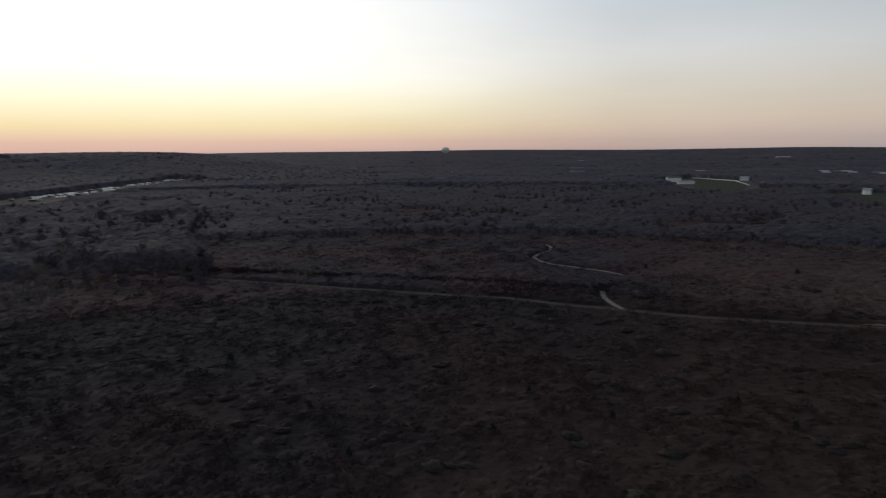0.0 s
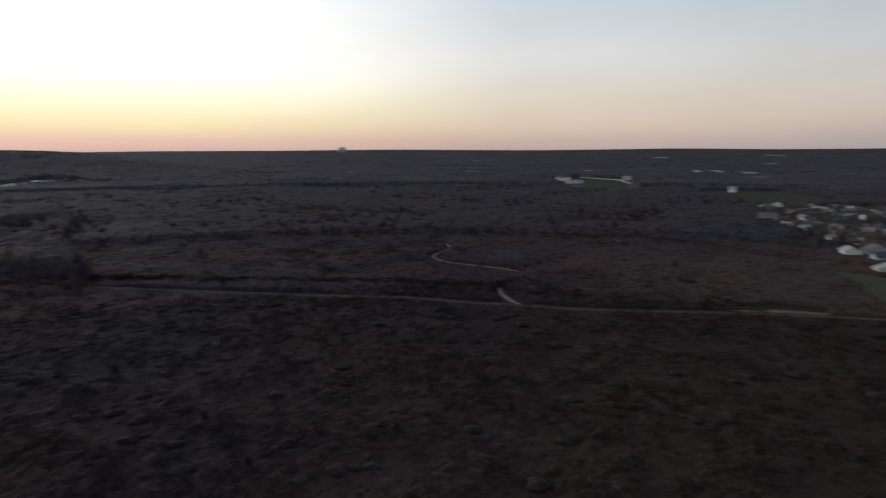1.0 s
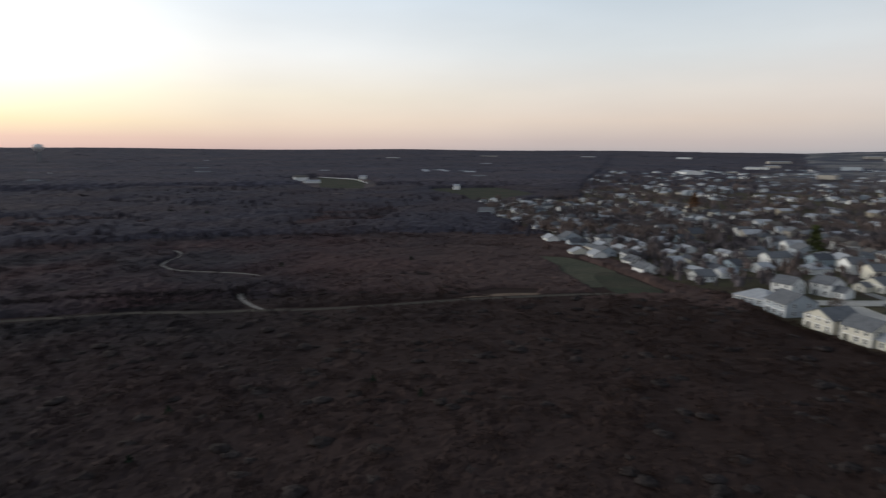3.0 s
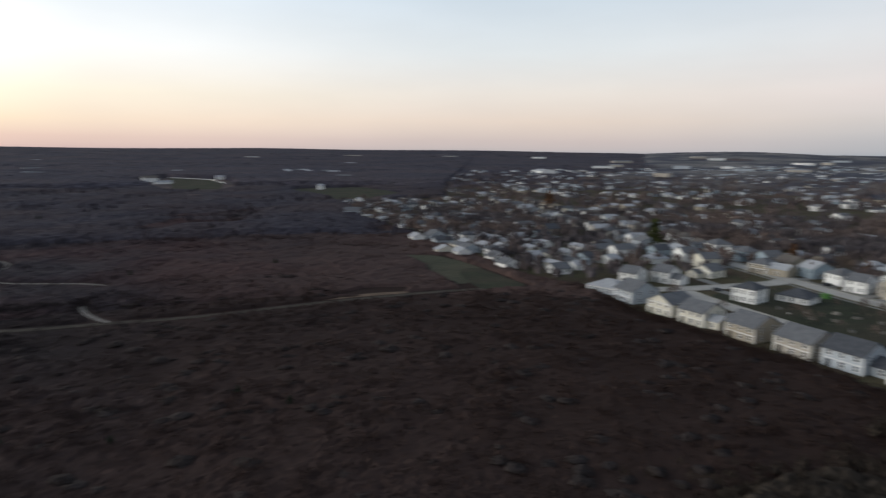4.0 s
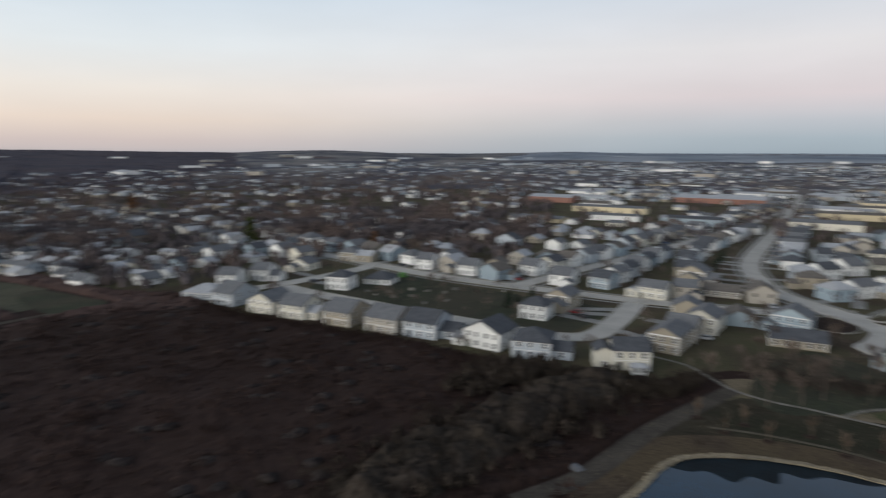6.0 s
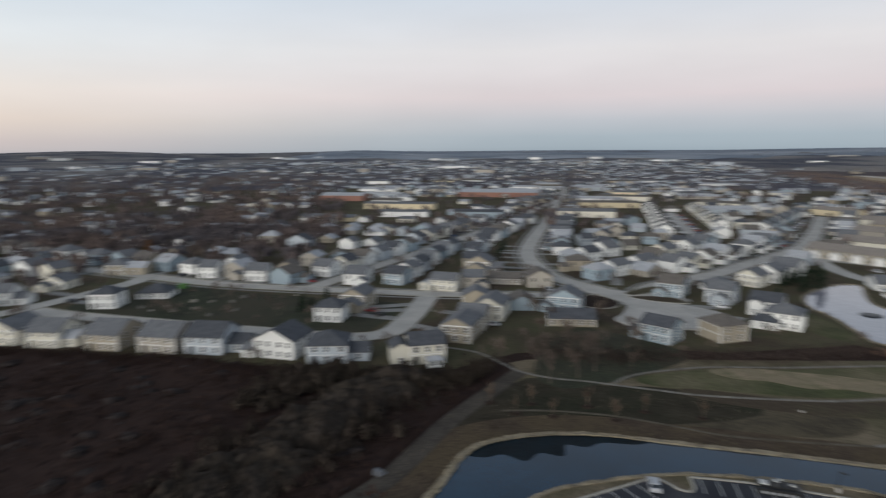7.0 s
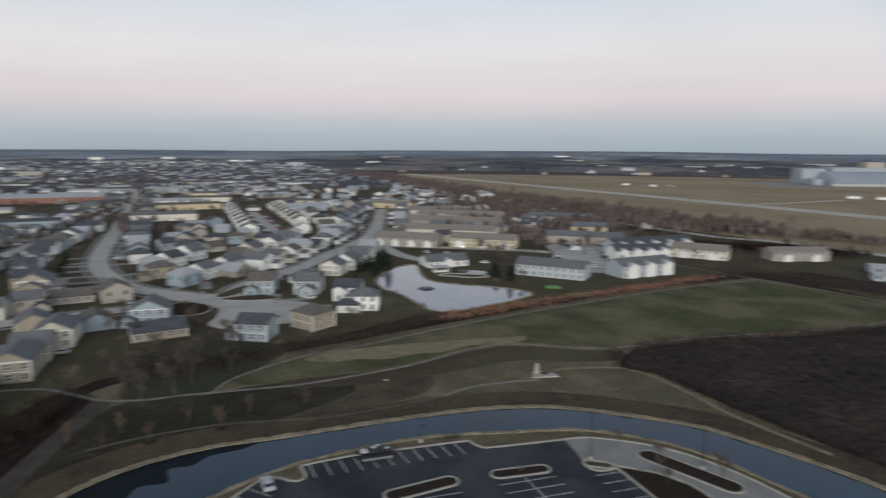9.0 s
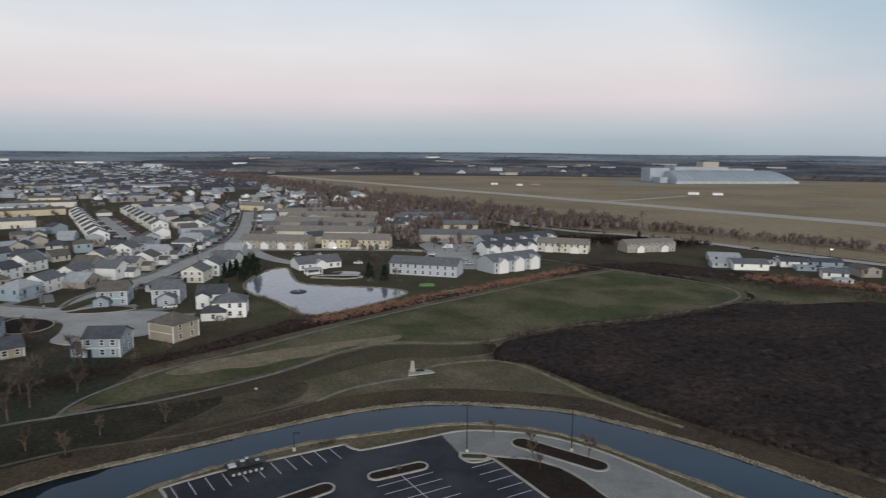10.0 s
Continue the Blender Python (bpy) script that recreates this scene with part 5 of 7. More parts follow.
def hangar():
    """A long vaulted hall with a low front wall; taller flat blocks and a box tower behind it."""
    root = thing("hangar", 204, -1318, 0.2, -141, "huge pale blue-grey metal hangar with a vaulted roof and box tower", "hangar")
    bm = bmesh.new()
    box(bm, -116, 132, 0, 2, 0, 4.6)
    part("front_wall", bm, "stone", root, "pale low front wall")
    prof = [(2, 4.8), (16, 11), (32, 16), (50, 20), (70, 22.5), (92, 23), (110, 0)]
    bm = bmesh.new()
    rows = [[bm.verts.new((8 + sx * (122 - 0.5 * z), y, z)) for sx in (-1, 1)] for y, z in prof]
    for r, q in zip(rows, rows[1:]):
        bm.faces.new((r[0], r[1], q[1], q[0]))
    for e in (0, 1):
        bm.faces.new([r[e] for r in rows] + [bm.verts.new((8 + (-1, 1)[e] * 122, 2, 0))])
    bmesh.ops.recalc_face_normals(bm, faces=bm.faces)
    part("hall_roof", bm, "hangar", root, "pale vaulted metal roof")
    for k in range(16):
        bm = bmesh.new()
        x = -102 + 14.6 * k
        for (y0, z0), (y1, z1) in zip(prof[:5], prof[1:6]):
            tube(bm, (x, y0, z0 + 0.1), (x, y1, z1 + 0.1), 0.35, 0.35, 4)
        part("roof_seam", bm, "metal", root)
    for name, x0, x1, y0, y1, z in (("annex", -134, -94, 76, 120, 28.0), ("back_hall", -66, 52, 112, 160, 29.5), ("low_hall", 52, 108, 112, 150, 26.0), ("side_shed", -134, -118, 30, 66, 11)):
        bm = bmesh.new()
        box(bm, x0, x1, y0, y1, 0, z)
        bmesh.ops.bevel(bm, geom=bm.edges[:], offset=0.6, segments=1, affect="EDGES")
        part(name, bm, "hangar", root)
    bm = bmesh.new()
    box(bm, -4, 30, 112.5, 140, 29.5, 40)
    part("tower", bm, "beige", root, "cream box tower on the roof")
    for k in range(12):
        bm = bmesh.new()
        box(bm, -106 + 19.4 * k, -91 + 19.4 * k, -0.3, 0.2, 0, 4.0)
        part("door", bm, "shingle_pale", root)


hangar()
for x, y, ang, w, d, h, wall in ((552, -1003, -150, 12, 6, 3, "white"), (469, -996, -150, 16, 6, 3, "brick"), (198, -924, -160, 14, 5, 3.4, "white"), (168, -931, -160, 13, 5, 3.2, "white"), (500, -998, -150, 10, 5, 3, "white")):
    house(x, y, ang, w, d, h, 2, wall, Pa, close=False, name="airfield_hut", group="huts on the airfield", pitch=0.2)

# far buildings beyond the heath
house(412, 1127, -12, 24, 14, 7.0, 0, "white", Br, close=False, name="farm_house", group="far houses", note=" above a paddock")
house(404, 1050, -10, 26, 8, 3.4, 0, "white", Pa, close=False, name="barn", group="far houses", note=" above a paddock")
house(588, 1444, -20, 24, 12, 6, 0, "white", Pa, close=False, name="barn", group="far houses", note=" behind a paddock")
house(546, 1147, -25, 14, 10, 5, 0, "white", Pa, close=False, name="barn", group="far houses")
house(-256, 1799, -6, 20, 14, 9, 0, "white", G, close=False, name="farm_house", group="far houses", note=" among bare woods")
house(-3, 1194, 0, 26, 14, 5, 2, "greysid", G, close=False, name="barn", group="far houses")
house(67, 1252, 0, 22, 12, 4, 0, "greysid", G, close=False, name="barn", group="far houses", note=" among bare woods")
house(362, 1700, 0, 34, 14, 8, 0, "white", G, close=False, name="farm_house", group="far houses")
house(-170, 392, 20, 8, 5, 2.4, 0, "white", Pa, close=False, name="shed", group="far houses", note=" among bare trees")
for k in range(9):
    a = -0.02 + 0.012 * k
    house(1500 * math.sin(a), 1500 * math.cos(a) + 20 * (k % 3), 0, 16, 12, 5, k % 2, ("white", "beige", "greysid")[k % 3], G, close=False, name="farm_house", group="far houses")
# houses beyond the airfield: grey and beige walls stand in for haze
for k in range(17):
    a, r = radians(128 + 2.9 * k + 2.5 * math.sin(k * 2.7)), 1560 + 260 * math.sin(k * 1.9) ** 2 + 300 * (k % 3 == 0)
    if 168 < math.degrees(a) < 176:
        continue
    x, y = r * math.sin(a), r * math.cos(a)
    house(x, y, -40 * (k % 4), 11 + 4 * (k % 4), 9, 3.2 + 0.6 * (k % 3), k % 2, ("greysid", "beige", "tan", "greysid")[k % 4], (G, Br, G)[k % 3], close=False, name="farm_house", group="far houses", note=" beyond the airfield").location.z = float(relief(np.array([x]), np.array([y]))[0]) + 2.5
for k in range(6):
    a = -0.30 + 0.022 * k
    house(2300 * math.sin(a), 2300 * math.cos(a), -10, 50, 24, 9, 0, "white", Pa, close=False, name="warehouse", group="far white sheds", pitch=0.15).location.z = 4.5


for k, (a, r) in enumerate(((152, 3300), (153.2, 3350), (147, 2600), (118, 2500), (86, 2300), (74, 2000), (100, 1900), (166, 2500), (60, 2200))):
    x, y = r * math.sin(radians(a)), r * math.cos(radians(a))
    house(x, y, -a - 3 * (k % 3), 40 + 16 * (k % 4), 24, 7, 0, ("white", "greysid", "beige")[k % 3], Pa, close=False, name="warehouse", group="far white sheds", pitch=0.12, note=" in the distance").location.z = float(relief(np.array([x]), np.array([y]))[0]) + 3

# scattered houses beyond the heath and the airfield
for k, (x, y, w) in enumerate(((504, 2316, 20), (305, 1428, 30), (296, 1440, 14), (810, 1347, 16), (835, 1341, 14), (846, 1330, 18), (823, 1272, 13), (866, 1262, 20), (844, 1203, 24), (780, 1290, 14), (724, 1000, 26), (1274, 1720, 36), (523, 778, 8), (330, 445, 13),
                               (1182, -1972, 42), (897, -1656, 36), (726, -1413, 30), (815, -1918, 60), (787, -2048, 50), (668, -1975, 46), (987, -1740, 26), (1060, -1790, 22), (930, -1860, 30))):
    a = math.degrees(math.atan2(x, y))
    house(x, y, -a + 9 * math.sin(k * 2.3), w, 10, 5.5 if y > 0 else 7, 0, ("white", "greysid", "white", "cream")[k % 4] if y > 0 else ("beige", "tan", "beige", "greysid")[k % 4], (Pa, G, Pa)[k % 3] if y > 0 else (Br, Pa)[k % 2],
          close=False, name="farm_house", group="far houses", note=" among bare woods").location.z = float(relief(np.array([float(x)]), np.array([float(y)]))[0]) + (2.5 if abs(y) > 900 else 0)


def fence(points, h, label):
    root = thing("fence", *points[0], 0, 0, label, "fence")
    ox, oy = points[0]
    for (ax, ay), (bx, by) in zip(points, points[1:]):
        bm = bmesh.new()
        strip_mesh(bm, [(ax - ox, ay - oy), (bx - ox, by - oy)], 0.15, -0.15, h - 0.9, h)
        part("rail", bm, "trim", root)
        n = max(2, int(math.hypot(bx - ax, by - ay) / 25))
        for k in range(n + 1):
            bm = bmesh.new()
            px, py = ax - ox + (bx - ax) * k / n, ay - oy + (by - ay) * k / n
            box(bm, px - 0.15, px + 0.15, py - 0.15, py + 0.15, 0, h)
            part("post", bm, "trim", root)


fence([(493, 1254), (522, 1131), (484, 1002), (476, 985)], 1.7, "white rail fence round a green paddock")

# water tower on the far rise
tower = thing("water_tower", 12, 2300, float(relief(np.array([12.0]), np.array([2300.0]))[0]), 0, "pale mushroom-shaped water tower on the horizon", "tower")
bm = bmesh.new()
tube(bm, (0, 0, 0), (0, 0, 40), 5, 4, 16)
part("stem", bm, "shingle_grey", tower, "grey tapering stem")
bm = bmesh.new()
for (r0, z0), (r1, z1) in zip(((4, 40), (12, 47), (14.5, 53), (13.5, 58), (8, 61.5)), ((12, 47), (14.5, 53), (13.5, 58), (8, 61.5), (0.5, 62.5))):
    tube(bm, (0, 0, z0), (0, 0, z1), r0, r1, 24)
part("tank", bm, "white", tower)

# driveways and back-garden clutter
for k, (ax, ay, bx, by) in enumerate(((229, -2, 220, -17), (233, 2, 232, -20), (238, -4, 240, -24), (262, 92, 268, 106), (300, 34, 288, 40), (308, 54, 294, 60), (286, 120, 278, 108), (268, 124, 262, 114), (262, -30, 255, -28), (284, -58, 262, -56), (216, -49, 228, -32), (196, -36, 212, -20), (198, -90, 206, -96),
                                      (199, -131, 206, -124), (214, -134, 220, -121), (228, -128, 231, -117), (272, -118, 258, -112), (286, -138, 266, -138), (312, -156, 280, -164),
                                      (324, -190, 296, -194), (258, -170, 270, -166), (264, -182, 278, -178), (292, 8, 284, 12), (318, -14, 312, -8), (337, -80, 331, -94), (322, -76, 316, -90), (308, -73, 302, -88), (297, -70, 291, -86), (287, -69, 282, -85), (359, -87, 354, -100), (374, -94, 369, -107), (352, -84, 345, -97), (200, 43, 214, 38), (194, 26, 208, 22), (213, 66, 224, 60), (222, 87, 234, 82), (190, 4, 202, 2))):
    ribbon("driveway", [(ax, ay), (bx, by)], 4.6, 0.15, "concrete", "pale concrete driveway", "driveway", 2)


def line_streets():
    """Houses along both sides of the streets wherever there is room, each with its driveway."""
    g = random.Random(4)
    lines = [smooth(s, 4) for s in STREETS]
    water = smooth(POND, 3, True)
    for si in (1, 2, 3, 4, 9, 10, 11):
        line = lines[si]
        for side in (1, -1):
            run, last = 0.0, -20.0
            for (ax, ay), (bx, by) in zip(line, line[1:]):
                seg = math.hypot(bx - ax, by - ay)
                pos = 0.0
                while pos < seg:
                    if run + pos - last > 15.5:
                        ux, uy = (bx - ax) / seg, (by - ay) / seg
                        nx, ny = -uy * side, ux * side
                        px, py = ax + ux * pos, ay + uy * pos
                        front = 12.5 + g.uniform(-1, 2.0)
                        cx, cy = px + nx * (front + 5.5), py + ny * (front + 5.5)
                        q = (np.array([cx]), np.array([cy]))
                        free = all(math.hypot(cx - hx, cy - hy) > 8.0 + size * 0.45 for hx, hy, size in HOUSES)
                        free &= all(away_from(l, *q)[0] > 11.5 for l in lines)
                        free &= bool(inside(TOWN, *q)[0]) and not inside(PARK, *q)[0] and not inside(POND, *q)[0] and away_from(water, *q)[0] > 12
                        free &= not inside([(320, 128), (240, 140), (238, 92), (222, 40), (200, -6), (190, -30), (250, -52), (256, 2), (268, 28), (300, 80)], *q)[0]
                        free &= not inside([(270, -102), (400, -130), (400, -60), (270, -50)], *q)[0]
                        free &= math.hypot(cx - 206, cy + 212) > 30 and math.hypot(cx - 232, cy + 110) > 40
                        if free and math.hypot(cx, cy) < 900:
                            ang = math.degrees(math.atan2(-nx, ny)) 
                            r = math.hypot(cx, cy)
                            wing = (1.0, 6.2, -4, 0, 2.7, "front", (G, Dk, Br)[g.randrange(3)]) if g.random() < 0.45 else None
                            house(px + nx * front, py + ny * front, ang, g.uniform(8.6, 11), g.uniform(9, 11.5), g.choice((5.0, 5.2, 4.9, 3.0)), g.choice((0, 1, 1, 2)),
                                  g.choice(("white", "white", "cream", "greysid", "blue", "tan", "beige", "white")), g.choice((G, G, Dk, Br, Pa)), wing, close=r < 255, note=" on a street" if not wing else " and a front garage")
                            bm = bmesh.new()
                            strip_mesh(bm, [(px + nx * 4.6 + ux * 3, py + ny * 4.6 + uy * 3), (px + nx * (front - 0.2) + ux * 3, py + ny * (front - 0.2) + uy * 3)], 2.3, -2.3, 0.02, 0.15)
                            single("driveway", bm, "concrete", "pale concrete driveway to a house", "driveway", kind="structure")
                            if g.random() < 0.3:
                                DRIVE_CARS.append((px + nx * (front - 5) + ux * 3, py + ny * (front - 5) + uy * 3, math.degrees(math.atan2(ny, nx))))
                            last = run + pos
                    pos += 1.5
                run += seg


DRIVE_CARS = []
line_streets()


def infill():
    """Houses in the gaps of the farther estate, turned like their streets."""
    g = random.Random(17)
    for i in range(21):
        for j in range(28):
            x, y = 290 + 19 * i + g.uniform(-4, 4), -420 + 20 * j + g.uniform(-4, 4)
            q = (np.array([x]), np.array([y]))
            if not inside(BUILT, *q)[0] or math.hypot(x - 206, y + 212) < 60 or inside([(270, -102), (400, -130), (400, -60), (270, -50)], *q)[0]:
                continue
            if any(away_from(l, *q)[0] < 13 for l in STREETS) or any(math.hypot(x - hx, y - hy) < 9.5 + size * 0.5 for hx, hy, size in HOUSES):
                continue
            house(x - 4.6, y + 1.8, -112 + g.choice((0, 0, 22, -20)), g.uniform(8.5, 11), g.uniform(8.5, 10.5), g.choice((5.0, 5.0, 3.0)), g.choice((0, 1, 2)), g.choice(("white", "white", "cream", "greysid", "beige", "blue")),
                  g.choice((G, Dk, Pa, Br)), close=False, note=" between two streets")


infill()


def slide(x, y):
    root = thing("play_set", x, y, 0, 40, "bright green plastic play set on grass", "play set")
    bm = bmesh.new()
    box(bm, -1.2, 1.2, -1.2, 1.2, 0, 2.2)
    part("tower", bm, "playgreen", root)
    bm = bmesh.new()
    extrude_y(bm, [(1.2, 1.4), (4.2, 0.1), (4.2, 0.35), (1.2, 1.7)], -0.5, 0.5)
    part("chute", bm, "playgreen", root)


slide(284.8, 67.9)
bm = bmesh.new()
box(bm, -5, 5, -1.6, 1.6, 0, 0.35)
single("tarpaulin", bm, "playgreen", "long flat green tarpaulin on the lawn", "tarpaulin", m=pose(146, -212, 0.06, 0, 0, -115))
for k, (x, y) in enumerate(((251.8, 74.9), (251.9, 65.9), (246.5, 55), (256.4, 51), (241.4, 40.4), (255, 43.6), (258, 58), (244, 62), (262, 40), (236, 48))):
    bm = bmesh.new()
    box(bm, -1.1, 1.1, -0.5, 0.5, 0.0, 0.5)
    box(bm, -1.1, 1.1, 0.4, 0.6, 0.4, 1.0)
    single("garden_bench", bm, "path", "weathered bench on the empty plot", "bench", "benches of the plot", m=pose(x, y, 0.12, 0, 0, 40 * k))

# ---- cars ----


def car(paint, label):
    root = thing("car", 0, 0, -50, 0, label, "car", "parked cars")
    bm = bmesh.new()
    extrude_y(bm, [(-2.2, 0.3), (2.2, 0.3), (2.25, 0.7), (2.05, 0.92), (1.0, 1.0), (-2.05, 1.0), (-2.25, 0.8)], -0.9, 0.9)
    bmesh.ops.bevel(bm, geom=bm.edges[:], offset=0.06, segments=1, affect="EDGES")
    part("body", bm, paint, root)
    bm = bmesh.new()
    extrude_y(bm, [(-1.9, 0.98), (1.0, 0.98), (0.35, 1.42), (-1.45, 1.45)], -0.78, 0.78)
    part("cabin_glass", bm, "pane", root, "dark car windows")
    bm = bmesh.new()
    extrude_y(bm, [(-1.5, 1.4), (0.38, 1.4), (0.3, 1.5), (-1.4, 1.5)], -0.72, 0.72)
    part("roof", bm, paint, root)
    for sx in (-1.4, 1.4):
        for sy in (-0.88, 0.88):
            bm = bmesh.new()
            tube(bm, (sx, sy - 0.1, 0.33), (sx, sy + 0.1, 0.33), 0.33, 0.33, 10)
            part("wheel", bm, "rubber", root)
    return root


CARS = [car("car_white", "white saloon car parked outdoors"), car("car_silver", "silver saloon car parked outdoors"), car("car_dark", "dark saloon car parked outdoors"), car("car_red", "dark red saloon car parked outdoors"), car("car_blue", "dark blue saloon car parked outdoors")]


def park(kind, x, y, rz, z=0.2):
    c = copy_thing(CARS[kind], pose(x, y, z, 0, 0, rz))
    return c


park(1, 104.2, -49.6, -20)
for kind, x, y, rz in ((2, 226, -10, 40), (3, 231, -8, 60), (2, 198, -37, 60), (1, 206, -46, 60), (0, 214, -132, 50), (2, 300, -128, 30), (4, 286, -152, -40), (1, 284, -160, 30), (0, 262, -240, -20),
                       (0, 252, -246, -20), (0, 218, -238, 30), (2, 188, 3, 20), (1, 198, 44, 20), (3, 246, 112, 20), (2, 240, 106, 40), (2, 266, 104, 50), (0, 178, -252, 20), (0, 172, -268, 60), (2, 60, -408, 20)):
    park(kind, x, y, rz)
for k in range(22):
    park((0, 4, 1, 0, 2, 4, 1)[k % 7], 21 + 3.4 * (k % 8) + math.sin(k * 3.0), -372 + 9 * (k // 8) - 0.45 * (k % 8), 60 + 14 * math.sin(k * 2.0))
for k in range(26):
    t = (k // 2) / 12
    side = 5.5 if k % 2 else -5.5
    park((2, 4, 0, 1, 2, 3)[k * 5 % 6], 385 + 130 * t - side * 0.4, -222 - 56 * t - side, 66 if k % 2 else 246)
for k in range(18):
    park((1, 2, 0, 4)[k * 3 % 4], 352 + 6.0 * k + 4, -268 - 5.6 * k + 6, 40)
for k, (x, y, rz) in enumerate(DRIVE_CARS):
    park((0, 1, 2, 2, 4, 1, 3)[k * 5 % 7], x, y, rz)
# the long far lot of pale vehicles beside the woods
sheet("far_lot", [(-494, 755), (-498, 905), (-514, 1090), (-532, 1360), (-590, 1360), (-576, 1090), (-560, 905), (-556, 745)], 0.15, "track", "long grey lot of parked vehicles", "car park")


def trailer():
    root = thing("camper_trailer", 0, 0, -50, 0, "pale boxy camper trailer parked in rows", "trailer", "parked trailers")
    bm = bmesh.new()
    extrude_y(bm, [(-4.6, 0.6), (4.2, 0.6), (4.7, 1.8), (4.3, 3.4), (-4.4, 3.5), (-4.7, 2.6)], -1.3, 1.3)
    part("body", bm, "car_white", root)
    for s in (-1.25, 1.25):
        bm = bmesh.new()
        tube(bm, (-0.6, s - 0.12, 0.42), (-0.6, s + 0.12, 0.42), 0.42, 0.42, 8)
        part("wheel", bm, "rubber", root)
    return root


CAMPER = trailer()
LOT_RNG = random.Random(4)
for k in range(124):
    t = (k // 2) / 62
    x, y = -503 - 36 * t * t - 6 * t - (k % 2) * 26, 766 + 580 * t + LOT_RNG.uniform(-2, 2)
    if LOT_RNG.random() < 0.22 or math.sin(k * 0.21) > 0.86:
        continue
    c = copy_thing(CAMPER, pose(x + LOT_RNG.uniform(-1, 1), y, 0.2, 0, 0, 8 + LOT_RNG.uniform(-6, 6)))
    c.scale = (LOT_RNG.uniform(0.6, 0.95), 0.95, LOT_RNG.uniform(0.65, 1.0))
    if LOT_RNG.random() < 0.55:
        tone = LOT_RNG.choice(("car_silver", "car_dark", "car_silver"))
        for o in c.children:
            if o.name.startswith("body"):
                o.data = o.data.copy()
                o.data.materials[0] = M[tone]
        tagged(c, "dull grey camper trailer parked in rows" if tone == "car_silver" else "dark camper trailer parked in rows")
CARS.append(CAMPER)


def van():
    root = thing("delivery_van", 208.9, -306.4, 0.25, 30, "white delivery van parked on a concrete yard", "van")
    bm = bmesh.new()
    extrude_y(bm, [(-3.0, 0.4), (3.0, 0.4), (3.05, 1.0), (2.2, 1.25), (1.5, 2.1), (1.3, 2.6), (-2.9, 2.65), (-3.05, 1.6)], -1.05, 1.05)
    part("body", bm, "car_white", root)
    bm = bmesh.new()
    extrude_y(bm, [(1.62, 2.0), (2.2, 1.3), (2.24, 1.34), (1.66, 2.05)], -0.9, 0.9)
    part("windscreen", bm, "pane", root, "dark windscreen")
    for sx in (-1.8, 1.9):
        for sy in (-1.0, 1.0):
            bm = bmesh.new()
            tube(bm, (sx, sy - 0.12, 0.38), (sx, sy + 0.12, 0.38), 0.38, 0.38, 10)
            part("wheel", bm, "rubber", root)


van()
for k, (x, y, rz) in enumerate(((196, -268, 60), (199, -274, 60), (203, -282, 62), (216, -322, -20), (205, -318, 40), (184, -296, 50), (176, -272, 140), (222, -318, -25))):
    park((1, 2, 0, 4)[k % 4], x, y, rz)
for c in CARS:
    for o in (*c.children_recursive, c):
        bpy.data.objects.remove(o)

# ---- the display vehicle, lamps and monument of the park ----
veh = thing("tracked_vehicle", 99.6, -69.2, 0.2, -118, "black tracked display vehicle with pale wheels and turret", "vehicle")
bm = bmesh.new()
extrude_y(bm, [(-3.2, 0.8), (-2.7, 0.45), (2.9, 0.45), (3.5, 0.95), (2.4, 1.4), (-3.2, 1.3)], -1.0, 1.0)
part("hull", bm, "dark", veh)
for s in (-1.35, 1.35):
    bm = bmesh.new()
    extrude_y(bm, [(-3.3, 0.7), (-2.8, 0.05), (2.6, 0.05), (3.4, 0.65), (3.2, 1.0), (-3.2, 1.0)], s - 0.28, s + 0.28)
    part("track", bm, "rubber", veh)
    bm = bmesh.new()
    box(bm, -3.3, 3.2, s - 0.36, s + 0.36, 1.02, 1.1)
    part("mudguard", bm, "dark", veh)
    for k in range(6):
        bm = bmesh.new()
        tube(bm, (-2.35 + 0.94 * k, s - 0.34, 0.42), (-2.35 + 0.94 * k, s + 0.34, 0.42), 0.26, 0.26, 12)
        part("wheel", bm, "shingle_pale", veh, "pale road wheel")
bm = bmesh.new()
bmesh.ops.create_cone(bm, cap_ends=True, segments=12, radius1=1.15, radius2=0.75, depth=0.6, matrix=Matrix.Translation((-0.4, 0, 1.65)))
part("turret", bm, "dark", veh)
# pale plates stand in for bright highlights on the vehicle's top
for x0, x1, y0, y1, z0 in ((-0.9, -0.2, -0.6, 0.1, 1.96), (0.0, 0.5, 0.1, 0.6, 1.96), (-2.9, -1.7, -0.8, 0.7, 1.36), (1.7, 2.3, -0.3, 0.7, 1.41)):
    bm = bmesh.new()
    box(bm, x0, x1, y0, y1, z0, z0 + 0.14)
    part("hatch_cover", bm, "paint", veh, "pale plate standing in for a bright highlight")
bm = bmesh.new()
tube(bm, (0.5, 0, 1.75), (3.9, 0, 1.9), 0.1, 0.08, 8)
part("barrel", bm, "dark", veh)


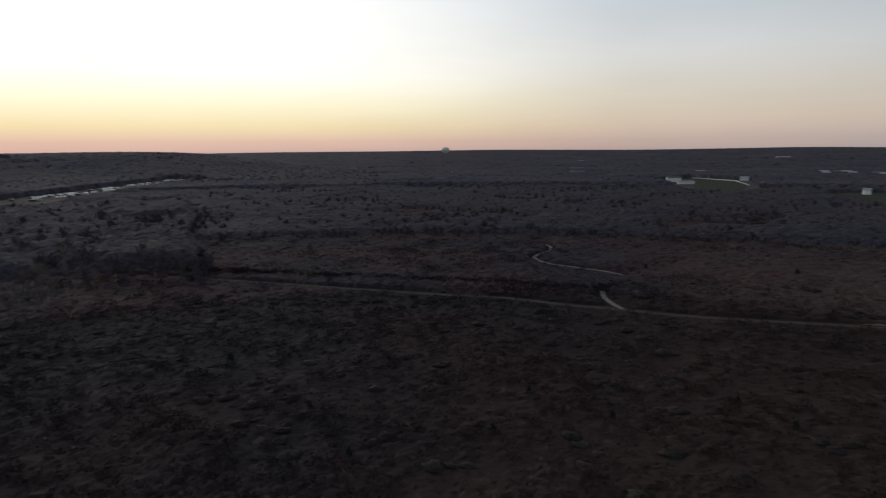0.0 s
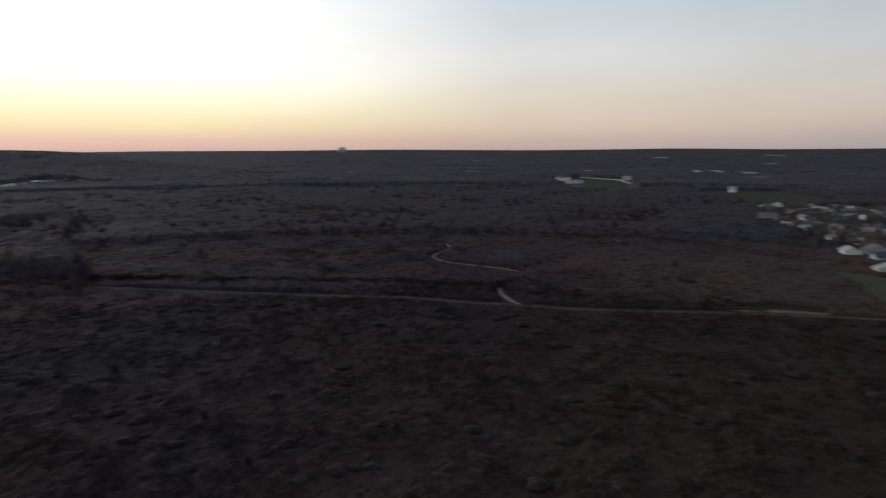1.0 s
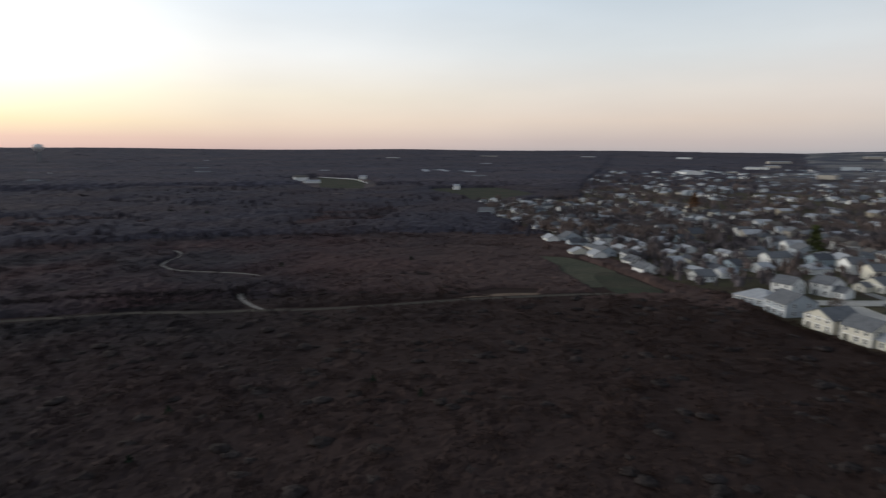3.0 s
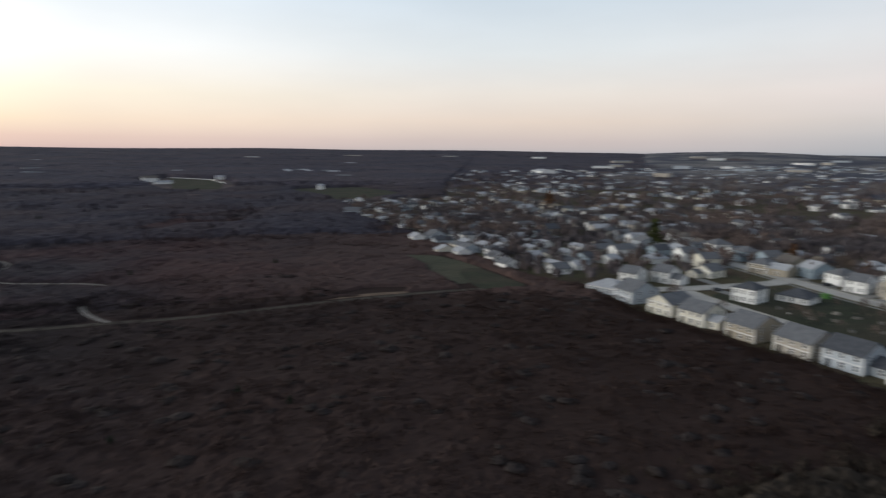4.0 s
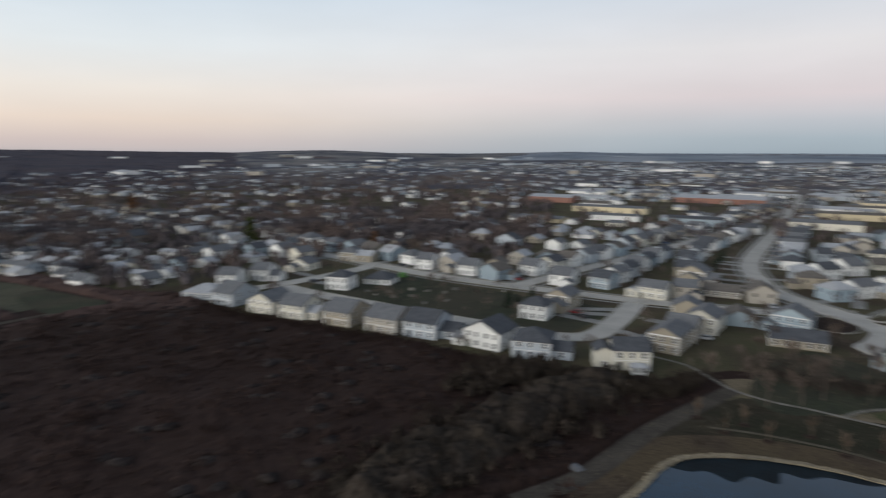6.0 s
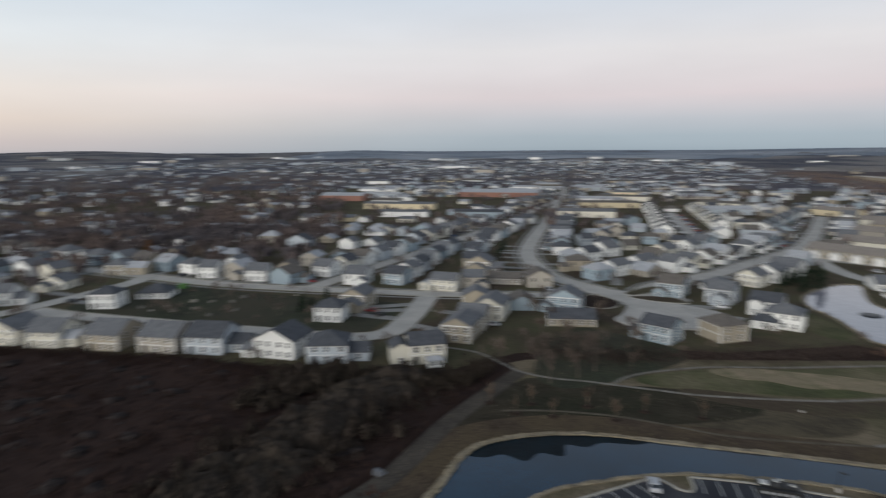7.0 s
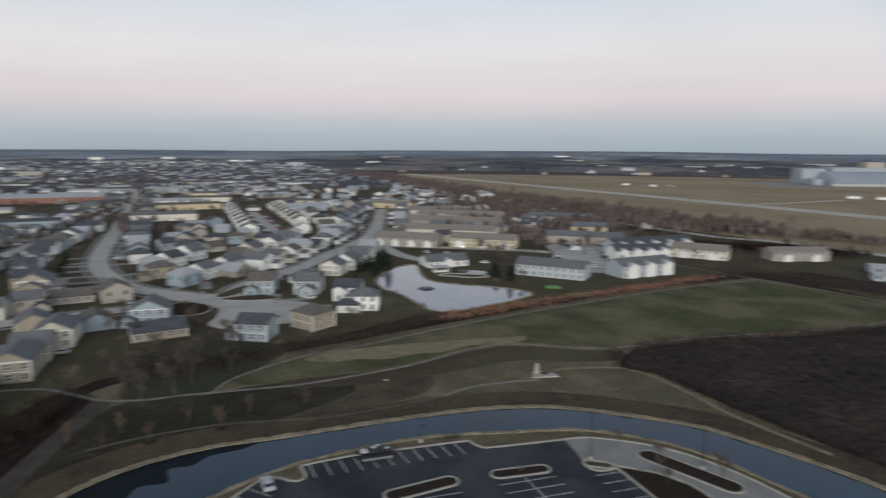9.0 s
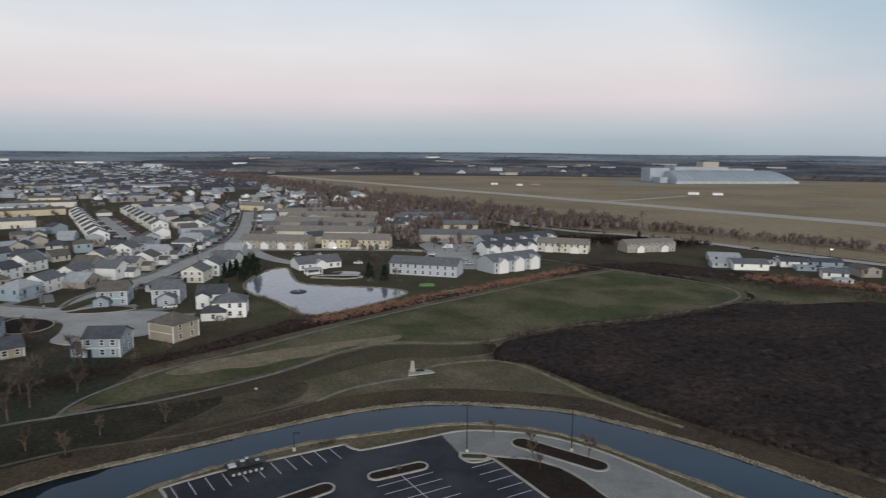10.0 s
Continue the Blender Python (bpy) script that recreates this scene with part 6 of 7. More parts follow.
def lamp_post(x, y, h=9.2, lit=False, heads=2):
    root = thing("street_lamp", x, y, 0.1, 30, "thin dark lamp post with flat heads" if not lit else "thin lamp post with a lit head", "lamp", "lamp posts")
    bm = bmesh.new()
    tube(bm, (0, 0, 0), (0, 0, 0.7), 0.3, 0.3, 8)
    part("base", bm, "stone", root)
    bm = bmesh.new()
    tube(bm, (0, 0, 0.7), (0, 0, h), 0.11, 0.07, 8)
    part("pole", bm, "dark", root)
    for k in range(heads):
        s = 1 if k else -1
        bm = bmesh.new()
        box(bm, min(0.1 * s, 1.1 * s), max(0.1 * s, 1.1 * s), -0.2, 0.2, h - 0.1, h + 0.06)
        part("head", bm, "lamp" if lit else "dark", root)


for x, y in ((71, -96), (55, -107)):
    lamp_post(x, y)
lamp_post(98, -79, 3.6, False, 1)
for x, y in ((252, -108), (236, -118), (270, -150), (228, -30), (262, 20), (246, 70), (300, -20), (318, -96), (286, -196), (330, -246), (84, -410), (40, -392), (-20, -376), (112, -424)):
    lamp_post(x, y, 7.5, False, 1)
for x, y in ((22, -382), (236, -240), (420, -300)):
    lamp_post(x, y, 6.5, True, 1)

mon = thing("monument", 104, -125, 0.1, -140, "pale stone pillar on a flat wedge-shaped plinth", "monument")
bm = bmesh.new()
low = [bm.verts.new((x, y, 0)) for x, y in ((-1.3, -2.0), (5.6, -0.4), (5.2, 0.9), (1.2, 3.0), (-0.8, 2.6))]
top = [bm.verts.new((v.co.x * 0.97, v.co.y * 0.97, 0.28)) for v in low]
bm.faces.new(top)
for k in range(5):
    bm.faces.new((low[k], low[(k + 1) % 5], top[(k + 1) % 5], top[k]))
part("plinth", bm, "kerb", mon)
bm = bmesh.new()
extrude_y(bm, [(-0.6, 0.28), (0.6, 0.28), (0.46, 2.9), (-0.36, 3.0)], -0.35, 0.35)
bmesh.ops.translate(bm, verts=bm.verts, vec=(0, 0.9, 0))
part("pillar", bm, "kerb", mon)
bm = bmesh.new()
box(bm, 0.9, 3.0, 0.5, 1.0, 0.28, 0.75)
part("bench", bm, "dark", mon, "dark low bench slab")
bm = bmesh.new()
box(bm, -0.3, 0.3, -0.2, 0.2, 0, 0.4)
single("sign_box", bm, "stone", "small pale box beside the meadow path", "box", m=pose(128, -96, 0.06))
bm = bmesh.new()
box(bm, -1.4, 1.4, -0.9, 0.9, 0, 0.4)
box(bm, -1.0, 0.8, -0.6, 0.6, 0.3, 0.7)
single("culvert", bm, "shingle_grey", "grey concrete culvert at the end of the track", "culvert", m=pose(117, -4, 0.0, 0, 0, 40))

# pale sheds and clearings scattered to the horizon
SHED_RNG = random.Random(12)
for k in range(34):
    a, r = radians(SHED_RNG.uniform(28, 176)), SHED_RNG.uniform(1500, 3300)
    x, y = r * math.sin(a), r * math.cos(a)
    q = (np.array([x]), np.array([y]))
    if inside(AIRFIELD, *q)[0]:
        continue
    house(x, y, -math.degrees(a) + SHED_RNG.uniform(-25, 25), SHED_RNG.uniform(24, 75) * r / 2400, 22, 9, 0, SHED_RNG.choice(("white", "greysid", "beige", "white")), SHED_RNG.choice((Pa, Pa, G)), close=False,
          name="warehouse", group="far white sheds", pitch=0.12, note=" among far woods").location.z = float(relief(*q)[0]) + 2.5

# ---- trees ----


def branches(seed, height, spread, levels=3):
    """A bare tree: limbs as tapered tubes, twigs as slender triangles. Returns two bmeshes."""
    g = random.Random(seed)
    limb, twig = bmesh.new(), bmesh.new()

    def grow(p, d, length, r, level):
        q = p + d * length
        tube(limb, p, q, r, r * 0.62, 5 if level < 2 else 3)
        if level >= levels:
            for _ in range(9):
                e = (d + Vector((g.uniform(-1, 1), g.uniform(-1, 1), g.uniform(-0.4, 0.9))) * 0.9).normalized()
                s = p + d * length * g.uniform(0.2, 1.0)
                n = e.orthogonal().normalized() * g.uniform(0.018, 0.042)
                m = e * length * g.uniform(0.6, 1.3)
                twig.faces.new([twig.verts.new(s - n), twig.verts.new(s + n), twig.verts.new(s + m)])
            return
        for k in range(4 if level else 6):
            e = (d * (0.75 if level else 0.9) + Vector((g.uniform(-1, 1), g.uniform(-1, 1), g.uniform(-0.1, 0.5))) * spread).normalized()
            grow(p + d * length * g.uniform(0.45, 1.0), e, length * g.uniform(0.5, 0.75), r * 0.5, level + 1)

    grow(Vector((0, 0, 0)), Vector((g.uniform(-0.05, 0.05), g.uniform(-0.05, 0.05), 1)).normalized(), height * 0.42, height * 0.022, 0)
    return limb, twig


def bare_tree(seed, height, label, bark="bark", spread=0.75, twigs="twig"):
    root = thing("bare_tree", 0, 0, -60, 0, label, "tree", "bare trees")
    limb, twig = branches(seed, height, spread)
    part("trunk", limb, bark, root)
    part("crown", twig, twigs, root)
    return root


def conifer(seed, height, label, mat="needle", wide=0.3):
    g = random.Random(seed)
    root = thing("evergreen_tree", 0, 0, -60, 0, label, "tree", "evergreens")
    bm = bmesh.new()
    tube(bm, (0, 0, 0), (0, 0, height * 0.9), height * 0.025, height * 0.006, 6)
    part("trunk", bm, "bark", root)
    bm = bmesh.new()
    for k in range(420):
        t = g.random() ** 0.8
        r = (1 - t) * height * wide * g.uniform(0.55, 1.1) + 0.1
        a = g.uniform(0, 6.283)
        p = Vector((r * math.cos(a), r * math.sin(a), height * (0.06 + 0.92 * t) - r * 0.15))
        s = height * 0.055 * g.uniform(0.7, 1.5)
        q = [p + Vector((g.gauss(0, s), g.gauss(0, s), g.gauss(0, s * 0.7))) for _ in range(3)]
        bm.faces.new([bm.verts.new(v) for v in q])
    part("crown", bm, mat, root)
    return root


TREES = [bare_tree(3 + k, 10.0, "bare brown tree with a spreading crown") for k in range(4)]
YOUNG = bare_tree(21, 6.0, "slim tan young tree in a mulch ring", "tanbark", 0.42, "tanbark")
PALE = bare_tree(31, 12.0, "tall bare tree with pale bark", "palebark", 0.5, "palebark")
FIR = conifer(5, 8.0, "dark green evergreen tree")
CEDAR = conifer(6, 3.0, "small dark cedar bush on the heath", wide=0.42)
OLIVE = conifer(7, 12.0, "tall olive-green conifer among the houses", "needle2", 0.26)
RUST = conifer(8, 12.0, "oak that keeps its rust-brown leaves", "rustleaf", 0.4)


def plant(ob, x, y, s=1.0, z=0.0):
    c = copy_thing(ob, pose(x, y, z, 0, 0, (x * 37 + y * 91) % 360))
    c.scale = (s, s, s)
    return c


# young trees of the park, each in a ring of mulch
for x, y in ((144.6, -30.8), (137.8, -34.9), (142.3, -39.8), (135, -42.3), (138.7, -51.6), (131, -54.8), (134, -62.8), (128.7, -73.3)):
    plant(YOUNG, x, y, 0.72 + 0.02 * (x % 7))
    bm = bmesh.new()
    bmesh.ops.create_cone(bm, cap_ends=True, segments=14, radius1=1.3, radius2=0.9, depth=0.25, matrix=Matrix.Translation((x, y, 0.15)))
    single("mulch_ring", bm, "mulch", "dark ring of mulch round a young tree", "mulch", "mulch rings")
for x, y, s in ((70, -104.5, 0.42), (62, -104.6, 0.42), (51.5, -106.5, 0.6), (57, -97.5, 0.45), (77, -83, 0.2), (60, -101, 0.4)):
    plant(TREES[int(x) % 4], x, y, s)
# larger trees by the houses
for x, y, s in ((156, -56, 1.1), (160, -62, 1.2), (164, -48, 1.0), (154, -48, 0.9), (170, -60, 1.0), (214, -86, 0.9), (206, -82, 0.8), (228, -70, 0.9)):
    plant(TREES[int(x + y) % 4], x, y, s)
for x, y, s in ((183, -83, 1.0), (177, -82, 0.8), (169, -64, 1.1), (160, -72, 0.9), (187, -64, 0.9), (192, -58, 0.8), (205, -66, 0.8), (229, -82, 0.9), (226, -64, 0.7), (216, -62, 0.8), (172, -40, 0.9), (180, -50, 0.8), (168, -52, 0.7),
                (262, 44, 0.8), (250, 30, 0.6), (268, 52, 0.7), (256, 16, 0.6), (244, 4, 0.6), (300, -40, 0.8), (318, 70, 0.9), (330, 86, 1.0), (284, 100, 0.9), (276, -66, 0.8), (300, -110, 0.7), (264, -124, 0.6),
                (240, -130, 0.7), (290, -170, 0.7), (310, -200, 0.8), (176, -214, 0.8), (205, -240, 0.8), (195, -262, 0.9), (232, -258, 0.9), (214, -300, 1.0), (180, -286, 0.8), (130, -338, 0.9), (122, -344, 1.0), (150, -350, 0.9),
                (112, -380, 1.1), (92, -392, 1.0), (70, -420, 0.9), (30, -412, 1.0), (8, -330, 0.8), (-10, -350, 1.0), (26, -342, 0.7), (148, -326, 0.8)):
    plant(TREES[int(x * 3 + y) % 4], x, y, s * 0.9)
for x, y, s in ((240, -186, 0.9), (236, -190, 1.0), (244, -182, 0.8), (232, -178, 0.7), (222, -160, 0.6), (198, -152, 0.5), (181, -212, 0.9), (190, -214, 0.7), (194, -217, 0.8), (252, 8, 0.6), (326, -78, 0.8), (356, -88, 0.8), (-12, -322, 1.0), (-18, -326, 1.2), (310, -212, 0.7), (366, -206, 0.7), (126, -402, 0.8), (250, -190, 0.75), (246, -187, 0.8), (253, -198, 0.8), (257, -206, 0.75), (248, -196, 0.7), (243, -178, 0.7), (251, -184, 0.65)):
    plant(FIR, x, y, s)
plant(FIR, 236.4, 16.2, 0.75)
plant(FIR, 239, 13, 0.55)
plant(TREES[1], 339.8, 76.3, 1.35)
plant(TREES[2], 334, 72, 1.1)
for x, y, s in ((259, 45, 0.5), (252, 35, 0.45), (246, 28, 0.4), (268, 60, 0.5)):
    plant(TREES[int(x) % 4], x, y, s)
plant(OLIVE, 356, 178, 1.5)
plant(RUST, 520, 373, 1.6)
plant(RUST, 372, 106, 0.8)
plant(RUST, 344, 66, 0.7)
# cedars and pale trees on the heath
for x, y, s in ((-58, 165, 1.3), (20, 142, 0.9), (-30, 134, 0.8), (62, 440, 1.6), (66, 135, 0.9), (10, 122, 0.8), (36, 128, 0.8), (-18, 112, 0.8), (72, 122, 0.8), (120, 560, 2.0), (96, 590, 2.0), (-130, 420, 1.2), (98, 300, 1.0), (160, 280, 1.2)):
    plant(CEDAR, x, y, s)
for x, y, s in ((-62, 279, 0.9), (-66, 281, 0.8), (-191, 310, 1.2), (-186, 316, 1.0), (-147, 225, 1.0), (-160, 232, 1.1), (-152, 240, 1.2), (-170, 262, 1.2), (-205, 600, 1.0), (-178, 300, 1.0), (-130, 214, 0.8)):
    plant(PALE, x, y, s)
for x, y, s in ((-168, 250, 1.4), (-150, 212, 1.2), (-180, 280, 1.4), (-200, 330, 1.5), (-140, 250, 1.1), (-215, 300, 1.5), (-160, 330, 1.2), (-190, 240, 1.5), (-175, 210, 1.4), (-230, 340, 1.6)):
    plant(TREES[int(x * 3 + y) % 4], x, y, s)
for c in (*TREES, YOUNG, PALE, FIR, CEDAR, OLIVE, RUST):
    for o in (*c.children_recursive, c):
        bpy.data.objects.remove(o)

# ---- what nobody could count: brush, thickets, woods, far roofs ----
LINES = [smooth(PATH_LOW, 3), smooth(PATH_HIGH, 3), smooth(TRAIL_UP, 4), smooth(TRAIL_LOW, 3), smooth(TRACK, 3)]


def heath_ok(x, y):
    """Whether places are heath, clear of lawns, paths and water."""
    ok = ~(inside(TOWN, x, y) | inside(PARK, x, y) | inside(AIRFIELD, x, y) | inside(LOT, x, y) | inside(DRIVE, x, y))
    ok &= ~inside([(230, 262), (246, 246), (228, 190), (216, 162), (188, 175), (199, 200), (222, 244)], x, y)
    ok &= ~inside([(60, -5), (112, -8), (128, -30), (126, -52), (96, -112), (60, -128), (-60, -100), (-60, -60), (30, -60)], x, y)
    ok &= ~inside([(-490, 740), (-480, 905), (-500, 1360), (-575, 1360), (-555, 905), (-530, 740)], x, y)
    ok &= ~inside([(340, 895), (488, 1262), (530, 1130), (488, 995), (416, 855)], x, y)
    ok &= ~inside([(60, -232), (49, -250), (30, -262), (5, -284), (-50, -290), (-60, -302), (20, -308), (60, -300), (90, -300), (70, -292), (48, -278), (44, -262)], x, y)
    ok &= ~inside([(148, 208), (162, 210), (176, 198), (166, 190), (152, 194)], x, y)
    ok &= ~inside([(465, 755), (502, 820), (610, 795), (565, 635), (500, 595), (425, 585)], x, y)
    for line, gap in zip(LINES, (3.0, 2.5, 2.6, 2.8, 4.0)):
        ok &= away_from(line, x, y) > gap
    return ok & (away_from(smooth([(104, 6), (113, -4), (121, -10), (134, -18.5), (147, -29), (163, -43)], 3), x, y) > 3.4)


def heath_points(n, r0, r1, a0, a1):
    """Points of the heath in a ring sector (degrees clockwise from +y)."""
    r = np.sqrt(RNG.uniform(r0 * r0, r1 * r1, n))
    a = np.radians(RNG.uniform(a0, a1, n))
    x, y = r * np.sin(a), r * np.cos(a)
    ok = heath_ok(x, y)
    return x[ok], y[ok]


def patchy(x, y, metres, seed=0.0):
    """Slow soft variation over the plan, about 0 to 1."""
    k = 1.0 / metres
    return 0.5 + 0.25 * (np.sin(x * k * 1.7 + 2.1 * np.sin(y * k * 0.9 + seed)) + np.sin(y * k * 1.9 + 1.7 * np.sin(x * k * 1.1 + 1.3 + seed)))


def ball(count, width, mid, rx, rz, seed):
    """A round bush or crown of slender twigs that run outward from its middle; a short stem below."""
    g = np.random.default_rng(seed)
    d = g.normal(0, 1, (count, 3))
    d[:, 2] = np.abs(d[:, 2]) * 1.1 - 0.35
    d /= np.linalg.norm(d, axis=1)[:, None]
    out = g.uniform(0.72, 1.08, count)[:, None]
    span = np.array([rx, rx, rz])
    tip = d * out * span + np.array([0, 0, mid])
    root = d * out * span * g.uniform(0.45, 0.75, count)[:, None] + np.array([0, 0, mid * 0.85])
    root += g.normal(0, 0.05, (count, 3))
    perp = np.cross(d, g.normal(0, 1, (count, 3)))
    perp /= np.linalg.norm(perp, axis=1)[:, None] + 1e-9
    w = width * g.uniform(0.6, 1.5, count)[:, None]
    tri = np.stack([root - perp * w, root + perp * w, tip], 1)
    tri[:, :, 2] = np.clip(tri[:, :, 2], 0.0, None)
    stem = np.array([[[-0.02, 0, 0], [0.02, 0, 0], [0, 0, mid]], [[0, -0.02, 0], [0, 0.02, 0], [0, 0, mid]]])
    return np.concatenate([tri, stem])


def lump(seed, mid, rx, rz, rows=4, cols=8):
    """An uneven rounded crown, open below: corners and triangles."""
    g = np.random.default_rng(seed)
    v = []
    for i in range(rows):
        e = math.radians(-28 + 108 / (rows - 1) * i)
        for j in range(cols):
            a = 2 * math.pi * (j + 0.5 * (i % 2)) / cols
            q = g.uniform(0.5, 1.2)
            v.append((rx * q * math.cos(e) * math.cos(a), rx * q * math.cos(e) * math.sin(a), mid + rz * q * math.sin(e)))
    v.append((0, 0, mid + rz * g.uniform(0.9, 1.1)))
    f = []
    for i in range(rows - 1):
        for j in range(cols):
            p, q = i * cols + j, i * cols + (j + 1) % cols
            f += [(p, q, q + cols), (p, q + cols, p + cols)]
    f += [((rows - 1) * cols + j, (rows - 1) * cols + (j + 1) % cols, rows * cols) for j in range(cols)]
    return np.array(v), np.array(f)


def scatter_lumps(shapes, x, y, z, wide, tall):
    """Puts lumps at places, turned and sized by chance; returns corners and triangles."""
    vs, fs, base = [], [], 0
    pick = RNG.integers(0, len(shapes), len(x))
    turn = RNG.uniform(0, 2 * np.pi, len(x))
    for k, (v, f) in enumerate(shapes):
        s = pick == k
        n = int(s.sum())
        c, d = np.cos(turn[s])[:, None], np.sin(turn[s])[:, None]
        X = (v[None, :, 0] * c - v[None, :, 1] * d) * wide[s][:, None] + x[s][:, None]
        Y = (v[None, :, 0] * d + v[None, :, 1] * c) * wide[s][:, None] + y[s][:, None]
        Z = v[None, :, 2] * tall[s][:, None] + z[s][:, None]
        vs.append(np.stack([X, Y, Z], -1).reshape(-1, 3))
        fs.append((f[None] + (np.arange(n) * len(v))[:, None, None] + base).reshape(-1, 3))
        base += n * len(v)
    return np.concatenate(vs), np.concatenate(fs)


def crowns(x, y, cell, seed):
    """Height of close-set round crowns on the plan, 0 to 1."""
    best = np.zeros(len(x))
    i0, j0 = np.floor(x / cell), np.floor(y / cell)

    def chance(i, j, k):
        q = np.sin(i * 127.1 + j * 311.7 + (seed + k) * 74.7) * 43758.5453
        return q - np.floor(q)
    for di in (-1, 0, 1):
        for dj in (-1, 0, 1):
            i, j = i0 + di, j0 + dj
            cx, cy = (i + chance(i, j, 1)) * cell, (j + chance(i, j, 2)) * cell
            top, wide = 0.5 + 0.5 * chance(i, j, 3), cell * (0.6 + 0.5 * chance(i, j, 4))
            d = np.hypot(x - cx, y - cy) / wide
            best = np.maximum(best, top * np.clip(1 - d * d, 0, 1) ** 0.6)
    return best


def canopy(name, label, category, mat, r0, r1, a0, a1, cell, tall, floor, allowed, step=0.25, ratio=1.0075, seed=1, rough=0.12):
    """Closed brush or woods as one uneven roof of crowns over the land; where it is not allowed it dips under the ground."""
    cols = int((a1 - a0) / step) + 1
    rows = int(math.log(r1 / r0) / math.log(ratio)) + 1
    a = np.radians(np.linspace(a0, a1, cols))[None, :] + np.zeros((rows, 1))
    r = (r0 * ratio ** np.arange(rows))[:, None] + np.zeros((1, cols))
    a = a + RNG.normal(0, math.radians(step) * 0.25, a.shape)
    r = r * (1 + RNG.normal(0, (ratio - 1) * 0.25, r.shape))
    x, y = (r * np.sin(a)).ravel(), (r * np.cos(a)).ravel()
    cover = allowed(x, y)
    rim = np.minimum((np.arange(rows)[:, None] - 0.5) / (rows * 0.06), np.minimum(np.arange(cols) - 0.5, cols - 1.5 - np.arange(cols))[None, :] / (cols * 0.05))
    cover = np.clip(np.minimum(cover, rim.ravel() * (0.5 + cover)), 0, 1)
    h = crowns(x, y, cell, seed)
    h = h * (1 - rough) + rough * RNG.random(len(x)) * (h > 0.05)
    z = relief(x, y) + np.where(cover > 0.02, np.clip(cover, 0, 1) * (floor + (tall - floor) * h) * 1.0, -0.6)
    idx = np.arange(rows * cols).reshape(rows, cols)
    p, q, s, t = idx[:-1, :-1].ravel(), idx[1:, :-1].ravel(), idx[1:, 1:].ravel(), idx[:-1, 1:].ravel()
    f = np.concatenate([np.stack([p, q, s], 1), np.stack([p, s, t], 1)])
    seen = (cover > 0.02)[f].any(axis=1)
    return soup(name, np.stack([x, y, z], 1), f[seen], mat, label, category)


NEAR_SHRUB = [ball(24, 0.042, 0.42, 0.5, 0.5, 40 + k) for k in range(6)]
THICKET = [ball(70, 0.02, 0.55, 0.46, 0.46, 110 + k) for k in range(5)]
FAR_SHRUB = [ball(15, 0.06, 0.42, 0.5, 0.5, 60 + k) for k in range(6)]
CROWN = [ball(40, 0.045, 0.58, 0.42, 0.42, 80 + k) for k in range(6)]
MIDCROWN = [ball(64, 0.024, 0.55, 0.46, 0.46, 130 + k) for k in range(6)]
LUMPS = [lump(140 + k, 0.5, 0.40, 0.42) for k in range(6)]
FAR_LUMPS = [lump(160 + k, 0.5, 0.40, 0.42, 3, 6) for k in range(6)]
FAR_CROWN = [ball(20, 0.036, 0.55, 0.46, 0.46, 180 + k) for k in range(6)]


def heath_cover(lo, hi, metres, seed):
    """How much of the heath is brush, from bare (0) to closed (1), clear of what is open."""
    def cover(x, y):
        p = 0.6 * patchy(x, y, metres, seed) + 0.4 * patchy(x, y, metres * 3.3, seed + 2)
        return np.where(heath_ok(x, y), np.clip((p - lo) / (hi - lo), 0, 1), 0.0)
    return cover


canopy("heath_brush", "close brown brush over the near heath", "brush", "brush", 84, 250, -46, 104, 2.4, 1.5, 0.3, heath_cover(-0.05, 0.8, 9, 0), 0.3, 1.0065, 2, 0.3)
canopy("heath_brush", "close brown brush over the farther heath, greyed for haze", "brush", "far_brush", 250, 680, -48, 72, 3.2, 2.4, 0.5, heath_cover(-0.1, 0.7, 16, 1), 0.22, 1.0055, 3, 0.3)
canopy("heath_brush", "close purple-brown brush beyond the channel", "brush", "south_brush", 96, 330, 140, 206, 2.6, 1.3, 0.1, heath_cover(-0.1, 0.7, 10, 4), 0.3, 1.007, 4, 0.25)
x, y = heath_points(13000, 84, 260, -46, 102)
p = patchy(x, y, 9) * 0.6 + patchy(x, y, 31, 2) * 0.4
keep = RNG.random(len(x)) < 0.45 + p
x, y, p = x[keep], y[keep], p[keep]
size = (0.9 + 1.5 * p) * RNG.uniform(0.7, 1.35, len(x)) * np.where(RNG.random(len(x)) < 0.12, 1.7, 1.0)
soup("heath_brush", *scatter(NEAR_SHRUB, x, y, np.zeros(len(x)), size * 1.5, size), "brush", "leafless brown brush covering the near heath", "brush")
x, y = heath_points(2200, 84, 300, -46, 102)
keep = RNG.random(len(x)) < patchy(x, y, 14, 4) * 1.3
x, y = x[keep], y[keep]
size = RNG.uniform(0.9, 2.3, len(x))
soup("heath_bushes", *scatter_lumps(LUMPS, x, y, np.full(len(x), -0.1), size * 3.0, size * 0.65), "bush", "rounded grey-brown bushes standing out of the heath", "bushes")
x, y = heath_points(20000, 260, 640, -46, 70)
p = patchy(x, y, 13) * 0.5 + patchy(x, y, 50, 1) * 0.5
keep = RNG.random(len(x)) < 0.2 + p
x, y, p = x[keep], y[keep], p[keep]
size = (1.2 + 2.4 * p) * RNG.uniform(0.7, 1.3, len(x))
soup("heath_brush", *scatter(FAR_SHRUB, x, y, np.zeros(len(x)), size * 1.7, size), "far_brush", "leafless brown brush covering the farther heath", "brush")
x, y = heath_points(10000, 96, 330, 140, 205)
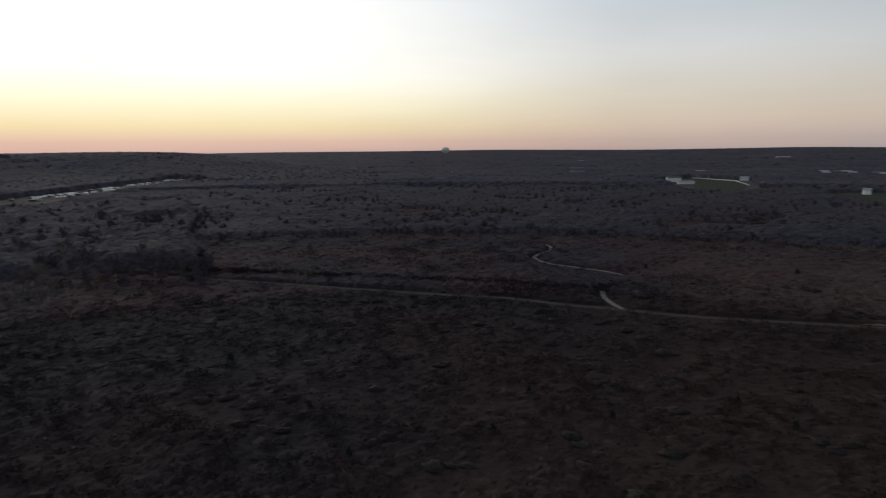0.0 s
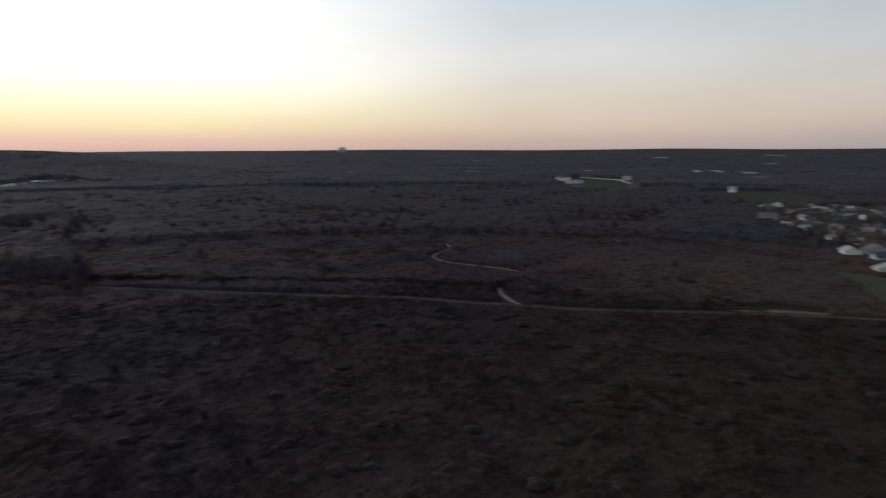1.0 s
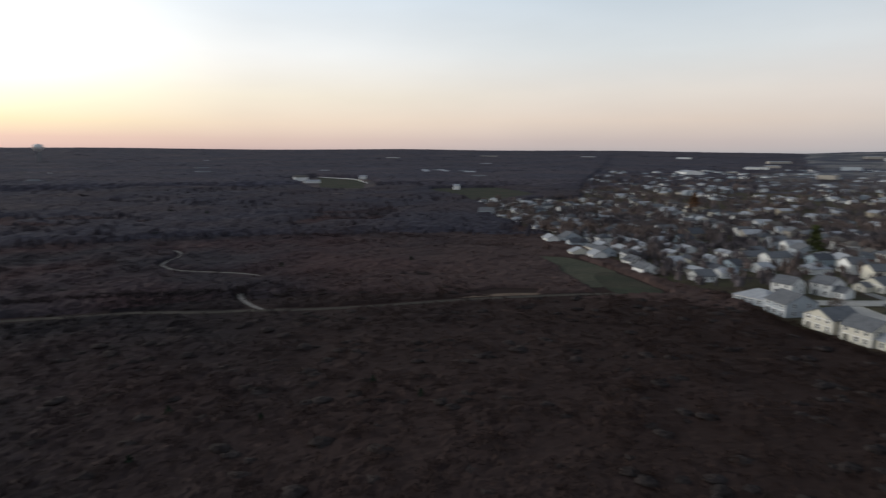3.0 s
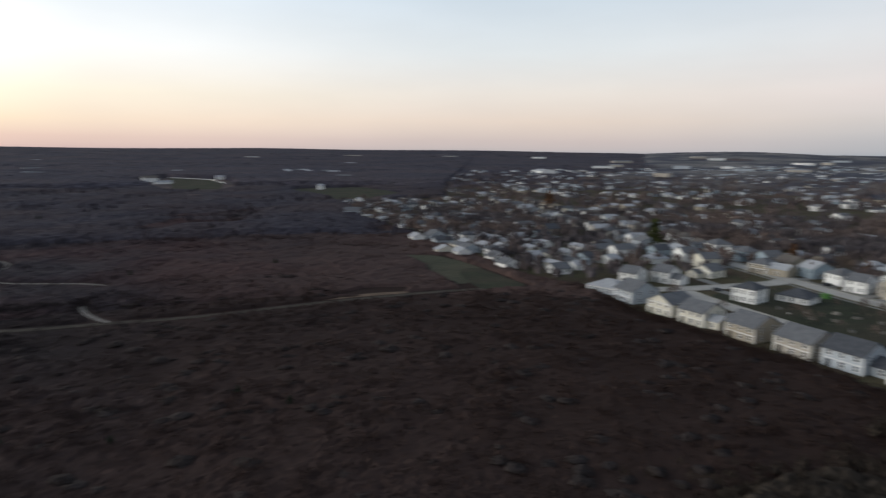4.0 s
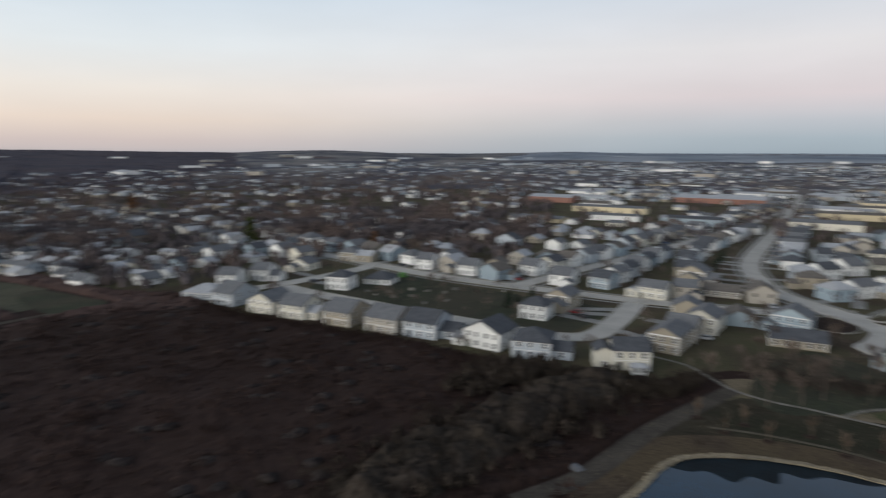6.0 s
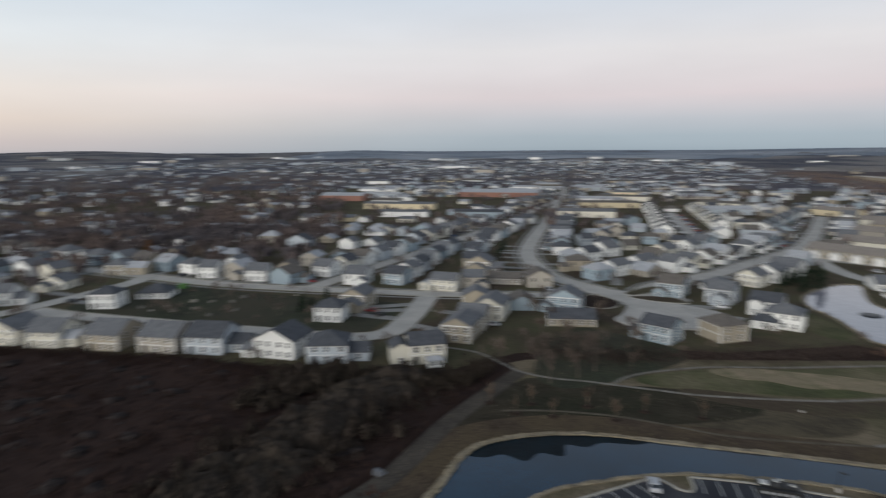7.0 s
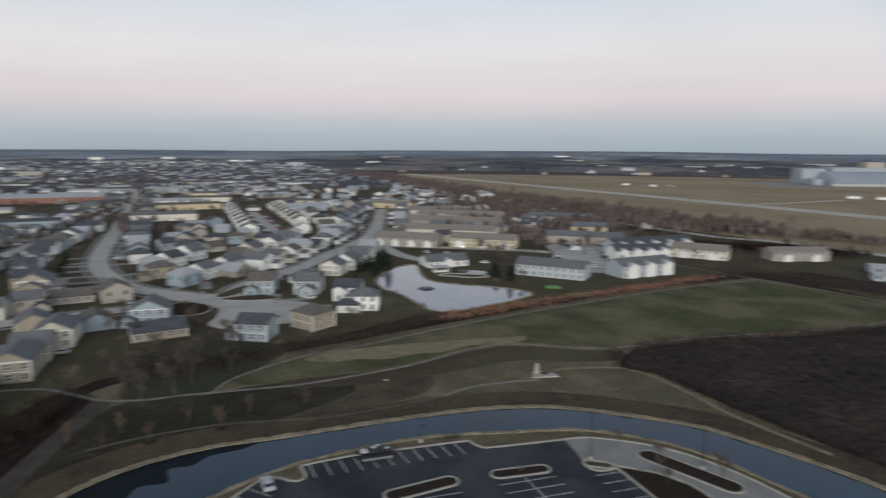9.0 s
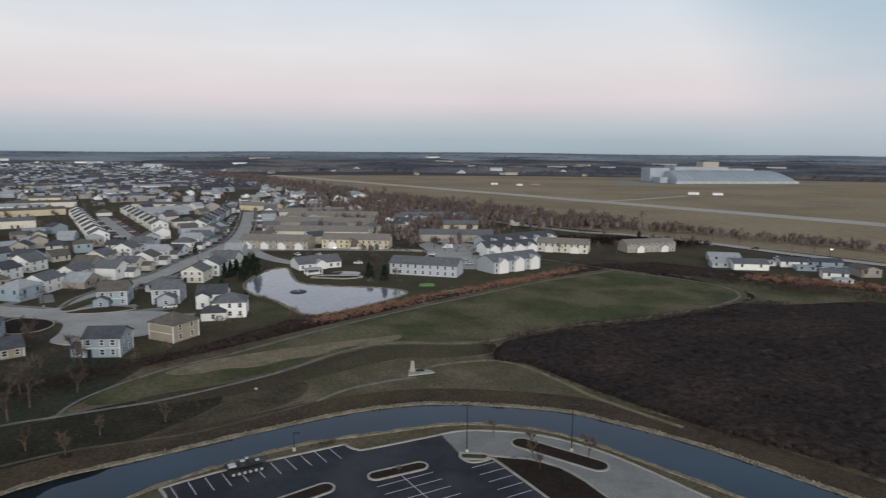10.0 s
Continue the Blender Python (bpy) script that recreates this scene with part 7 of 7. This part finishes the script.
size = RNG.uniform(0.6, 1.3, len(x))
soup("heath_brush", *scatter(FAR_SHRUB, x, y, np.zeros(len(x)), size * 1.7, size), "south_brush", "low purple-brown brush beyond the channel", "brush")


TRACKWAY = smooth([(104, 6), (113, -4), (121, -10), (134, -18.5), (147, -29), (163, -43)], 3)


def band(line, width, n, low, high, shapes, mat, name, label, category, wide=1.3):
    """Stuff scattered in a band along a line."""
    pts = np.array(smooth(line, 6))
    seg = np.hypot(*np.diff(pts, axis=0).T)
    cum = np.concatenate([[0], np.cumsum(seg)])
    s = RNG.uniform(0, cum[-1], n)
    x = np.interp(s, cum, pts[:, 0]) + RNG.normal(0, width / 2.2, n)
    y = np.interp(s, cum, pts[:, 1]) + RNG.normal(0, width / 2.2, n)
    keep = away_from(TRACKWAY, x, y) > 5.0
    for hx, hy, size in HOUSES:
        keep &= np.hypot(x - hx, y - hy) > size * 0.5 + 2.5
    x, y = x[keep], y[keep]
    n = len(x)
    h = RNG.uniform(low, high, n)
    soup(name, *scatter(shapes, x, y, np.zeros(n), h * wide, h), mat, label, category)
    if shapes is MIDCROWN or shapes is FAR_CROWN:
        soup(name, *scatter_lumps(LUMPS if shapes is MIDCROWN else FAR_LUMPS, x, y, np.zeros(n), h * wide * 0.62, h * 0.82), mat, label, category, rounded=True)


band(DITCH, 6, 700, 2.0, 3.6, NEAR_SHRUB, "brush", "hedge", "dark overgrown hedge along a ditch", "hedge")
band([(158, -148), (150, -186), (140, -222), (131, -252), (122, -288)], 5, 1500, 0.8, 1.9, NEAR_SHRUB, "redbrush", "russet_brush", "russet brush beside the path", "brush")
band([(178, -52), (170, -70), (166, -92)], 7, 600, 0.5, 1.4, NEAR_SHRUB, "hedge_twig", "garden_brush", "dark brush beside the worn path", "brush")
band([(168, -92), (162, -112), (163, -135), (161, -150)], 7, 900, 0.6, 1.5, NEAR_SHRUB, "hedge_twig", "garden_brush", "dark red-brown brush behind the gardens", "brush")
band([(232, 155), (210, 112), (198, 82), (186, 48), (170, 14)], 6, 1200, 0.8, 2.0, NEAR_SHRUB, "brush", "garden_brush", "dark brush behind the row of houses", "brush")
band([(128, -300), (96, -312), (60, -300), (20, -296), (-60, -290)], 14, 1500, 0.8, 2.4, NEAR_SHRUB, "hedge_twig", "hedge", "leafless hedge beyond the green field", "hedge")
band([(170, -370), (120, -395), (90, -400)], 10, 400, 2, 6, NEAR_SHRUB, "brush", "thicket", "leafless thicket by the flats", "brush")
band([(101, -160), (92, -146), (84, -148), (71, -143.5), (57, -138.5), (36, -132.5), (6, -128.5)], 3, 400, 0.6, 1.4, NEAR_SHRUB, "south_brush", "heath_edge", "dark brush along the meadow edge", "brush")
band([(97, -165), (86, -188), (66, -216), (50, -240), (34, -264)], 4, 600, 0.8, 1.7, NEAR_SHRUB, "hedge_twig", "heath_edge", "tall brown brush along the path", "brush")
band([(50, -306), (0, -312), (-60, -312)], 8, 700, 1.2, 3.2, NEAR_SHRUB, "redbrush", "hedge", "russet hedge before the low buildings", "hedge")
band([(62, -98), (54, -97), (46, -93), (34, -86)], 2.5, 120, 0.5, 1.1, NEAR_SHRUB, "needle", "bed_shrubs", "low dark shrubs in the planted bed", "shrubs")
band([(97, -80.5), (94, -86)], 1.0, 16, 0.7, 1.2, NEAR_SHRUB, "thicket", "verge_shrubs", "small bare shrubs at the kerb", "shrubs")
band([(227, -95.6), (231.4, -92.8), (235.5, -90)], 4, 60, 0.5, 1.1, NEAR_SHRUB, "thicket", "island_shrubs", "bare brown shrubs on the turning circle", "shrubs")
# thicket of small trees between the row of houses and the channel
band([(168, 14), (161, -8), (157, -26), (166, -36)], 8, 700, 1.5, 3.6, THICKET, "thicket", "thicket", "tall bare thicket before the houses", "brush", 0.9)
band([(100, 34), (120, 20), (136, 6), (150, -10)], 16, 500, 1.5, 3.6, THICKET, "thicket", "thicket", "tall bare thicket beside the track", "brush", 0.9)
band([(180, -58), (172, -70), (166, -86)], 10, 160, 0.8, 2.4, THICKET, "thicket", "thicket", "bare trees beside the path", "brush", 0.9)
band([(106, 26), (124, 15), (141, 5), (156, -9)], 17, 150, 2.4, 5.0, MIDCROWN, "thicket", "thicket", "crowns of small bare trees beside the track", "trees", 1.0)
band([(150, 20), (160, 12), (168, 2)], 9, 70, 2.5, 5.5, MIDCROWN, "thicket", "thicket", "crowns of small bare trees behind the houses", "trees", 1.0)
THICKET_LINE = smooth([(104, 28), (124, 16), (141, 5), (157, -9)], 4)


def thicket_cover(x, y):
    d = away_from(THICKET_LINE, x, y)
    edge = 9 + 4 * patchy(x, y, 7, 2)
    return np.where(away_from(TRACKWAY, x, y) > 5.0, np.clip((edge - d) / 6, 0, 1), 0.0)


canopy("thicket", "close brown crowns of the thicket beside the track", "trees", "thicket", 96, 182, 64, 100, 5.0, 5.2, 0.8, thicket_cover, 0.35, 1.0065, 11, 0.3)
# tree belt between town and airfield
band([(1232, -955), (582, -622), (356, -524), (240, -476), (150, -460)], 46, 2300, 4.5, 12, FAR_CROWN, "belt_twig", "tree_belt", "belt of bare trees along the airfield", "trees", 0.9)
band([(198, -466), (116, -466), (44, -450), (-4, -436), (-120, -404), (-300, -370)], 12, 560, 2.5, 8, FAR_CROWN, "belt_twig", "tree_belt", "bare trees and brush along the road", "trees", 0.8)
band([(260, -330), (330, -440), (470, -500)], 85, 900, 4, 10.5, FAR_CROWN, "belt_twig", "tree_belt", "bare trees among the flats", "trees", 0.9)


FAR_LOT = [(-440, 690), (-470, 1000), (-510, 1380), (-594, 1380), (-580, 1090), (-564, 905), (-560, 720)]
OPEN = [AIRFIELD, BUILT, [(335, 860), (385, 1140), (488, 1270), (560, 1150), (500, 990), (416, 840)], [(465, 755), (502, 820), (610, 795), (565, 635), (500, 595), (425, 585)], FAR_LOT]


def open_land(x, y):
    bad = np.zeros(len(x), bool)
    for poly in OPEN:
        bad |= inside(poly, x, y)
    return bad


def woods(n, r0, r1, a0, a1, keep_town, low, high, name, label, mat="woods", only_town=False):
    """Single bare trees scattered in a ring sector: a rounded mass of fine twigs with longer ones standing out."""
    r = r0 * (r1 / r0) ** RNG.uniform(0, 1, n)
    a = np.radians(RNG.uniform(a0, a1, n))
    x, y = r * np.sin(a), r * np.cos(a)
    town = inside(TOWN, x, y)
    bad = open_land(x, y)
    if only_town:
        bad |= ~town
    ok = ~bad & (~town | (RNG.random(n) < keep_town)) & (RNG.random(n) < 0.3 + 0.9 * patchy(x, y, 0.11 * r0 + 40, 3))
    x, y = x[ok], y[ok]
    h = RNG.uniform(low, high, len(x))
    w = h * RNG.uniform(0.75, 1.15, len(x))
    z = relief(x, y) - 0.3
    soup(name, *scatter_lumps(FAR_LUMPS, x, y, z, w * 0.62, h * 0.82), mat, label, "trees")
    soup(name, *scatter(FAR_CROWN, x, y, z, w, h), mat, label, "trees")


def wood_cover(lo, hi, metres, seed, in_town=0.0):
    """How closed the woods are: 0 in the open, 1 inside them; in_town: how much stands between the houses."""
    def cover(x, y):
        p = np.clip((patchy(x, y, metres, seed) * 0.65 + patchy(x, y, metres * 0.31, seed + 1) * 0.35 - lo) / (hi - lo), 0, 1)
        p = np.where(inside(TOWN, x, y), np.clip(p - (1 - in_town), 0, 1), p)
        return np.where(open_land(x, y), 0.0, p)
    return cover


# farther rings take bluer materials that stand in for haze
canopy("woods", "bare woods beyond the heath, tinted purple-grey for haze", "trees", "mid_woods", 430, 1010, -50, 54, 4.5, 5.2, 3.0, wood_cover(0.1, 0.6, 60, 3, 0.0), 0.2, 1.0055, 5, 0.3)
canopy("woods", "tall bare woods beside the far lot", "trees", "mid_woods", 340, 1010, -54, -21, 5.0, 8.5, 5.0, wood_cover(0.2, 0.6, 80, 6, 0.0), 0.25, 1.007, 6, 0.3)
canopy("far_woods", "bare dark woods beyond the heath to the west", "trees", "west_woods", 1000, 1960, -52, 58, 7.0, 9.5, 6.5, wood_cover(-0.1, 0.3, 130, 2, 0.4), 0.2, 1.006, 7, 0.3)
canopy("far_woods", "bare woods in the distance, tinted for haze", "trees", "woods", 1000, 1720, 56, 212, 10.0, 10.0, 3.0, wood_cover(0.05, 0.4, 130, 2, 0.5), 0.25, 1.0065, 7)
canopy("far_woods", "bare woods far off to the west, tinted purple for haze", "trees", "west_woods", 1900, 4750, -54, 64, 14.0, 11.0, 6.0, wood_cover(-0.2, 0.2, 220, 4, 0.6), 0.25, 1.008, 8, 0.3)
canopy("far_woods", "bare woods far off, tinted purple-grey for haze", "trees", "midhaze_woods", 1700, 4750, 60, 212, 17.0, 11.0, 4.0, wood_cover(0.12, 0.5, 220, 4, 0.5), 0.25, 1.008, 8)
canopy("far_woods", "bare woods to the horizon, tinted blue-grey for haze", "trees", "haze_woods", 2850, 4750, 84, 214, 30.0, 12.0, 6.0, wood_cover(-0.2, 0.3, 400, 5, 1.0), 0.3, 1.010, 9)
woods(4200, 420, 1100, -46, 48, 0.1, 3, 8, "woods", "bare trees standing out of the woods", mat="mid_woods")
woods(4600, 1150, 1960, -48, -6, 1, 8, 13, "far_woods", "close bare trees on the western rise", mat="west_woods")
woods(1300, 1000, 2300, -10, 60, 0.8, 8, 13, "far_woods", "single dark trees above the western woods", mat="west_woods")
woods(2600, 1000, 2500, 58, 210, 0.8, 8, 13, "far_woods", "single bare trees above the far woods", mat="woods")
woods(420, 290, 800, -50, -20, 1, 5, 13, "woods", "bare trees at the edge of the woods", mat="mid_woods")
woods(3400, 280, 640, 28, 88, 1, 4, 9, "town_trees", "dark bare trees in old gardens", mat="town_twig", only_town=True)
woods(7400, 420, 1500, 32, 90, 0.95, 5, 11, "town_trees", "bare brown trees among the older houses", mat="town_twig", only_town=True)
woods(2200, 290, 1300, 92, 128, 0.95, 4, 9, "town_trees", "bare brown trees among the houses", mat="town_twig", only_town=True)


def roofs():
    """Houses of the town beyond the near streets: on crooked street lines, the nearest ones things of their own."""
    a = radians(-112)
    ux, uy = math.cos(a), math.sin(a)
    pts = []
    for i in range(-80, 80):
        for j in range(-10, 80):
            s, q = i * 17.5 + 5 * math.sin(j * 1.7), j * 30.0 + (8 if j % 2 else -6) + 16 * math.sin(i * 0.09)
            pts.append((300 + ux * s - uy * q, 60 + uy * s + ux * q))
    pts = np.array(pts) + RNG.normal(0, 2.2, (len(pts), 2))
    x, y = pts.T
    ok = inside(TOWN, x, y) & ~inside(BUILT, x, y) & ~inside(AIRFIELD, x, y) & (np.hypot(x, y) < 2600) & (RNG.random(len(x)) < np.where(np.degrees(np.arctan2(x, y)) < 88, 0.56, 0.68) - 0.0004 * np.clip(np.hypot(x, y) - 350, 0, 1000))
    hs = np.array(HOUSES)
    ok &= np.min(np.hypot(x[:, None] - hs[None, :, 0], y[:, None] - hs[None, :, 1]), axis=1) > 15
    ok &= (patchy(x, y, 75, 5) > 0.42) | (np.hypot(x, y) < 560) | (np.degrees(np.arctan2(x, y)) > 94) | (RNG.random(len(x)) < 0.25)
    ok &= ~inside(PARK, x, y) & ~inside(POND, x, y) & (away_from(smooth(POND, 3, True), x, y) > 16)
    for s in STREETS:
        ok &= away_from(s, x, y) > 11
    ok &= ~inside([(500, 60), (800, 60), (820, -340), (500, -420), (470, -130)], x, y) | (RNG.random(len(x)) < 0.5)
    x, y = x[ok], y[ok]
    order = np.argsort(np.hypot(x, y))
    x, y = x[order], y[order]
    walls = ("white", "white", "greysid", "white", "beige", "blue", "cream", "white", "tan")
    rfs = (G, Pa, Pa, G, Dk, Pa)
    for k in range(50):
        house(x[k], y[k], -112 + (90 if k % 3 == 0 else 0) + 6 * math.sin(k), 9 + (k * 7 % 5), 9 + k % 3, (2.8, 2.7, 4.6, 3.0)[k % 4], k % 3, walls[k * 5 % 9], rfs[k * 7 % 6], close=False, group="houses of the town", name="house")
    sets = {}
    for k in range(50, len(x)):
        r = math.hypot(x[k], y[k])
        big = 1 + 0.00025 * max(0, r - 700)
        w, d, h = RNG.uniform(9, 14) * big, RNG.uniform(8, 10) * big, RNG.choice([2.7, 2.8, 3.0, 4.6])
        t = a + RNG.normal(0, 0.06) + (math.pi / 2 if RNG.random() < 0.35 else 0)
        c, s = math.cos(t), math.sin(t)
        z0 = float(relief(np.array([x[k]]), np.array([y[k]]))[0])
        top = h + d * 0.24
        loc = np.array([(-w / 2, 0, 0), (w / 2, 0, 0), (w / 2, d, 0), (-w / 2, d, 0), (-w / 2, 0, h), (w / 2, 0, h), (w / 2, d, h), (-w / 2, d, h), (-w / 2, d / 2, top), (w / 2, d / 2, top)])
        P = np.stack([x[k] + loc[:, 0] * c - loc[:, 1] * s, y[k] + loc[:, 0] * s + loc[:, 1] * c, z0 + loc[:, 2]], 1)
        # past 900 m mostly grey and blue walls, to suggest haze by colour
        wk = walls[RNG.integers(0, 9)] if r < 900 else ("greysid", "white", "beige", "blue", "greysid")[RNG.integers(0, 5)]
        rk = rfs[RNG.integers(0, 6)]
        for key, verts, tris in ((wk, P, ((0, 1, 5), (0, 5, 4), (1, 2, 6), (1, 6, 5), (2, 3, 7), (2, 7, 6), (3, 0, 4), (3, 4, 7), (5, 6, 9), (7, 4, 8))),
                                 (rk, P[4:] + np.array([0, 0, 0.15]), ((0, 1, 5), (0, 5, 4), (2, 3, 4), (2, 4, 5)))):
            v, f = sets.setdefault(key, ([], []))
            base = sets[key][1]
            off = base[0] if base else 0
            if not base:
                base.append(0)
            base.extend([tuple(i + off for i in tri) for tri in tris])
            base[0] = off + len(verts)
            v.append(verts)
    for key, (v, f) in sets.items():
        roof = key.startswith("shingle")
        soup("far_roofs" if roof else "far_walls", np.concatenate(v), np.array(f[1:]), key, "shingle roofs of far houses" if roof else "pale walls of far houses", "houses")


roofs()


def garden_trees(n):
    """Small bare trees in the gardens, clear of houses, streets and water."""
    x, y = RNG.uniform(165, 620, n), RNG.uniform(-420, 150, n)
    ok = inside(BUILT, x, y) & ~inside(POND, x, y) & ~inside(PARK, x, y)
    x, y = x[ok], y[ok]
    for s in STREETS:
        keep = away_from(s, x, y) > 7.5
        x, y = x[keep], y[keep]
    hs = np.array(HOUSES)
    near = np.min(np.hypot(x[:, None] - hs[None, :, 0], y[:, None] - hs[None, :, 1]) - hs[None, :, 2] * 0.5, axis=1)
    keep = (near > 2.5) & (np.hypot(x - 206, y + 212) > 26) & (np.hypot(x - 225, y + 110) > 26)
    x, y = x[keep], y[keep]
    h = RNG.uniform(1.2, 6.0, len(x))
    soup("garden_trees", *scatter(THICKET, x, y, np.zeros(len(x)), h, h), "twig", "small bare trees and shrubs in the gardens", "trees")


garden_trees(2200)


def tufts(n):
    """Dry grass tufts over the meadow."""
    x, y = RNG.uniform(-50, 172, n), RNG.uniform(-300, 0, n)
    ok = inside(PARK, x, y) & ~inside(GREEN, x, y) & ~inside(smooth(CREEK_OUT, 3) + smooth(CREEK_IN, 3)[::-1], x, y)
    x, y = x[ok], y[ok]
    for line in LINES[:2]:
        keep = away_from(line, x, y) > 1.8
        x, y = x[keep], y[keep]
    keep = patchy(x, y, 6, 1) * RNG.uniform(0.4, 1.4, len(x)) > 0.5
    x, y = x[keep], y[keep]
    h = RNG.uniform(0.2, 0.5, len(x))
    soup("grass_tufts", *scatter(FAR_SHRUB, x, y, np.full(len(x), 0.04), h * 2.6, h), "meadow", "tufts of dry tan grass", "grass")


tufts(14000)
